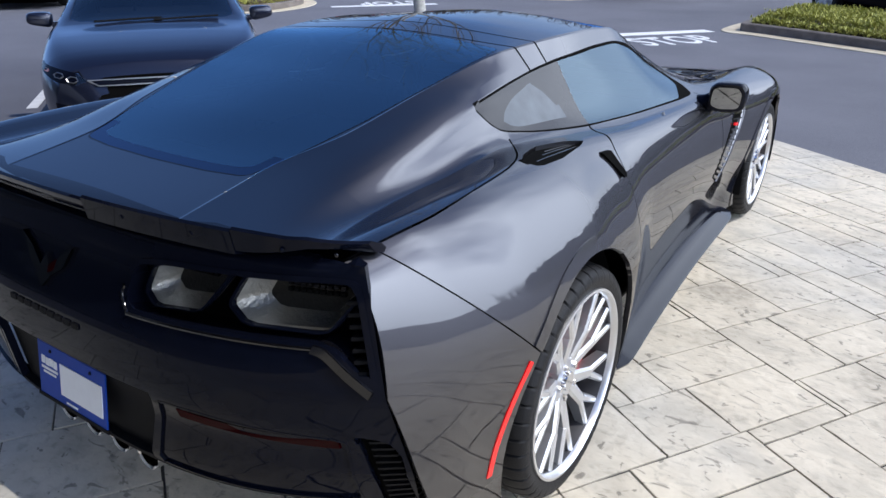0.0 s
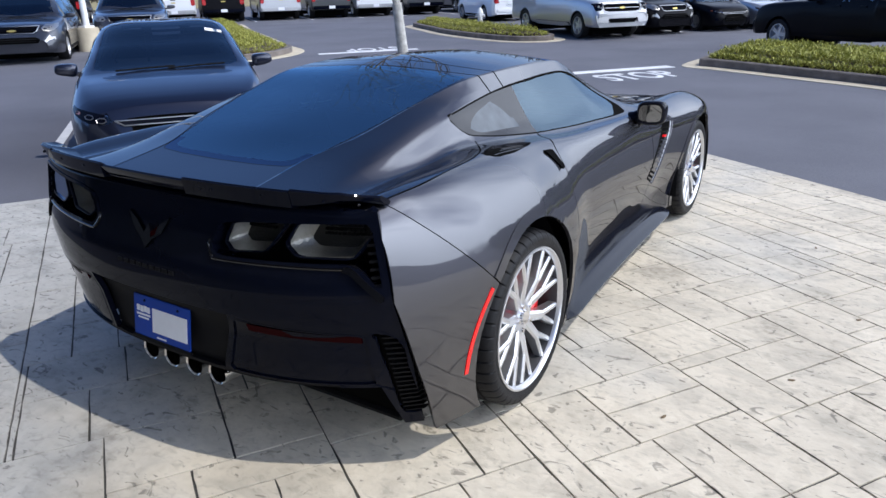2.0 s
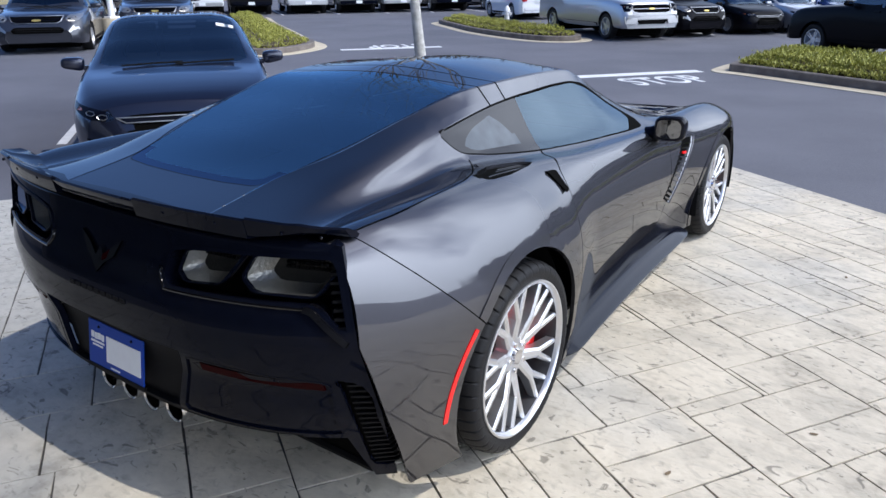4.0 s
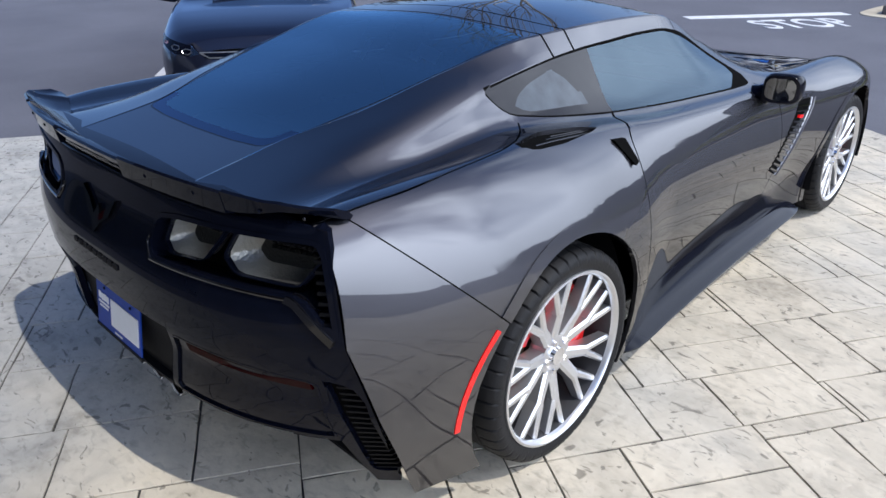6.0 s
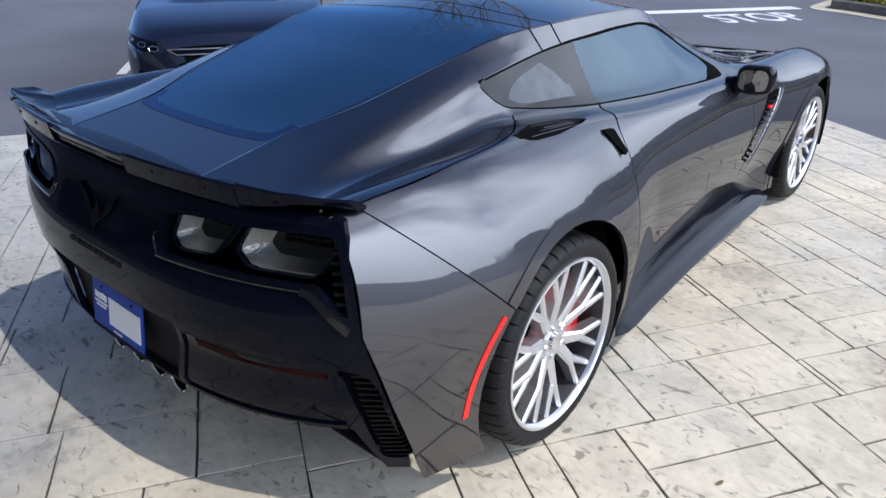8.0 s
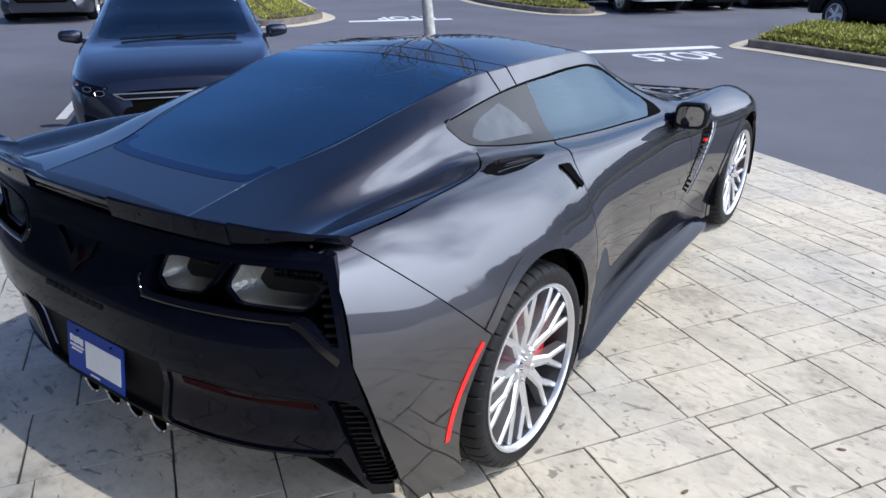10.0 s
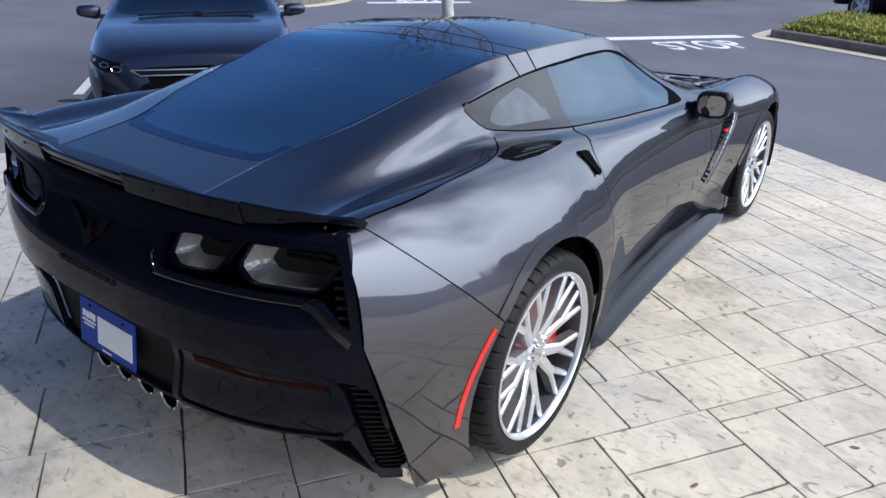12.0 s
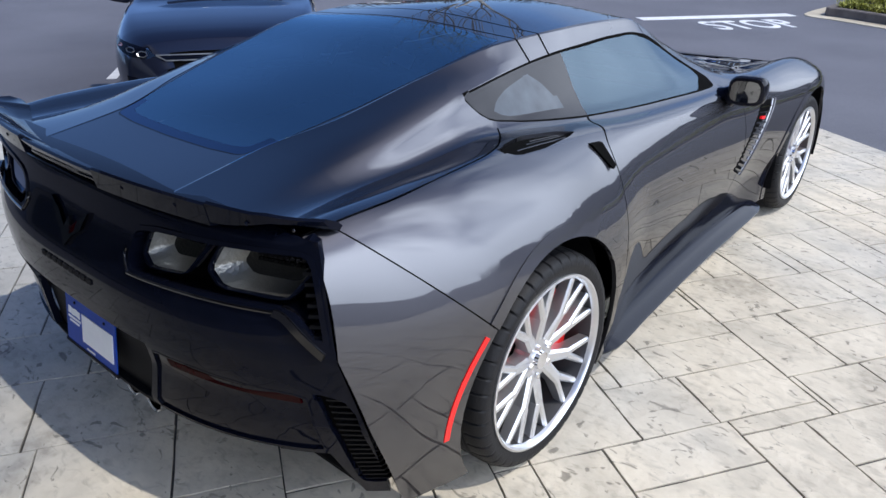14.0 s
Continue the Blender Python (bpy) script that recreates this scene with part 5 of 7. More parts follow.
# intake flaps and the bright edge of the door glass
for side in (1, -1):
    put = (lambda q: q) if side == 1 else flipped
    flap = [(0.06, 0.795), (0.12, 0.770), (0.23, 0.755), (0.30, 0.775), (0.22, 0.800), (0.10, 0.812)]
    top = []
    for y, x in flap:
        hit = car_tree.ray_cast(Vector((x, y, 3)), Vector((0, 0, -1)))[0]
        top.append((x, y, (hit.z if hit is not None else 0.95) - 0.030))
    n = len(top)
    vs = top + [(x, y, z - 0.02) for x, y, z in top]
    fs = [tuple(range(n)), tuple(range(n, 2 * n))[::-1]] + [(i, i + n, (i + 1) % n + n, (i + 1) % n) for i in range(n)]
    part("intake_flap", mesh("intake_flap", *put((vs, fs)), 30), BLACK_MATT, car)
    for x0, x1, y0, y1 in ((0.800, 0.795, 0.13, 0.40), (0.783, 0.780, 0.20, 0.44), (0.768, 0.772, 0.24, 0.42)):
        line = []
        for t in range(5):
            x, y = x0 + (x1 - x0) * t / 4, y0 + (y1 - y0) * t / 4
            hit = car_tree.ray_cast(Vector((x, y, 3)), Vector((0, 0, -1)))[0]
            line.append((x, y, (hit.z if hit is not None and hit.z > 0.88 else 0.93) - 0.016))
        part("intake_fin", mesh("intake_fin", *put(tube(line, 0.004, 6))), DARK_CHROME, car)

# ---- other vehicles ----

HEAD_GLASS = glass("lamp glass", (0.95, 0.97, 1.0), 0.95)
WINDOW = glass("car window", (0.62, 0.74, 0.85), 0.6, ior=2.3, coat=(0.8, 0.92, 1.0))
BADGE_GOLD = material("gold badge", (0.62, 0.48, 0.16), 0.3, 0.8, vary=0.1, vary_scale=50)
TAIL_RED = material("red tail lamp", (0.42, 0.012, 0.015), 0.25, 0.0, 0.6, vary=0.15, vary_scale=40)
AMBER = material("amber lens", (0.30, 0.08, 0.015), 0.3, 0.0, 0.5, vary=0.1, vary_scale=40)
PAINTS = {n: material(n + " paint", c, r, m, 0.05 if n == "black" else 1.0, 0.08 if n == "black" else 0.5, vary=0.05, vary_scale=600) for n, c, r, m in (
    ("navy", (0.012, 0.016, 0.036), 0.3, 0.6), ("white", (0.76, 0.77, 0.78), 0.4, 0.0), ("black", (0.004, 0.004, 0.006), 0.3, 0.0), ("silver", (0.48, 0.49, 0.51), 0.32, 0.7),
    ("graphite", (0.06, 0.063, 0.068), 0.32, 0.6), ("charcoal", (0.035, 0.038, 0.050), 0.32, 0.6), ("blue", (0.012, 0.035, 0.14), 0.3, 0.6), ("orange", (0.42, 0.075, 0.02), 0.3, 0.4))}

SHAPES = {
    "sedan": dict(knots=[-2.44, -2.2, -1.7, -1.2, -0.5, 0.25, 0.85, 1.36, 1.75, 2.12, 2.35, 2.46],
        lines=[([0] * 12, [0.80, 1.03, 1.12, 1.33, 1.435, 1.44, 1.22, 0.985, 0.935, 0.86, 0.76, 0.48]),
               ([0.5, 0.58, 0.60, 0.62, 0.635, 0.635, 0.69, 0.74, 0.70, 0.62, 0.5, 0.40], [0.80, 1.03, 1.11, 1.29, 1.385, 1.385, 1.18, 0.965, 0.915, 0.835, 0.73, 0.48]),
               ([0.62, 0.76, 0.82, 0.84, 0.86, 0.86, 0.86, 0.85, 0.82, 0.76, 0.64, 0.48], [0.80, 0.99, 1.03, 1.02, 0.99, 0.965, 0.955, 0.94, 0.89, 0.79, 0.68, 0.47]),
               ([0.70, 0.85, 0.90, 0.915, 0.925, 0.925, 0.92, 0.92, 0.915, 0.86, 0.72, 0.52], [0.72, 0.74, 0.74, 0.72, 0.70, 0.70, 0.70, 0.70, 0.70, 0.66, 0.58, 0.45]),
               ([0.70, 0.85, 0.90, 0.91, 0.905, 0.905, 0.905, 0.905, 0.905, 0.86, 0.74, 0.52], [0.38, 0.34, 0.31, 0.30, 0.30, 0.30, 0.30, 0.30, 0.30, 0.32, 0.34, 0.36]),
               ([0.60, 0.78, 0.86, 0.88, 0.88, 0.88, 0.88, 0.88, 0.88, 0.80, 0.64, 0.48], [0.28, 0.22, 0.20, 0.19, 0.18, 0.18, 0.18, 0.18, 0.18, 0.19, 0.21, 0.24])],
        axles=(-1.38, 1.45), R=0.335, wide=0.23, sides=[[(-1.75, 1.10), (-1.2, 1.30), (-0.55, 1.385), (-0.55, 1.035), (-1.5, 1.05)], [(-0.48, 1.03), (-0.48, 1.388), (0.20, 1.365), (0.62, 1.24), (1.16, 1.0), (0.3, 0.995)]],
        front=[(-0.2, 1.375), (0.60, 1.32), (0.715, 1.22), (0.60, 0.42), (0.54, 0.375), (-0.2, 0.345)], back=[(-0.2, -1.82), (0.52, -1.74), (0.52, -1.12), (-0.2, -1.02)], mirror=(0.88, 1.0, 1.0), faces="x"),
    "suv": dict(knots=[-2.5, -2.35, -1.9, -1.2, -0.4, 0.4, 0.85, 1.25, 1.7, 2.2, 2.42, 2.52],
        lines=[([0] * 12, [1.05, 1.45, 1.70, 1.75, 1.765, 1.74, 1.50, 1.17, 1.12, 1.04, 0.92, 0.62]),
               ([0.6, 0.66, 0.66, 0.66, 0.66, 0.65, 0.68, 0.74, 0.72, 0.66, 0.58, 0.50], [1.05, 1.42, 1.66, 1.70, 1.71, 1.68, 1.44, 1.13, 1.08, 1.0, 0.88, 0.62]),
               ([0.75, 0.86, 0.90, 0.92, 0.92, 0.92, 0.92, 0.91, 0.88, 0.82, 0.74, 0.60], [1.0, 1.12, 1.14, 1.13, 1.11, 1.09, 1.08, 1.07, 1.02, 0.94, 0.82, 0.60]),
               ([0.80, 0.92, 0.96, 0.97, 0.97, 0.97, 0.97, 0.97, 0.96, 0.90, 0.80, 0.64], [0.78, 0.80, 0.80, 0.78, 0.78, 0.78, 0.78, 0.78, 0.78, 0.74, 0.68, 0.55]),
               ([0.80, 0.92, 0.96, 0.96, 0.955, 0.955, 0.955, 0.955, 0.96, 0.90, 0.82, 0.66], [0.46, 0.42, 0.38, 0.36, 0.36, 0.36, 0.36, 0.36, 0.37, 0.38, 0.40, 0.42]),
               ([0.70, 0.86, 0.92, 0.93, 0.93, 0.93, 0.93, 0.93, 0.93, 0.86, 0.76, 0.60], [0.34, 0.28, 0.25, 0.24, 0.23, 0.23, 0.23, 0.23, 0.24, 0.25, 0.27, 0.30])],
        axles=(-1.5, 1.52), R=0.37, wide=0.24, sides=[[(-2.2, 1.20), (-1.95, 1.60), (-1.45, 1.64), (-1.3, 1.18)], [(-1.22, 1.17), (-1.36, 1.645), (-0.45, 1.655), (-0.45, 1.15)], [(-0.37, 1.15), (-0.37, 1.655), (0.28, 1.63), (0.62, 1.50), (1.08, 1.15), (0.4, 1.13)]],
        front=[(-0.2, 1.20), (0.70, 1.05), (0.60, 0.48), (-0.2, 0.40)], back=None, mirror=(0.95, 0.95, 1.18), faces="x"),
    "pickup": dict(knots=[-2.9, -2.86, -1.6, -0.99, -0.93, -0.2, 0.35, 0.75, 1.1, 1.6, 2.3, 2.7, 2.88],
        lines=[([0] * 13, [1.29, 1.30, 1.30, 1.31, 1.82, 1.87, 1.85, 1.62, 1.32, 1.26, 1.20, 1.12, 0.78]),
               ([0.78, 0.82, 0.82, 0.82, 0.66, 0.66, 0.66, 0.70, 0.78, 0.77, 0.76, 0.74, 0.70], [1.29, 1.30, 1.30, 1.30, 1.78, 1.82, 1.80, 1.57, 1.28, 1.24, 1.18, 1.10, 0.78]),
               ([0.93, 0.96, 0.97, 0.97, 0.95, 0.95, 0.95, 0.95, 0.95, 0.94, 0.93, 0.90, 0.82], [1.27, 1.28, 1.28, 1.28, 1.27, 1.25, 1.24, 1.23, 1.20, 1.18, 1.13, 1.04, 0.76]),
               ([0.96, 0.99, 1.0, 1.0, 1.0, 1.0, 1.0, 1.0, 1.0, 1.0, 0.99, 0.96, 0.86], [0.90, 0.90, 0.90, 0.90, 0.90, 0.90, 0.90, 0.90, 0.90, 0.90, 0.88, 0.84, 0.68]),
               ([0.96, 0.99, 1.0, 1.0, 0.99, 0.98, 0.98, 0.98, 0.98, 0.99, 0.99, 0.97, 0.88], [0.55, 0.52, 0.50, 0.48, 0.46, 0.46, 0.46, 0.46, 0.48, 0.50, 0.50, 0.50, 0.50]),
               ([0.90, 0.94, 0.95, 0.95, 0.95, 0.95, 0.95, 0.95, 0.95, 0.95, 0.95, 0.92, 0.82], [0.46, 0.44, 0.42, 0.38, 0.36, 0.35, 0.35, 0.35, 0.37, 0.40, 0.40, 0.38, 0.38])],
        axles=(-1.78, 1.87), R=0.40, wide=0.26, sides=[[(-0.80, 1.31), (-0.80, 1.74), (-0.15, 1.765), (-0.15, 1.30)], [(-0.06, 1.30), (-0.06, 1.765), (0.30, 1.745), (0.58, 1.60), (0.92, 1.33), (0.4, 1.29)]],
        front=[(-0.2, 1.04), (0.72, 0.98), (0.62, 0.40), (-0.2, 0.33)], back=None, mirror=(1.02, 0.80, 1.32), faces="x"),
}
SHAPES["hatchback"] = SHAPES["suv"]

tyre_mesh, rim_mesh = {}, {}


def plain_wheel(R, wide):
    if R not in tyre_mesh:
        h = wide / 2
        tyre_mesh[R] = mesh("tyre", *lathe([(R * 0.62, -h), (R * 0.93, -h), (R, -h + 0.04), (R, h - 0.04), (R * 0.93, h), (R * 0.68, h - 0.006), (R * 0.64, h - 0.02)], 40))
        tyre_mesh[R].flip_normals()
        pieces = [lathe([(R * 0.66, h - 0.02), (R * 0.67, h - 0.004), (R * 0.63, h - 0.004), (R * 0.60, h - 0.05), (R * 0.58, -h)], 40)]
        for k in range(5):
            a = 2 * math.pi * k / 5
            for d in (-0.13, 0.13):
                q = [(0.05, a + d * 2.4), (R * 0.63, a + d)]
                vs = []
                for r, b in q:
                    c, s = math.cos(b), math.sin(b)
                    wd = 0.022 if r < 0.1 else 0.016
                    for lat, dx in ((-wd, -0.03), (-wd, 0.0), (wd, 0.0), (wd, -0.03)):
                        vs.append((h - 0.03 + dx, r * c - lat * s, r * s + lat * c))
                pieces.append((vs, [(0, 1, 5, 4), (1, 2, 6, 5), (2, 3, 7, 6), (3, 0, 4, 7), (4, 5, 6, 7)]))
        pieces.append(([(h - 0.026, 0.07 * math.cos(2 * math.pi * i / 16), 0.07 * math.sin(2 * math.pi * i / 16)) for i in range(16)], [tuple(range(16))]))
        pieces.append(([(-h + 0.08, R * 0.6 * math.cos(2 * math.pi * i / 24), R * 0.6 * math.sin(2 * math.pi * i / 24)) for i in range(24)], [tuple(range(24))]))
        rim_mesh[R] = mesh("rim", *joined(*pieces))
    return tyre_mesh[R], rim_mesh[R]


def decal(tree, outline, way, base, out, depth=0.02, mirror=False):
    """A solid that hugs a body over an outline. way: the direction looked along ('front', 'rear': outline in x, z; 'side': y, z)."""
    vs, top = [], []
    for a, b in outline:
        if way == "front":
            o, d = Vector((a, 6, b)), Vector((0, -1, 0))
        elif way == "rear":
            o, d = Vector((a, -6, b)), Vector((0, 1, 0))
        else:
            o, d = Vector((4, a, b)), Vector((-1, 0, 0))
        hit = tree.ray_cast(o, d)[0]
        p = hit if hit is not None else o + d * base
        top.append(p - d * out)
        vs.append(p + d * depth)
    n = len(outline)
    pts = [tuple(p) for p in top] + [tuple(p) for p in vs]
    area = sum(outline[i - 1][0] * outline[i][1] - outline[i][0] * outline[i - 1][1] for i in range(n))
    f = tuple(range(n)) if (area > 0) == (way != "front") else tuple(range(n))[::-1]
    fs = [f, tuple(i + n for i in f[::-1])] + [(f[(i + 1) % n], f[i], f[i] + n, f[(i + 1) % n] + n) for i in range(n)]
    if mirror:
        return flipped((pts, fs))
    return pts, fs


def front_sheet(piece):
    """The front face alone of a decal."""
    n = len(piece[0]) // 2
    return piece[0][:n], piece[1][:1]


def box_at(x, y, z, w, d, h, bevel=0.01):
    bm = bmesh.new()
    box(bm, (w, d, h), Matrix.Translation((x, y, z)), bevel, 2)
    return shaded(bm)


FRONTS = {"sedan": dict(lamp=[(0.50, 0.64), (0.56, 0.70), (0.86, 0.76), (0.87, 0.71), (0.74, 0.63), (0.58, 0.615)], grille=[(-0.50, 0.645), (0.50, 0.645), (0.42, 0.60), (-0.42, 0.60)], low=[(-0.46, 0.54), (0.46, 0.54), (0.40, 0.34), (-0.40, 0.34)], fog=[(0.60, 0.44), (0.78, 0.47), (0.78, 0.40), (0.62, 0.36)], bars=3),
      "suv": dict(lamp=[(0.58, 0.92), (0.64, 1.00), (0.88, 1.02), (0.88, 0.93), (0.80, 0.84), (0.60, 0.84)], grille=[(-0.54, 0.98), (0.54, 0.98), (0.48, 0.84), (0.40, 0.80), (-0.40, 0.80), (-0.48, 0.84)], low=[(-0.58, 0.70), (0.58, 0.70), (0.48, 0.54), (-0.48, 0.54)], fog=[(0.64, 0.66), (0.84, 0.70), (0.84, 0.64), (0.66, 0.59)], bars=4),
      "pickup": dict(lamp=[(0.66, 0.98), (0.66, 1.08), (0.93, 1.08), (0.93, 0.86), (0.72, 0.86)], grille=[(-0.66, 1.06), (0.66, 1.06), (0.64, 0.82), (-0.64, 0.82)], low=[(-0.50, 0.62), (0.50, 0.62), (0.44, 0.50), (-0.44, 0.50)], fog=[(0.66, 0.64), (0.86, 0.66), (0.86, 0.57), (0.68, 0.55)], bars=3)}
REARS = {"sedan": [(0.45, 0.79), (0.70, 0.79), (0.70, 0.93), (0.45, 0.93)], "suv": [(0.60, 0.84), (0.84, 0.84), (0.80, 1.14), (0.62, 1.10)], "pickup": [(0.79, 0.84), (0.98, 0.84), (0.98, 1.23), (0.79, 1.23)]}
body_cache = {}


def vehicle(kind, paint, m, label, category, size=(1, 1, 1), group="", front=True, rear=True, dark_trim=False, black_bumper=False):
    S = SHAPES[kind]
    v = thing({"sedan": "sedan", "suv": "suv", "pickup": "pickup_truck", "hatchback": "crossover"}[kind], label, category, None, group)
    k, R = S["knots"], S["R"]
    shape = "suv" if kind == "hatchback" else kind
    F, RL = FRONTS[shape], REARS[shape]
    if kind not in body_cache:
        sk = Skin.loft(k, S["lines"], np.unique(np.concatenate([np.linspace(k[0], k[-1], 76), k])), [5, 3, 4, 4, 4])
        for e, sgn in ((0, -1), (-1, 1)):
            sec = [(l[0][e], l[1][e]) for l in S["lines"]]
            sec = [(0.0, sec[0][1])] + sec[1:]
            rows = []
            for (xa, za), (xb, zb) in zip(sec[:-1], sec[1:]):
                rows += [(xa + (xb - xa) * q / 3, za + (zb - za) * q / 3) for q in range(3)]
            rows.append(sec[-1])
            o, c = len(sk.v), 8
            sk.v += [np.array((x * q / c, k[e], z)) for x, z in rows for q in range(c + 1)]
            for r in range(len(rows) - 1):
                for q in range(c):
                    f = [o + r * (c + 1) + q, o + r * (c + 1) + q + 1, o + (r + 1) * (c + 1) + q + 1, o + (r + 1) * (c + 1) + q]
                    sk.f.append(f[::-1] if sgn > 0 else f)
        fits = {("front", n): outline_distance(chaikin(F[n], 1, 0.12) if F[n][0][0] > 0 else F[n], 0, 2) for n in ("lamp", "grille", "low", "fog")}
        fits[("rear", "lamp")] = outline_distance(chaikin(RL, 1, 0.12), 0, 2)
        for (end, n), f in fits.items():
            sk.cut(lambda A, f=f, end=end: np.where((A[:, 1] > 1.5) if end == "front" else (A[:, 1] < -1.7), f(A), 1.0))
        for a in S["axles"]:
            sk.cut(lambda A, a=a: np.hypot(A[:, 1] - a, A[:, 2] - R) - R - 0.055 + np.where(A[:, 0] < 0.6, 5, 0))
        wins = [outline_distance(chaikin(o, 1, 0.12), 1, 2) for o in S["sides"]]
        caps = [outline_distance(chaikin(o, 1, 0.1) if o[0][0] >= 0 else o, 0, 1) for o in (S["front"], S["back"]) if o]
        for f in wins + caps:
            sk.cut(f)
        N, C = sk.normals(), sk.centres()
        lab = {}
        wv, cv = [f(C) for f in wins], [f(C) for f in caps]
        arch = [np.hypot(C[:, 1] - a, C[:, 2] - R) - R - 0.055 for a in S["axles"]]
        fv = {key: f(C) for key, f in fits.items()}
        for q in range(len(sk.f)):
            x, y, z = C[q]
            if x > 0.6 and min(a[q] for a in arch) < 0:
                continue
            n = "body"
            for i, w in enumerate(wv):
                if w[q] < 0 and x > 0.5:
                    n = ("side", i)
            for i, w in enumerate(cv):
                if w[q] < 0 and z > 0.9:
                    n = ("screen", i)
            for key, a in fv.items():
                if a[q] < 0 and ((key[0] == "front" and y > 1.5) or (key[0] == "rear" and y < -1.7)):
                    n = key
            if kind == "pickup" and n == "body" and y < -0.97 and x < 0.80 and z > 1.2:
                n = "bed_cover"
            lab.setdefault(n, []).append(q)
        tree = BVHTree.FromPolygons([tuple(p) for p in sk.v] + [(-p[0], p[1], p[2]) for p in sk.v], sk.f + [[i + len(sk.v) for i in q[::-1]] for q in sk.f])
        body_cache[kind] = sk, N, lab, tree
    sk, N, lab, tree = body_cache[kind]
    P = PAINTS[paint]
    made = {}
    body = panel("body", sk, N, lab["body"], P, v, depth=0.02)
    for key, faces in lab.items():
        if key == "bed_cover":
            panel("bed_cover", sk, N, faces, BLACK_MATT, v, depth=0.02)
        elif key[0] in ("front", "rear"):
            if not (front if key[0] == "front" else rear):
                panel("blank", sk, N, faces, P, v, depth=0.0)
                continue
            if key[1] in ("grille", "low"):
                made[key] = panel("grille" if key[1] == "grille" else "lower_grille", sk, N, faces, VOID, v, "black front grille", depth=0.02, push=-0.004)
            else:
                for s in "rl":
                    made[key, s] = panel({"lamp": "headlamp", "fog": "fog_lamp"}[key[1]] if key[0] == "front" else "tail_lamp", sk, N, faces, {"lamp": BOWL if kind == "suv" else BLACK_GLOSS, "fog": BLACK_GLOSS if kind == "sedan" else STEEL}[key[1]] if key[0] == "front" else TAIL_RED, v, "clear headlamp with chrome reflectors" if key == ("front", "lamp") else "", mirror=s, depth=0.02, push=0.002)
        elif key[0] == "side":
            for s in "rl":
                panel("side_window", sk, N, faces, WINDOW, v, mirror=s, depth=0.004, push=-0.004)
        elif key[0] == "screen":
            panel("windscreen" if key[1] == 0 else "rear_window", sk, N, faces, WINDOW, v, depth=0.004, push=-0.004)
    # floor and cabin
    zf, zr = S["lines"][-1][1][3], S["lines"][2][1][4]
    part("floor_pan", box_at(0, 0, zf + 0.05, 1.5, (k[-1] - k[0]) * 0.93, 0.08), BLACK_MATT, v)
    part("cabin", box_at(0, 0.0, (zf + zr) / 2 + 0.08, 1.55, 1.9, zr - zf - 0.12, 0.05), CABIN, v)
    for x in (-0.38, 0.38):
        part("seat", box_at(x, 0.0, zr + 0.10, 0.46, 0.18, 0.5, 0.07), CABIN, v)
    if front:
        yd = S["knots"][7] - 0.42
        part("dashboard", box_at(0, yd, zr - 0.05, 1.42, 0.5, 0.14, 0.05), CABIN, v)
        ring = [(0.36 + 0.17 * math.cos(q * math.pi / 12), yd - 0.28 + 0.06 * math.sin(q * math.pi / 12), zr + 0.06 + 0.155 * math.sin(q * math.pi / 12)) for q in range(25)]
        part("steering_wheel", mesh("steering_wheel", *tube(ring, 0.014, 8)), BLACK_GLOSS, v)
        tag = [(-0.62, S["knots"][6] - 0.28), (-0.44, S["knots"][6] - 0.28)]
        top = [tree.ray_cast(Vector((x, y + d, 3)), Vector((0, 0, -1)))[0] for x, y, d in ((tag[0][0], tag[0][1], 0), (tag[1][0], tag[1][1], 0), (tag[1][0], tag[1][1], 0.06), (tag[0][0], tag[0][1], 0.06))]
        if all(q is not None for q in top):
            vs = [(q.x, q.y, q.z + 0.004) for q in top] + [(q.x, q.y, q.z + 0.001) for q in top]
            part("windscreen_sticker", mesh("windscreen_sticker", vs, [(0, 1, 2, 3), (7, 6, 5, 4), (0, 4, 5, 1), (1, 5, 6, 2), (2, 6, 7, 3), (3, 7, 4, 0)]), WHITE, v)
    for a in S["axles"]:
        part("wheel_well", box_at(0, a, R + 0.06, 1.5, 2 * R + 0.1, 2 * R - 0.1, 0.05), VOID, v)
        for s in (1, -1):
            t, rm = plain_wheel(R, S["wide"])
            xw = S["lines"][3][0][5] - S["wide"] / 2 - 0.015
            ob = part("wheel", t, RUBBER, v)
            ob.matrix_basis = Matrix.Translation((s * xw, a, R)) @ Matrix.Rotation(0 if s == 1 else math.pi, 4, "Z")
            part("rim", rm, ALLOY, ob)
    # mirrors and handles
    mx, my, mz = S["mirror"]
    for s in (1, -1):
        bm = bmesh.new()
        bmesh.ops.create_uvsphere(bm, u_segments=20, v_segments=12, radius=1.0)
        for q in bm.verts:
            q.co = Vector([math.copysign(abs(c) ** 0.55, c) for c in q.co])
            q.co.z *= 1.0 - 0.16 * s * q.co.x
        bm.transform(Matrix.Translation((s * (mx + 0.11), my, mz)) @ Matrix.Rotation(s * radians(-6), 4, "Y") @ Matrix.Diagonal((0.110, 0.062, 0.066, 1)))
        box(bm, (0.10, 0.05, 0.05), Matrix.Translation((s * (mx - 0.02), my + 0.01, mz - 0.05)), 0.015, 2)
        mo = part("door_mirror", shaded(bm), P, v)
        part("mirror_glass", box_at(s * (mx + 0.10), my - 0.062, mz, 0.12, 0.006, 0.07, 0.002), MIRROR, mo)
        for yh in ([-0.75, 0.15] if kind != "pickup" else [-0.62, 0.10]):
            zh = zr - 0.12
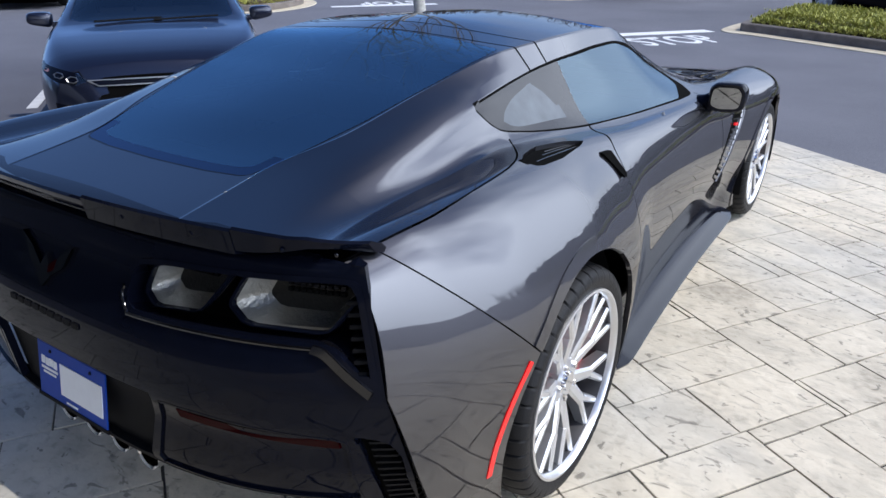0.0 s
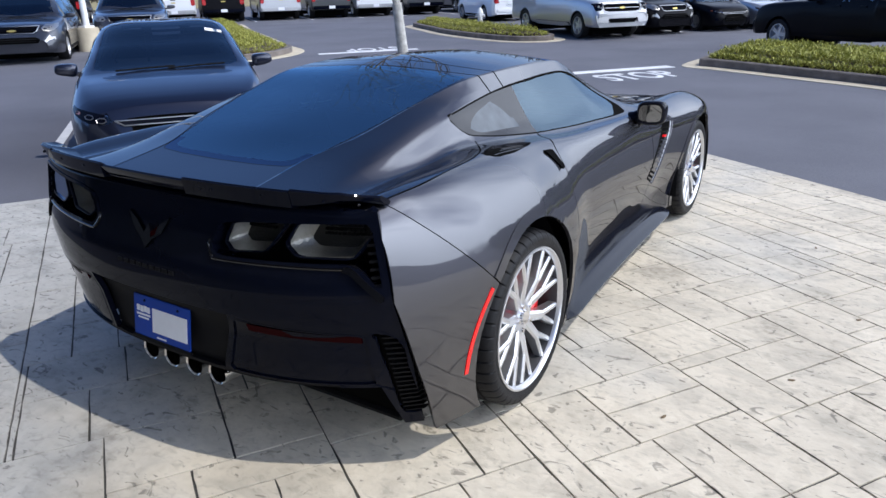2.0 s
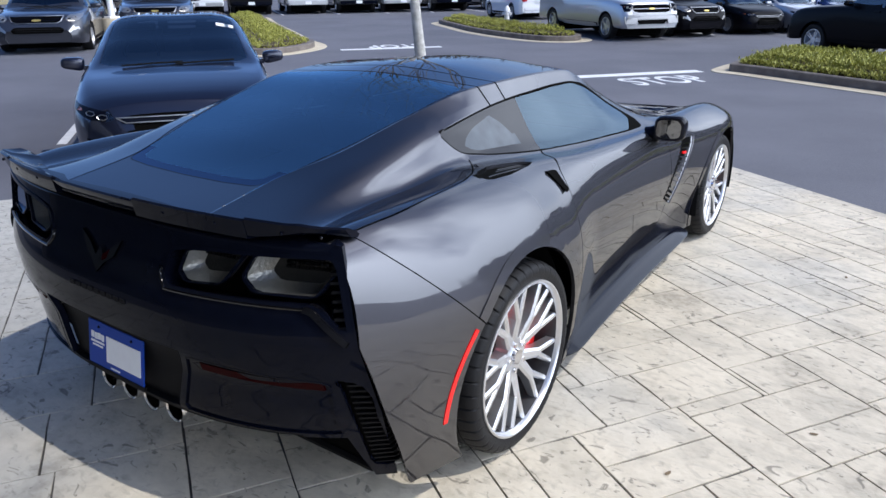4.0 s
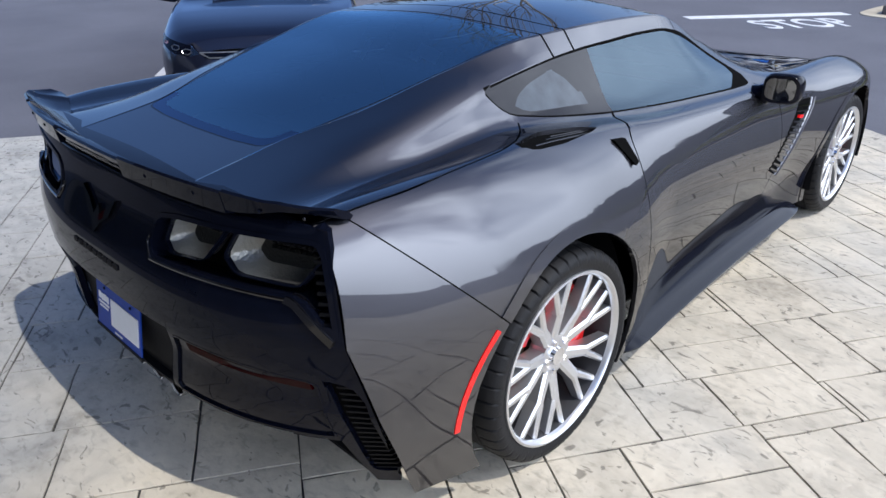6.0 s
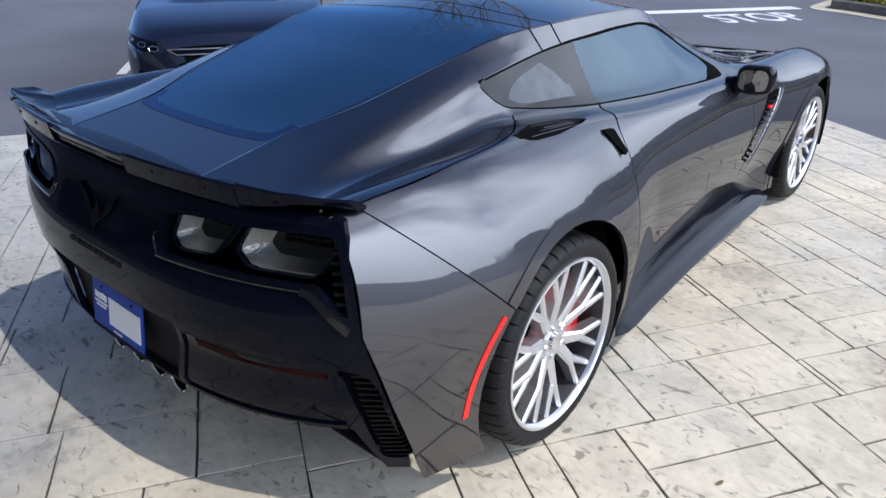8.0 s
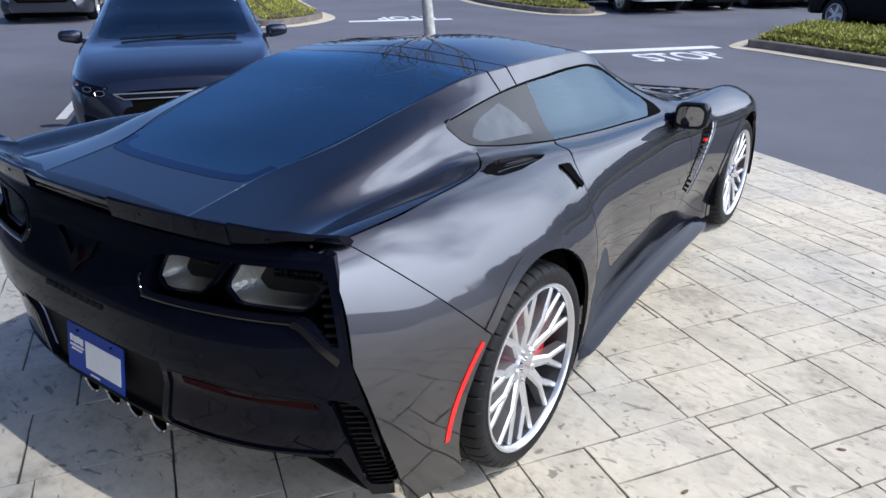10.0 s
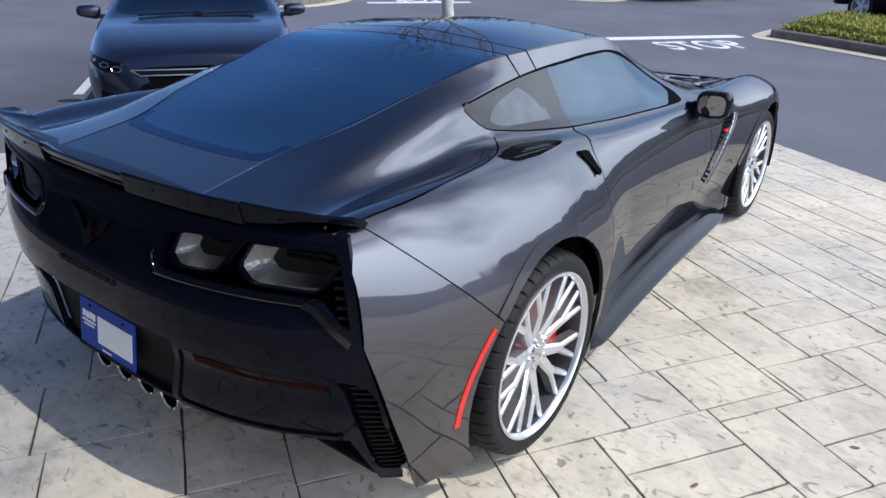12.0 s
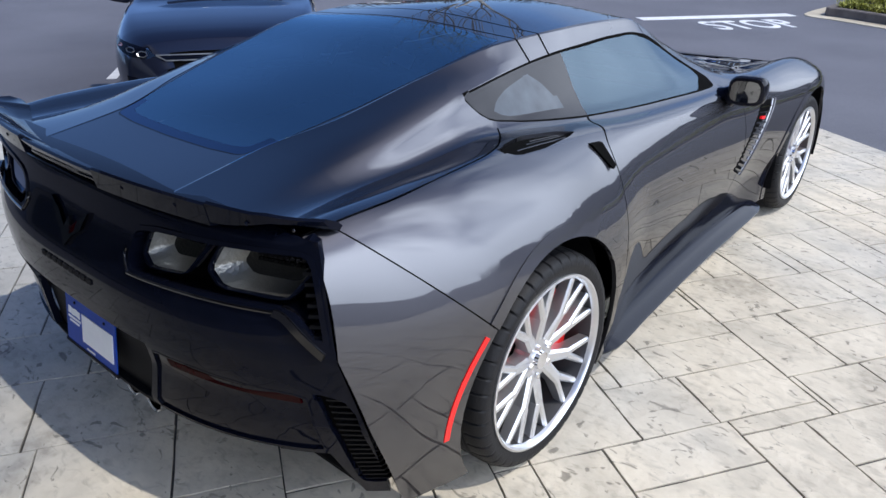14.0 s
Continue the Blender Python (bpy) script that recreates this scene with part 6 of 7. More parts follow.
            o = [(yh - 0.09, zh - 0.015), (yh + 0.09, zh - 0.015), (yh + 0.09, zh + 0.015), (yh - 0.09, zh + 0.015)]
            part("door_handle", mesh("door_handle", *decal(tree, o, "side", 3.1, 0.025, 0.01, s < 0)), P, v)
        for yd in ([-0.98, -0.06, 1.10] if kind == "sedan" else ([-1.28, -0.41, 1.02] if kind != "pickup" else [-0.90, -0.11, 0.98])):
            o = [(yd - 0.004, zf + 0.16), (yd + 0.004, zf + 0.16), (yd + 0.004, zr - 0.02), (yd - 0.004, zr - 0.02)]
            part("door_gap", mesh("door_gap", *decal(tree, o, "side", 3.1, 0.0015, 0.01, s < 0)), VOID, v)
        o = [(S["axles"][0] + R + 0.10, zf + 0.02), (S["axles"][1] - R - 0.10, zf + 0.02), (S["axles"][1] - R - 0.10, zf + 0.11), (S["axles"][0] + R + 0.10, zf + 0.11)]
        part("sill_trim", mesh("sill_trim", *decal(tree, o, "side", 3.1, 0.004, 0.01, s < 0)), BLACK_MATT, v)
    if front:
        g = made["front", "grille"]
        zs = [p[1] for p in F["grille"]]
        w = max(p[0] for p in F["grille"])
        rows = [min(zs) + (max(zs) - min(zs)) * (i + 0.5) / F["bars"] for i in range(F["bars"])]
        for z in rows:
            o = [(-w * 0.92 + 2 * w * 0.92 * i / 8, z - 0.007) for i in range(9)] + [(w * 0.92 - 2 * w * 0.92 * i / 8, z + 0.007) for i in range(9)]
            part("grille_bar", mesh("grille_bar", *decal(tree, o, "front", 3.6, 0.014)), TRIM if kind == "pickup" and z == rows[1] else BLACK_GLOSS, g)
        rim = F["grille"]
        edge = []
        for i in range(len(rim)):
            a, b = rim[i], rim[(i + 1) % len(rim)]
            edge += [(a[0] + (b[0] - a[0]) * t / 6, a[1] + (b[1] - a[1]) * t / 6) for t in range(6)]
        pts = decal(tree, edge, "front", 3.6, 0.010)[0][:len(edge)]
        part("grille_frame", mesh("grille_frame", *tube(list(pts) + [pts[0]], 0.007 if kind == "sedan" else 0.011, 6)), TRIM, g, "chrome grille surround")
        zm, bw, bh = sum(zs) / len(zs), (0.06 if kind == "sedan" else 0.09), (0.012 if kind == "sedan" else 0.026)
        if kind != "sedan":
            part("badge", mesh("badge", *decal(tree, [(-bw, zm - bh * 0.5), (-bw * 0.4, zm - bh), (bw * 0.4, zm - bh), (bw, zm - bh * 0.5), (bw, zm + bh * 0.5), (bw * 0.4, zm + bh), (-bw * 0.4, zm + bh), (-bw, zm + bh * 0.5)], "front", 3.6, 0.03)), CHROME if kind == "sedan" else BADGE_GOLD, g, "plain badge")
        zs = [p[1] for p in F["low"]]
        for i in range(2):
            z = min(zs) + (max(zs) - min(zs)) * (i + 1) / 3
            o = [(-0.44 + 0.88 * j / 8, z - 0.008) for j in range(9)] + [(0.44 - 0.88 * j / 8, z + 0.008) for j in range(9)]
            part("lower_bar", mesh("lower_bar", *decal(tree, o, "front", 3.6, 0.012)), BLACK_MATT, v)
        for s in (1, -1):
            back = made[("front", "lamp"), "r" if s > 0 else "l"]
            cx, cz = np.mean([p[0] for p in F["lamp"]]), np.mean([p[1] for p in F["lamp"]])
            for dx, r, mt in ((-0.075, 0.034, STEEL), (0.025, 0.030, STEEL), (0.125, 0.020, AMBER)):
                o = [(cx + dx + r * 1.3 * math.cos(2 * math.pi * i / 6 + 0.3), cz + 0.72 * r * math.sin(2 * math.pi * i / 6 + 0.3) + dx * 0.3) for i in range(6)]
                part("reflector", mesh("reflector", *decal(tree, o, "front", 3.6, 0.008, 0.0, s < 0)), mt if mt is AMBER else BLACK_GLOSS, back)
                if mt is not AMBER:
                    loop = [p for p in decal(tree, o, "front", 3.6, 0.012, 0.0, s < 0)[0][:6]]
                    part("lamp_ring", mesh("lamp_ring", *tube(loop + loop[:1], 0.0045, 6)), TRIM, back)
            part("lamp_cover", mesh("lamp_cover", *front_sheet(decal(tree, F["lamp"], "front", 3.6, 0.018, -0.012, s < 0))), HEAD_GLASS, back).visible_shadow = False
            ln = [p for p in F["lamp"][:3]] + [(p[0], p[1] - 0.014) for p in F["lamp"][:3]][::-1]
            part("lamp_strip", mesh("lamp_strip", *decal(tree, ln, "front", 3.6, 0.012, 0.0, s < 0)), CHROME, back, "chrome lamp strip")
        for s in (1, -1):
            y0 = S["knots"][7] - 0.02
            z0 = S["lines"][0][1][7]
            part("wiper", mesh("wiper", *tube([(s * 0.25 + 0.25, y0 + 0.02, z0 + 0.012), (s * 0.25 - 0.05, y0 - 0.01, z0 + 0.022), (s * 0.25 - 0.32, y0 - 0.03, z0 + 0.028)], 0.009, 6)), BLACK_MATT, v)
        if kind == "pickup":
            part("front_bumper", mesh("front_bumper", *decal(tree, [(-0.92, 0.72), (-0.5, 0.76), (0.5, 0.76), (0.92, 0.72), (0.9, 0.52), (0.55, 0.50), (0.5, 0.64), (-0.5, 0.64), (-0.55, 0.50), (-0.9, 0.52)], "front", 3.6, 0.05)), BLACK_GLOSS if black_bumper else TRIM, v)
    if rear:
        zt = {"sedan": 0.86, "suv": 1.0, "pickup": 1.02, "hatchback": 1.0}[kind]
        y0 = k[0]
        if kind == "pickup":
            part("rear_bumper", box_at(0, y0 - 0.07, 0.56, 1.86, 0.16, 0.17, 0.03), BLACK_GLOSS if black_bumper else TRIM, v)
            gate = part("tailgate", box_at(0, y0 - 0.008, 0.99, 1.50, 0.03, 0.56, 0.012), P, v)
            part("gate_handle", box_at(0, y0 - 0.026, 1.16, 0.24, 0.02, 0.07, 0.008), BLACK_MATT, gate)
            part("gate_badge", box_at(0, y0 - 0.026, 1.01, 0.20, 0.02, 0.055, 0.008), BADGE_GOLD, gate)
            part("licence_plate", box_at(0, y0 - 0.155, 0.57, 0.30, 0.01, 0.14, 0.003), WHITE, v)
            part("rear_window", box_at(0, -0.975, 1.56, 1.16, 0.03, 0.36, 0.01), BLACK_GLOSS, v)
        else:
            part("licence_plate", box_at(0, y0 - 0.035, zt - 0.12, 0.30, 0.01, 0.14, 0.003), WHITE, v)
            part("rear_bumper", box_at(0, y0 + 0.03, zf + 0.28, 1.46, 0.14, 0.24, 0.05), P, v)
            if kind != "sedan":
                o = [(-0.58, 1.42), (0.58, 1.42), (0.66, 1.16), (-0.66, 1.16)]
                part("rear_window", mesh("rear_window", *decal(tree, o, "rear", 3.5, 0.006, 0.02)), BLACK_GLOSS, v)
    v.matrix_world = m @ Matrix.Diagonal((*size, 1))
    return v


def parked(x, y, heading, z=None):
    """The pose of a vehicle whose middle stands at x, y and whose nose points along heading (degrees from x)."""
    return pose(x, y, GROUND_Z if z is None else z, 0, 0, heading - 90)


LOT = radians(-37.5)
LU, LV = Vector((math.cos(LOT), math.sin(LOT))), Vector((-math.sin(LOT), math.cos(LOT)))
HEAD = math.degrees(LOT)


def nose_at(x, y, half, heading):
    return x - half * math.cos(radians(heading)), y - half * math.sin(radians(heading))


vehicle("sedan", "navy", parked(*nose_at(-3.16, 1.69, 2.25, HEAD), HEAD), "dark navy sedan parked nose out beside the coupe", "car", (0.93, 0.94, 0.88), rear=False)
vehicle("suv", "charcoal", parked(*nose_at(-15.4, 6.8, 2.55, HEAD), HEAD), "dark grey family suv parked nose out", "suv", (1.05, 1.03, 0.86), "suvs in the row", rear=False)
vehicle("suv", "charcoal", parked(*nose_at(-16.95, 10.95, 2.55, HEAD), HEAD), "dark grey suv with roof rails behind the sedan", "suv", (1.10, 1.0, 0.88), "suvs in the row", rear=False)
ROW = [(-30.8, 17.0, "black", True), (-26.9, 20.2, "white", False), (-25.5, 21.9, "black", True), (-23.7, 23.8, "silver", False), (-22.1, 25.6, "graphite", True), (-20.8, 27.4, "white", False), (-19.0, 29.2, "graphite", True)]
for x, y, c, dk in ROW:
    h = HEAD + 180
    px, py = x + 2.6 * math.cos(radians(h)), y + 2.6 * math.sin(radians(h))
    vehicle("pickup", c, parked(px, py, h), {"black": "black", "white": "white", "silver": "silver", "graphite": "dark grey"}[c] + " pickup truck parked nose in, tailgate towards the lane", "pickup truck", (0.97, 0.92, 0.92), "pickups in the far row", front=False, black_bumper=dk)
vehicle("suv", "charcoal", parked(-19.4, 33.4, HEAD + 180), "dark large suv parked nose in beside a dark pickup", "suv", (1.05, 1.05, 1.0), front=False)
vehicle("hatchback", "white", parked(-13.3, 25.6, HEAD + 180), "white compact crossover seen from behind", "crossover", (0.86, 0.80, 0.82), front=False)
vehicle("pickup", "silver", parked(*nose_at(-4.65, 17.2, 2.5, HEAD), HEAD), "silver crew cab pickup with a chrome bumper", "pickup truck", (0.87, 0.88, 0.86), rear=False)
vehicle("suv", "black", parked(*nose_at(-3.74, 19.0, 2.05, HEAD), HEAD), "black compact suv parked beside a silver pickup", "suv", (0.82, 0.82, 0.81), rear=False)
vehicle("sedan", "black", parked(*nose_at(-2.47, 20.68, 2.02, HEAD), HEAD), "black sedan parked nose out in the row", "car", (0.82, 0.82, 0.82), group="sedans in the row", rear=False)
vehicle("sedan", "silver", parked(*nose_at(-1.37, 21.89, 2.02, HEAD), HEAD), "silver sedan parked nose out in the row", "car", (0.82, 0.82, 0.82), group="sedans in the row", rear=False)
vehicle("sedan", "blue", parked(*nose_at(-0.25, 23.3, 2.02, HEAD), HEAD), "blue sedan parked nose out in the row", "car", (0.82, 0.82, 0.82), group="sedans in the row", rear=False)
vehicle("sedan", "black", parked(*nose_at(0.85, 24.7, 2.02, HEAD), HEAD), "black sedan parked nose out in the row", "car", (0.82, 0.82, 0.82), group="sedans in the row", rear=False)
vehicle("pickup", "black", parked(1.22, 14.95, HEAD + 180), "black crew cab pickup beyond the planted island", "pickup truck", (0.82, 0.82, 0.82), black_bumper=True)
for i, (c, kd) in enumerate([("black", "suv"), ("charcoal", "suv"), ("black", "suv"), ("graphite", "suv"), ("charcoal", "suv")]):
    s = i * 2.75
    vehicle(kd, c, parked(-12.2 + LV.x * s, 28.4 + LV.y * s, HEAD + 180), "dark suv parked nose in behind the front row", "suv", (0.97, 0.95, 0.97), "suvs behind the front row", front=False)
for i, (c, kd) in enumerate([("white", "pickup"), ("white", "pickup"), ("orange", "suv"), ("white", "pickup"), ("silver", "suv"), ("white", "pickup")]):
    s = i * 3.1
    vehicle(kd, c, parked(-13.5 + LV.x * s, 42.0 + LV.y * s, HEAD), {"white": "white pickup truck", "orange": "orange suv", "silver": "silver suv"}[c] + " parked beyond the other cars", "pickup truck" if kd == "pickup" else "suv", (0.97, 0.95, 1.0), "vehicles in the farthest row", rear=False)

# ---- islands, road marks, pole, hydrant, tree, distance ----
LEAF = textured("ground cover leaves", [(0.26, (0.09, 0.11, 0.018)), (0.45, (0.27, 0.28, 0.04)), (0.68, (0.46, 0.43, 0.10))], 40, 0.6, 0.0, 20, fine=7)
SOIL = textured("mulch", [(0.3, (0.035, 0.024, 0.016)), (0.7, (0.10, 0.07, 0.045))], 20, 0.95, 0.6, 40)
BARK = textured("pale bark", [(0.3, (0.22, 0.21, 0.19)), (0.5, (0.42, 0.41, 0.38)), (0.72, (0.58, 0.57, 0.54))], 14, 0.85, 0.5, 60)
TWIG = textured("twigs", [(0.3, (0.14, 0.12, 0.10)), (0.7, (0.30, 0.27, 0.23))], 30, 0.85, 0.2, 60)
FIELD = textured("winter grass", [(0.3, (0.20, 0.17, 0.085)), (0.5, (0.30, 0.25, 0.13)), (0.72, (0.24, 0.26, 0.10))], 0.12, 0.95, 0.4, 3, fine=2.0)
POLE_WHITE = textured("white pole paint", [(0.3, (0.62, 0.63, 0.65)), (0.7, (0.80, 0.80, 0.80))], 4, 0.5, 0.05, 60)
WALL = textured("building wall", [(0.3, (0.24, 0.21, 0.18)), (0.7, (0.38, 0.34, 0.30))], 1.5, 0.85, 0.2, 20)
DARK_GLASS = material("dark facade glass", (0.02, 0.025, 0.03), 0.08, 0.0, 0.3, vary=0.2, vary_scale=0.6)


def inset(outline, d):
    """The outline moved inwards by d; the outline runs counter-clockwise."""
    P = [Vector(p) for p in outline]
    out = []
    for i in range(len(P)):
        a, b = (P[i] - P[i - 1]).normalized(), (P[(i + 1) % len(P)] - P[i]).normalized()
        n = Vector((-(a + b).y, (a + b).x)).normalized()
        out.append(tuple(P[i] + n * d))
    return out


def ccw(o):
    s = sum(o[i - 1][0] * o[i][1] - o[i][0] * o[i - 1][1] for i in range(len(o)))
    return o if s > 0 else o[::-1]


def ring(o0, o1, z0, z1, bevel=0.015):
    """A raised rim between two outlines."""
    n = len(o0)
    vs = [(x, y, z0) for x, y in o0] + [(x, y, z1 - bevel) for x, y in o0] + [(x, y, z1) for x, y in inset(o0, bevel)] + [(x, y, z1) for x, y in o1] + [(x, y, z0) for x, y in o1]
    fs = [(k * n + i, k * n + (i + 1) % n, (k + 1) * n + (i + 1) % n, (k + 1) * n + i) for k in range(4) for i in range(n)]
    return vs, fs


def inside(o, x, y):
    hit = False
    for (ax, ay), (bx, by) in zip(o, o[1:] + o[:1]):
        if (ay > y) != (by > y) and x < (bx - ax) * (y - ay) / (by - ay) + ax:
            hit = not hit
    return hit


def island(corners, label, seed, density, height, near=True):
    o = ccw(rounded(corners, 5))
    gz = GROUND_Z
    isl = part("planted_island", mesh("planted_island", *ring(inset(o, 0.30), inset(o, 0.46), gz - 0.05, gz + 0.14), 30), KERB_DARK)
    tagged(isl, label, "island")
    part("gutter", mesh("gutter", *ring(o, inset(o, 0.31), gz - 0.05, gz + 0.012, 0.004), 30), KERB, isl, "pale concrete gutter strip")
    bed = inset(o, 0.45)
    part("soil", mesh("soil", *prism(bed, gz - 0.05, gz + 0.10)), SOIL, isl)
    rng = random.Random(seed)
    xs, ys = [p[0] for p in bed], [p[1] for p in bed]
    area = (max(xs) - min(xs)) * (max(ys) - min(ys))
    vs, fs = [], []
    core = inset(o, 0.75)
    for _ in range(int(area * density)):
        x, y = rng.uniform(min(xs), max(xs)), rng.uniform(min(ys), max(ys))
        if not inside(bed, x, y):
            continue
        edge = inside(core, x, y)
        lump = 0.5 + 0.5 * noise.noise(Vector((x * 1.3, y * 1.3, seed)))
        top = gz + 0.12 + height * (0.55 if not edge else 0.75 + 0.4 * lump) * rng.uniform(0.75, 1.1)
        base = Vector((x, y, top - rng.uniform(0.06, 0.14)))
        for _ in range(4):
            a, tilt_ = rng.uniform(0, 6.283), rng.uniform(0.2, 1.25)
            ln, wd = rng.uniform(0.045, 0.085), rng.uniform(0.006, 0.011)
            d = Vector((math.cos(a) * math.sin(tilt_), math.sin(a) * math.sin(tilt_), math.cos(tilt_)))
            sd = Vector((-math.sin(a), math.cos(a), 0)) * wd
            k = len(vs)
            vs += [tuple(base), tuple(base + d * ln * 0.55 + sd), tuple(base + d * ln), tuple(base + d * ln * 0.55 - sd)]
            fs.append((k, k + 1, k + 2, k + 3))
    me = bpy.data.meshes.new("ground_cover")
    me.from_pydata(vs, [], fs)
    tagged(part("ground_cover", me, LEAF, isl, "low yellow-green ground cover"), kind="stuff")
    mound = inset(o, 0.62)
    part("cover_base", mesh("cover_base", *prism(mound, gz + 0.05, gz + 0.12 + height * 0.25)), SOIL, isl)
    return isl


island([(-1.55, 12.0), (-1.42, 11.45), (-0.9, 11.2), (0.47, 10.42), (1.8, 9.65), (4.0, 8.1), (7.0, 6.0), (8.6, 7.2), (7.5, 9.6), (4.2, 11.9), (1.0, 14.0), (-0.8, 14.6), (-1.4, 13.4)], "kerbed island with low yellow-green ground cover beside the lane", 3, 1000, 0.26)
island([(-14.2, 20.6), (-12.4, 18.9), (-10.6, 17.3), (-8.6, 16.0), (-7.2, 15.4), (-6.3, 15.6), (-5.95, 16.3), (-6.4, 17.2), (-8.2, 18.6), (-11.0, 20.7), (-13.3, 22.2), (-14.3, 21.8)], "kerbed island with ground cover and a hydrant", 7, 420, 0.26)
island([(-10.35, 9.3), (-10.3, 10.2), (-10.65, 11.2), (-11.3, 11.95), (-12.6, 12.8), (-15.7, 15.1), (-19.4, 17.8), (-23.2, 20.7), (-24.4, 20.0), (-23.9, 18.7), (-19.0, 14.8), (-14.6, 11.4), (-12.0, 9.5), (-11.0, 8.9)], "kerbed island with ground cover behind the sedan", 11, 260, 0.24)


def stripe(name, a, b, width, label):
    A, B = Vector(a), Vector(b)
    d = (B - A).normalized()
    n = Vector((-d.y, d.x)) * width / 2
    o = [tuple(A - n), tuple(B - n), tuple(B + n), tuple(A + n)]
    return tagged(part(name, mesh(name, *prism(o, GROUND_Z - 0.02, GROUND_Z + 0.004)), LINE), label, "road marking", kind="structure")


def lot(u, v):
    return LU.x * u + LV.x * v, LU.y * u + LV.y * v


def road_word(word, origin, xdir, ydir, width, height, label):
    cv = bpy.data.curves.new("road_word", "FONT")
    cv.body = word
    cv.size = 1.0
    cv.extrude = 0.004
    cv.offset = 0.012
    tmp = bpy.data.objects.new("tmp", cv)
    scene.collection.objects.link(tmp)
    me = bpy.data.meshes.new_from_object(tmp.evaluated_get(bpy.context.evaluated_depsgraph_get()))
    bpy.data.objects.remove(tmp)
    xs, ys = [v.co.x for v in me.vertices], [v.co.y for v in me.vertices]
    for v in me.vertices:
        a, b = (v.co.x - min(xs)) / (max(xs) - min(xs)) * width, (v.co.y - min(ys)) / (max(ys) - min(ys)) * height
        v.co = Vector((origin[0] + xdir.x * a + ydir.x * b, origin[1] + xdir.y * a + ydir.y * b, GROUND_Z + 0.002 + max(v.co.z, -0.003)))
    ob = part("road_word", me, LINE)
    return tagged(ob, label, "road marking", kind="structure")


stripe("stop_line", (-3.35, 9.42), (-1.68, 11.48), 0.30, "white stop line on the asphalt")
road_word("STOP", (-1.93, 9.17), LV, -LU, 1.42, 0.80, "white painted word STOP on the asphalt")
stripe("stop_line", (-10.05, 11.15), (-8.45, 13.05), 0.28, "white stop line on the asphalt")
road_word("STOP", (-9.42, 13.42), -LV, LU, 1.42, 0.80, "white painted word STOP on the asphalt")
for v0 in (-1.86,):
    stripe("bay_line", lot(-10.9, v0), lot(-5.5, v0), 0.10, "white parking bay line")
for x, y, c, dk in ROW:
    p = Vector((x, y)) + Vector((LV.x, LV.y)) * 1.36
    stripe("bay_line", p + Vector(LU) * 0.7, p - Vector(LU) * 4.5, 0.10, "white parking bay line")
for i in range(5):
    p = Vector((-5.0, 19.5)) + Vector(LV) * (1.2 + 2.72 * i)
    stripe("bay_line", p + Vector(LU) * 0.6, p - Vector(LU) * 4.5, 0.10, "white parking bay line")

# light poles
for (x, y), h in (((-17.25, 9.8), 5.4), ((-35.5, 22.3), 9.0), ((-6.5, 31.0), 8.0)):
    pl = thing("light_pole", "white steel light pole on a concrete base", "light pole", Matrix.Translation((x, y, GROUND_Z)), "light poles")
    bm = bmesh.new()
    cyl(bm, 0.30, 0.30, 0.62, Matrix.Translation((0, 0, 0.31)), 32)
    bmesh.ops.bevel(bm, geom=[e for e in bm.edges if abs(e.verts[0].co.z - 0.62) < 1e-4 and abs(e.verts[1].co.z - 0.62) < 1e-4], offset=0.03, segments=2, affect="EDGES")
    part("base", shaded(bm), KERB, pl, "round concrete base")
    bm = bmesh.new()
    box(bm, (0.30, 0.30, 0.05), Matrix.Translation((0, 0, 0.645)), 0.01)
    part("foot_plate", bm, POLE_WHITE, pl)
    bm = bmesh.new()
    cyl(bm, 0.085, 0.06, h, Matrix.Translation((0, 0, 0.65 + h / 2)), 20)
    part("shaft", shaded(bm), POLE_WHITE, pl)
    bm = bmesh.new()
    box(bm, (0.9, 0.35, 0.12), Matrix.Translation((0.3, 0, 0.65 + h)), 0.03, 2)
    part("lamp_head", shaded(bm), POLE_WHITE, pl)

# hydrant
hy = thing("fire_hydrant", "white and silver fire hydrant in the island", "hydrant", Matrix.Translation((-10.75, 20.25, GROUND_Z + 0.1)) @ Matrix.Diagonal((0.85, 0.85, 0.92, 1)))
vs, fs = lathe([(0.0, 0.0), (0.14, 0.0), (0.14, 0.05), (0.10, 0.06), (0.10, 0.42), (0.13, 0.43), (0.13, 0.47), (0.11, 0.50), (0.09, 0.58), (0.03, 0.64), (0.0, 0.66)], 20)
part("barrel", mesh("barrel", *moved((vs, fs), Matrix.Rotation(radians(-90), 4, "Y"))), POLE_WHITE, hy)
for a in (20, 110, 200, 290):
    bm = bmesh.new()
    cyl(bm, 0.055, 0.05, 0.10, Matrix.Rotation(radians(a), 4, "Z") @ Matrix.Translation((0.13, 0, 0.36)) @ Matrix.Rotation(radians(90), 4, "Y"), 12)
    part("nozzle_cap", shaded(bm), POLE_WHITE, hy)


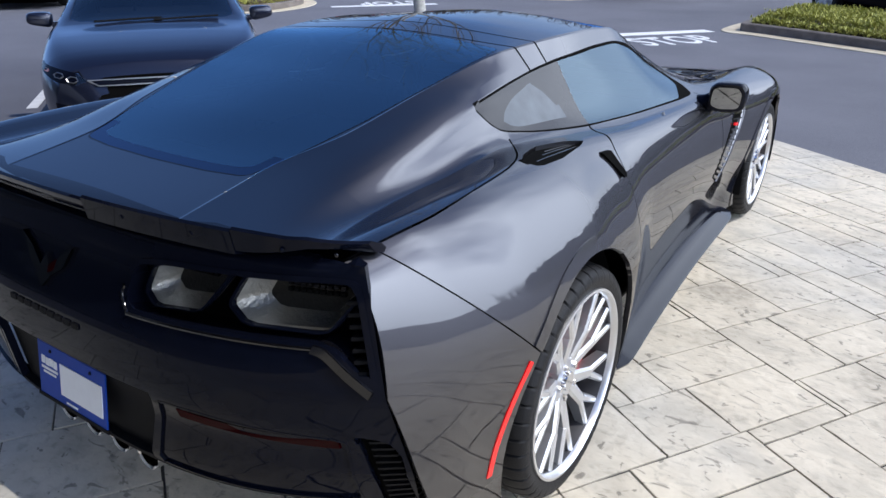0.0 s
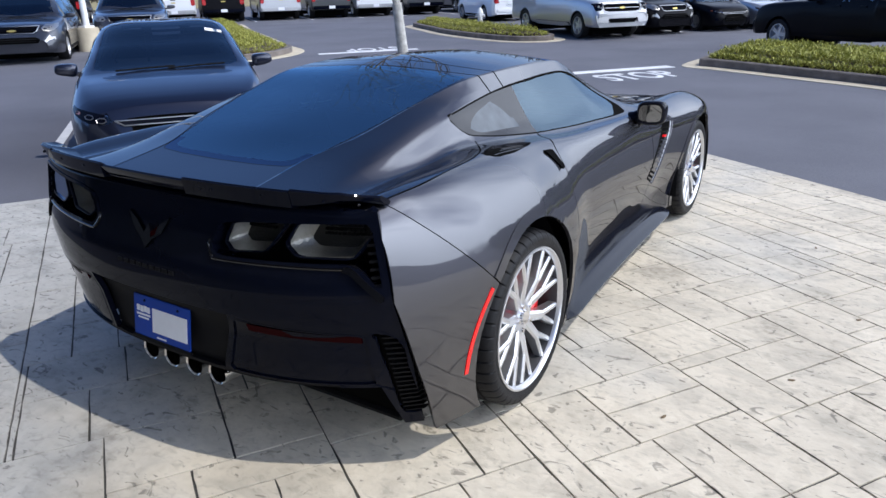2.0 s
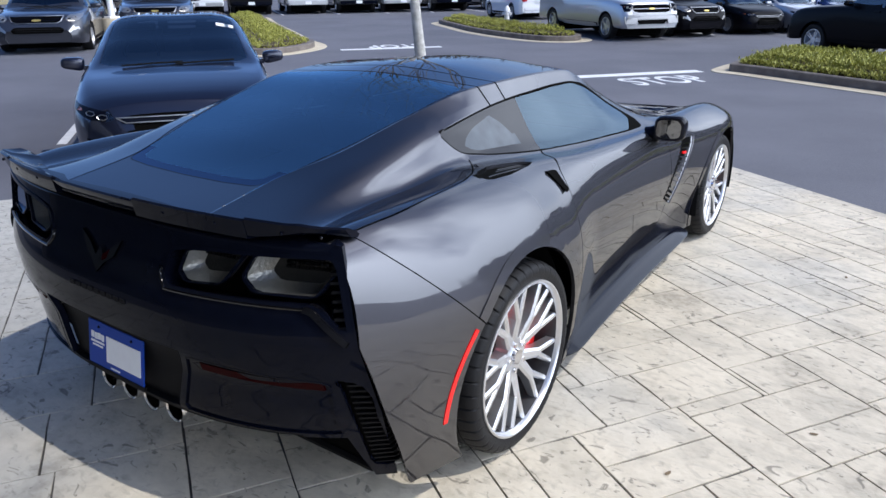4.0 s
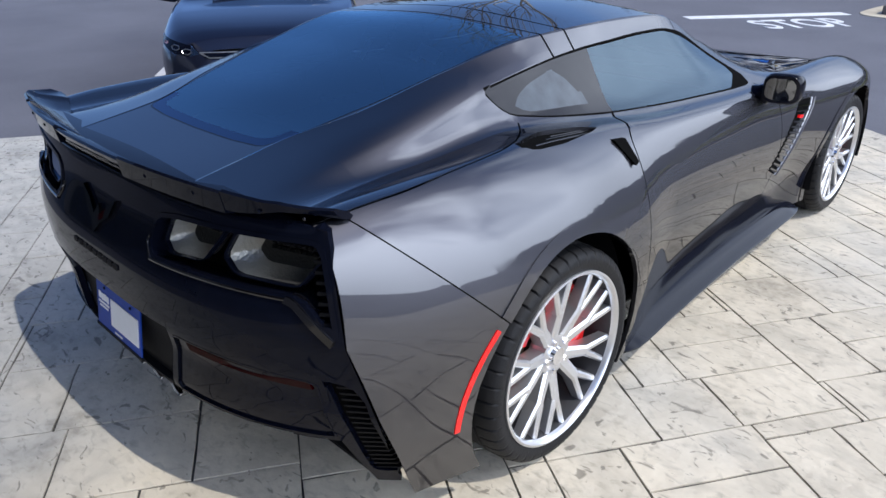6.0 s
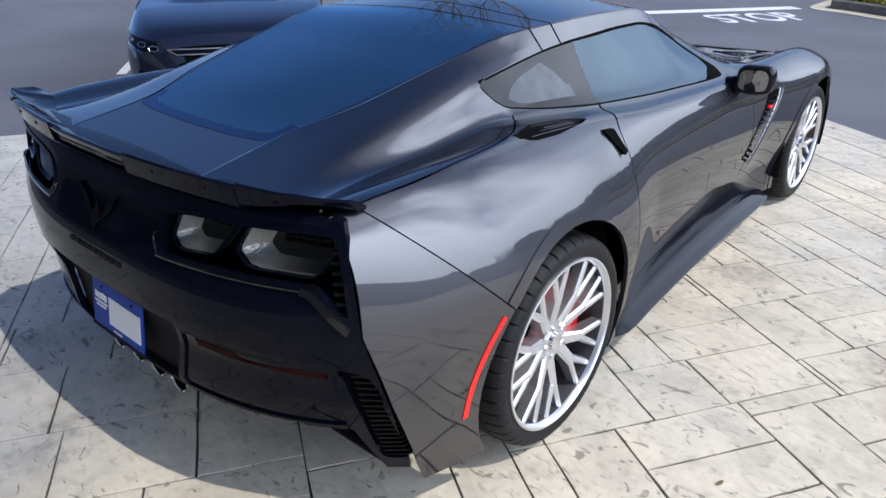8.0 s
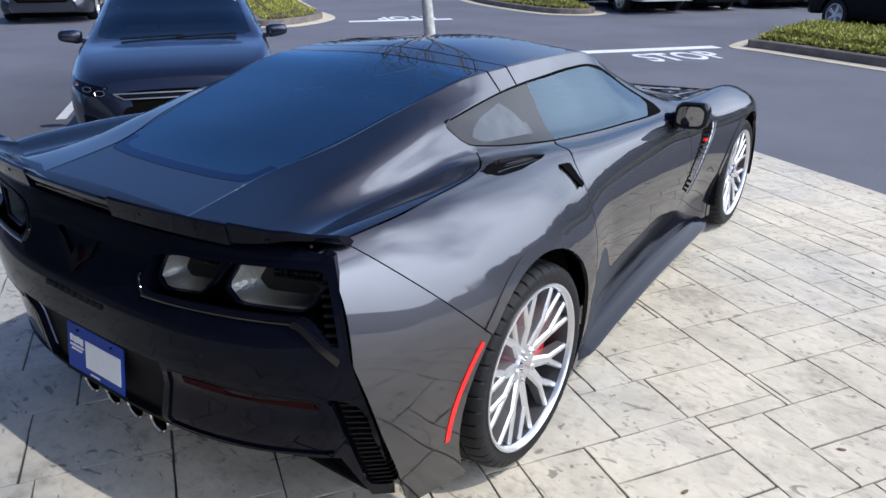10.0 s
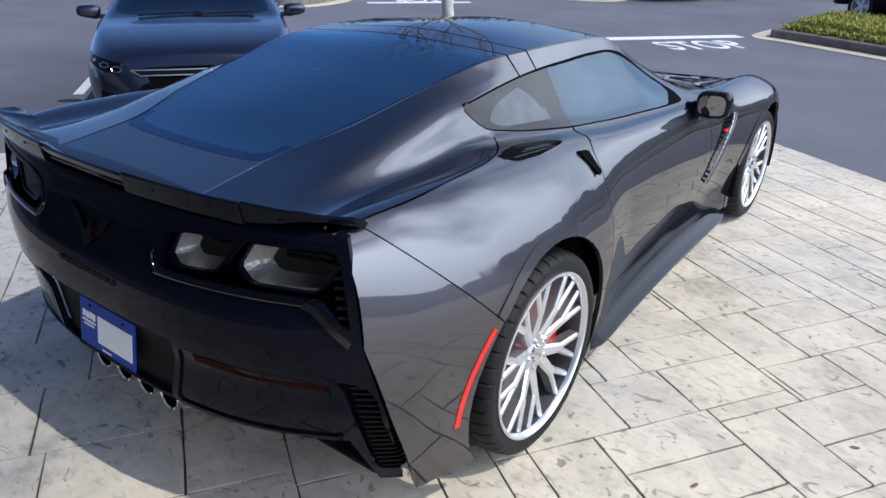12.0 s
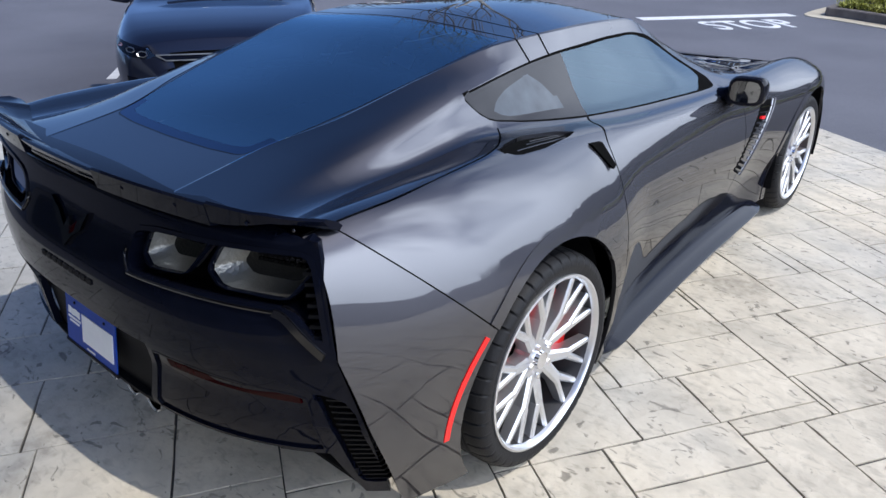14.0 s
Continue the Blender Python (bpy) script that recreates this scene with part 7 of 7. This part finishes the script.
# bare trees
def bare_tree(name, x, y, height, trunk, seed, label, fork=1.5, twigs=True, category="tree", group=""):
    rng = random.Random(seed)
    t = thing(name, label, category, Matrix.Translation((x, y, GROUND_Z)), group)
    limbs, fine = [], []

    def grow(p, d, length, r, level):
        pts, rad = [p], [r]
        n = 6
        for i in range(n):
            d = (d + Vector((rng.uniform(-0.16, 0.16), rng.uniform(-0.16, 0.16), 0.05 if level else 0.0)) * (0.5 if level == 0 else 1)).normalized()
            p = p + d * length / n
            pts.append(p)
            rad.append(r * (1 - 0.55 * (i + 1) / n) if level else r * (1 - 0.25 * (i + 1) / n))
        (limbs if level < 2 else fine).append(tube(pts, rad, 10 if level == 0 else (7 if level == 1 else 4)))
        if level < (4 if twigs else 3):
            for k in range(3 if level == 0 else rng.randint(3, 5)):
                i = n if level == 0 else rng.randint(2, n)
                a = rng.uniform(0, 6.283) if level else 2.1 * k + 0.4
                side = Vector((math.cos(a), math.sin(a), rng.uniform(0.4, 1.1) if level else 1.25)).normalized()
                grow(pts[i], (d * 0.6 + side).normalized(), length * rng.uniform(0.55, 0.8) if level else height * 0.30, rad[i] * (0.62 if level else 0.68), level + 1)
    grow(Vector((0, 0, -0.05)), Vector((0.01, 0.0, 1)), fork, trunk, 0)
    part("trunk", mesh("trunk", *joined(*limbs), 50), BARK, t, "pale grey trunk and main limbs")
    tagged(part("crown", mesh("crown", *joined(*fine), 60), TWIG, t, "bare twigs without leaves"), kind="stuff")
    return t


bare_tree("tree", -3.1, 5.15, 5.5, 0.078, 4, "slender bare tree with pale bark beside the lane", 1.42)

# the field and the woods beyond the lot
fd = part("field", mesh("field", *prism([(-400, 20), (-62, 12), (-40, 48), (-6, 62), (60, 70), (400, 160), (400, 800), (-800, 800)], GROUND_Z - 0.1, GROUND_Z + 0.05)), FIELD)
tagged(fd, "dry winter grass field beyond the lot", "field", kind="structure")
WOOD = textured("distant woods", [(0.3, (0.06, 0.045, 0.035)), (0.7, (0.20, 0.16, 0.12))], 0.6, 0.95, 0.0, 4)
rng = random.Random(21)
vs, fs = [], []
for i in range(2600):
    a = radians(rng.uniform(30, 205))
    d = rng.uniform(95, 150)
    x, y, h, w = d * math.cos(a), d * math.sin(a), rng.uniform(5, 13), rng.uniform(0.12, 0.3)
    lean = rng.uniform(-0.8, 0.8)
    k = len(vs)
    vs += [(x - w, y, -0.1), (x + w, y, -0.1), (x + lean, y, h)]
    fs.append((k, k + 1, k + 2))
    for _ in range(7):
        z = h * rng.uniform(0.35, 0.95)
        b = rng.uniform(-2.2, 2.2)
        k = len(vs)
        vs += [(x + lean * z / h, y, z), (x + lean * z / h + 0.12, y, z), (x + b, y + rng.uniform(-1, 1), z + rng.uniform(0.8, 2.4))]
        fs.append((k, k + 1, k + 2))
me = bpy.data.meshes.new("woods")
me.from_pydata(vs, [], fs)
tagged(part("woods", me, WOOD), "bare brown winter woods in the distance", "woods", kind="stuff")

# dark tree belt beside and behind the pad, unseen, added for the paint's reflections
PINE = textured("unseen tree belt", [(0.3, (0.012, 0.016, 0.008)), (0.7, (0.06, 0.065, 0.035))], 1.2, 0.95, 0.0, 4)
vs, fs = [], []
for i in range(420):
    east = rng.random() < 0.5
    a = radians(rng.uniform(42, 78) if east else rng.uniform(-150, -75))
    d = rng.uniform(26, 40)
    x, y, h = d * math.cos(a), d * math.sin(a), rng.uniform(1.6, 3.0) if east else rng.uniform(3.2, 7.2)
    for k in range(34):
        z = h * (k / 34) ** 0.8
        r = (1.9 * (1 - z / h) + 0.25) * rng.uniform(0.5, 1.2)
        b = rng.uniform(0, 6.283)
        c, s_ = math.cos(b), math.sin(b)
        o = len(vs)
        vs += [(x + 0.1 * c, y + 0.1 * s_, z + 0.9), (x + r * c - 0.7 * s_, y + r * s_ + 0.7 * c, z - 0.1), (x + r * c + 0.7 * s_, y + r * s_ - 0.7 * c, z + rng.uniform(-0.2, 0.2))]
        fs.append((o, o + 1, o + 2))
me = bpy.data.meshes.new("evergreens")
me.from_pydata(vs, [], fs)
tagged(part("evergreens", me, PINE), "unseen dark tree belt added for reflections beside the lot", "woods", kind="stuff")

# long low building far behind the field
bl = thing("long_building", "long low tan building with a colonnade, far off", "building", pose(-108, 116, GROUND_Z, 0, 0, 43))
part("wall", box_at(0, 0, 2.6, 110, 10, 5.2, 0.05), WALL, bl)
part("roof", box_at(0, 0, 5.4, 111.5, 11.5, 0.5, 0.05), WALL, bl)
for i in range(24):
    part("window", box_at(-51.5 + i * 4.5, -5.03, 1.9, 3.4, 0.1, 2.6, 0.02), DARK_GLASS, bl)

# unseen building behind the camera, added to close the place and block sky light
CLADDING = textured("dark blocker cladding", [(0.3, (0.05, 0.05, 0.055)), (0.7, (0.09, 0.09, 0.095))], 2, 0.6, 0.2, 20)
sr = thing("sky_blocker", "unseen dark building added behind the pad to block sky light", "building", Matrix.Translation((PU.x * 8 - PV.x * 4.9, PU.y * 8 - PV.y * 4.9, GROUND_Z)) @ Matrix.Rotation(PAD_ANGLE, 4, "Z"))
part("wall", box_at(0, -4, 4.2, 22, 8, 8.4, 0.05), CLADDING, sr)
for i in range(6):
    part("window", box_at(-9.0 + i * 3.6, 0.03, 1.9, 3.3, 0.1, 3.4, 0.02), DARK_GLASS, sr)
part("canopy", box_at(0, 0.9, 4.3, 22, 2.4, 0.5, 0.05), CLADDING, sr)

# blue canopy behind the silver pickup
CANOPY = material("blue canopy cloth", (0.03, 0.32, 0.90), 0.6, bump=0.2, scale=8, vary=0.12, vary_scale=3)
tent = thing("canopy_tent", "bright blue canopy tent on white legs behind a pickup", "canopy", pose(-11.9, 31.0, GROUND_Z, 0, 0, HEAD))
bm = bmesh.new()
tops = [bm.verts.new((x, y, z)) for x, y, z in ((-1.5, -1.5, 2.2), (1.5, -1.5, 2.2), (1.5, 1.5, 2.2), (-1.5, 1.5, 2.2), (0, 0, 3.1))]
lows = [bm.verts.new((x, y, 1.25)) for x, y in ((-1.5, -1.5), (1.5, -1.5), (1.5, 1.5), (-1.5, 1.5))]
for i in range(4):
    bm.faces.new((tops[i], tops[(i + 1) % 4], tops[4]))
    bm.faces.new((lows[i], lows[(i + 1) % 4], tops[(i + 1) % 4], tops[i]))
bmesh.ops.solidify(bm, geom=bm.faces[:], thickness=0.01)
part("canopy", bm, CANOPY, tent)
for x, y in ((-1.47, -1.47), (1.47, -1.47), (1.47, 1.47), (-1.47, 1.47)):
    bm = bmesh.new()
    cyl(bm, 0.025, 0.025, 2.2, Matrix.Translation((x, y, 1.1)), 10)
    part("leg", bm, WHITE, tent)

# a few dry leaves on the paving
DRY = material("dry leaf", (0.16, 0.11, 0.06), 0.8, vary=0.3, vary_scale=60)
for x, y, a in ((1.5, 0.18, 70), (1.87, 0.7, 20), (1.77, 2.39, 110), (2.06, 1.44, 45)):
    leaf = [(0.015 * math.cos(2 * math.pi * i / 10), 0.0065 * math.sin(2 * math.pi * i / 10)) for i in range(10)]
    vs = [(u, v, 0.004 + 8.0 * u * u) for u, v in leaf] + [(u, v, 0.0025 + 8.0 * u * u) for u, v in leaf]
    fs = [tuple(range(10)), tuple(range(10, 20))[::-1]] + [(i, i + 10, (i + 1) % 10 + 10, (i + 1) % 10) for i in range(10)]
    lf = part("dry_leaf", mesh("dry_leaf", vs, fs), DRY)
    lf.matrix_world = pose(x, y, 0.0, 0, 0, a)
    tagged(lf, "small curled dry leaf lying on the paving", "leaf", "leaves on the paving")

# ---- the stones of the pad ----
CELL = 0.025
# stones beside the wheel: from u, v to u, v
LAID_RIGHT = [(0.85, 0.525, 1.26, 0.785), (0.85, 0.785, 1.05, 1.245), (1.05, 0.785, 1.26, 1.245), (1.26, 0.525, 1.49, 0.83), (1.26, 0.83, 1.68, 1.04), (1.26, 1.04, 1.68, 1.25),
              (0.59, 0.93, 0.85, 1.235), (0.49, 0.525, 0.85, 0.93), (0.39, 1.18, 0.59, 1.64), (0.19, 1.18, 0.39, 1.64), (0.59, 1.235, 0.94, 1.645), (0.94, 1.245, 1.35, 1.507), (0.94, 1.507, 1.15, 1.96),
              (1.15, 1.507, 1.355, 1.96), (1.355, 1.25, 1.75, 1.565), (1.355, 1.565, 1.62, 1.737), (1.355, 1.737, 1.76, 1.94), (0.30, 1.64, 0.70, 1.905), (0.70, 1.645, 0.94, 1.95), (-0.04, 1.64, 0.30, 2.04),
              (0.71, 1.96, 1.13, 2.163), (0.30, 1.905, 0.495, 2.355), (0.495, 1.905, 0.71, 2.36), (0.04, 2.04, 0.30, 2.35), (0.05, 2.355, 0.48, 2.55), (0.71, 2.163, 1.03, 2.365), (-0.33, 2.04, 0.04, 2.285),
              (0.18, 2.55, 0.48, 2.755), (0.48, 2.36, 0.74, 2.755), (1.13, 1.96, 1.36, 2.36), (0.86, 0.417, 1.49, 0.525), (1.165, 0.10, 1.50, 0.417), (0.75, 0.20, 1.165, 0.417), (1.49, 0.417, 1.90, 0.83)]
# stones behind the tail
LAID_TAIL = [(0.68, -0.967, 1.04, -0.70), (0.865, -0.70, 1.30, -0.45), (0.865, -0.45, 1.08, -0.215), (0.68, -0.70, 0.865, -0.215), (0.335, -0.967, 0.68, -0.54), (0.335, -1.31, 0.795, -0.967), (0.795, -1.35, 1.22, -0.967),
             (1.08, -0.45, 1.50, -0.215), (0.75, -0.215, 1.165, 0.20), (1.165, -0.215, 1.50, 0.10), (0.23, -0.54, 0.68, -0.215), (-0.06, -1.02, 0.335, -0.54), (-0.41, -0.86, -0.06, -0.42), (-0.41, -1.275, -0.06, -0.86)]


def stone_layout(seed):
    """The laid stones, and round them others at random, with no gaps."""
    rng = random.Random(seed)
    u0, v0 = PAD[0] + 0.13, PAD[2] + 0.13
    nu, nv = round((PAD[1] - PAD[0] - 0.26) / CELL), round((PAD[3] - PAD[2] - 0.26) / CELL)
    used = np.zeros((nu, nv), bool)
    out = []
    for u, v, a, b in LAID_RIGHT + LAID_TAIL:
        i, j, k, l = round((u - u0) / CELL), round((v - v0) / CELL), round((a - u0) / CELL), round((b - v0) / CELL)
        if used[i:k, j:l].any():
            continue
        used[i:k, j:l] = True
        out.append((u0 + i * CELL, v0 + j * CELL, (k - i) * CELL, (l - j) * CELL))
    for i in range(nu):
        for j in range(nv):
            if used[i, j]:
                continue
            free_v = 0
            while j + free_v < nv and not used[i, j + free_v] and free_v < 28:
                free_v += 1
            want = rng.choice([8, 8, 10, 16, 17, 18])
            b = free_v if free_v - want < 8 and free_v <= 24 else min(want, free_v)
            free_u = 0
            while i + free_u < nu and not used[i + free_u, j:j + b].any() and free_u < 28:
                free_u += 1
            want = rng.choice([8, 8, 14, 16, 16] if b > 12 else [14, 16, 16, 18])
            a = free_u if free_u - want < 8 and free_u <= 24 else min(want, free_u)
            used[i:i + a, j:j + b] = True
            out.append((u0 + i * CELL, v0 + j * CELL, a * CELL, b * CELL))
    return out


shapes = {}


def stone_mesh(a, b, variant):
    key = (round(a, 3), round(b, 3), variant)
    if key not in shapes:
        rng = random.Random(int(a * 1000) * 7919 + int(b * 1000) * 31 + variant)
        g, h = 0.0035, 0.006
        n = 4
        ring = []
        for k, (x0, y0, x1, y1) in enumerate([(g, g, a - g, g), (a - g, g, a - g, b - g), (a - g, b - g, g, b - g), (g, b - g, g, g)]):
            for i in range(n):
                t = i / n
                ring.append((x0 + (x1 - x0) * t + rng.uniform(-0.0022, 0.0022), y0 + (y1 - y0) * t + rng.uniform(-0.0022, 0.0022)))
        m = len(ring)
        vs = [(x, y, -0.010) for x, y in ring] + [(x, y, -0.002) for x, y in ring]
        vs += [(x + (a / 2 - x) * 0.005, y + (b / 2 - y) * 0.005, rng.uniform(-0.0004, 0.0008)) for x, y in ring]
        fs = [(i, (i + 1) % m, (i + 1) % m + m, i + m) for i in range(m)] + [(i + m, (i + 1) % m + m, (i + 1) % m + 2 * m, i + 2 * m) for i in range(m)]
        fs.append(tuple(range(2 * m, 3 * m)))
        shapes[key] = mesh("stone", vs, fs, 6)
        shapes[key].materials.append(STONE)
    return shapes[key]


rest_v, rest_f = [], []
for number, (u, v, a, b) in enumerate(sorted(stone_layout(5), key=lambda s: math.hypot(s[0] + s[2] / 2 - 1.0, s[1] + s[3] / 2 - 0.5))):
    me = stone_mesh(a, b, random.Random(int(u * 1000 + v * 77)).randrange(3))
    if number < 300:
        ob = part("stone", me, None, pad)
        ob.matrix_basis = Matrix.Translation(uv(u, v)) @ Matrix.Rotation(PAD_ANGLE, 4, "Z")
    else:
        m = Matrix.Translation(uv(u, v)) @ Matrix.Rotation(PAD_ANGLE, 4, "Z")
        o = len(rest_v)
        rest_v += [tuple(m @ p.co) for p in me.vertices]
        rest_f += [tuple(i + o for i in p.vertices) for p in me.polygons]
tagged(part("far_stones", mesh("far_stones", rest_v, rest_f, 6), STONE, pad), kind="stuff")
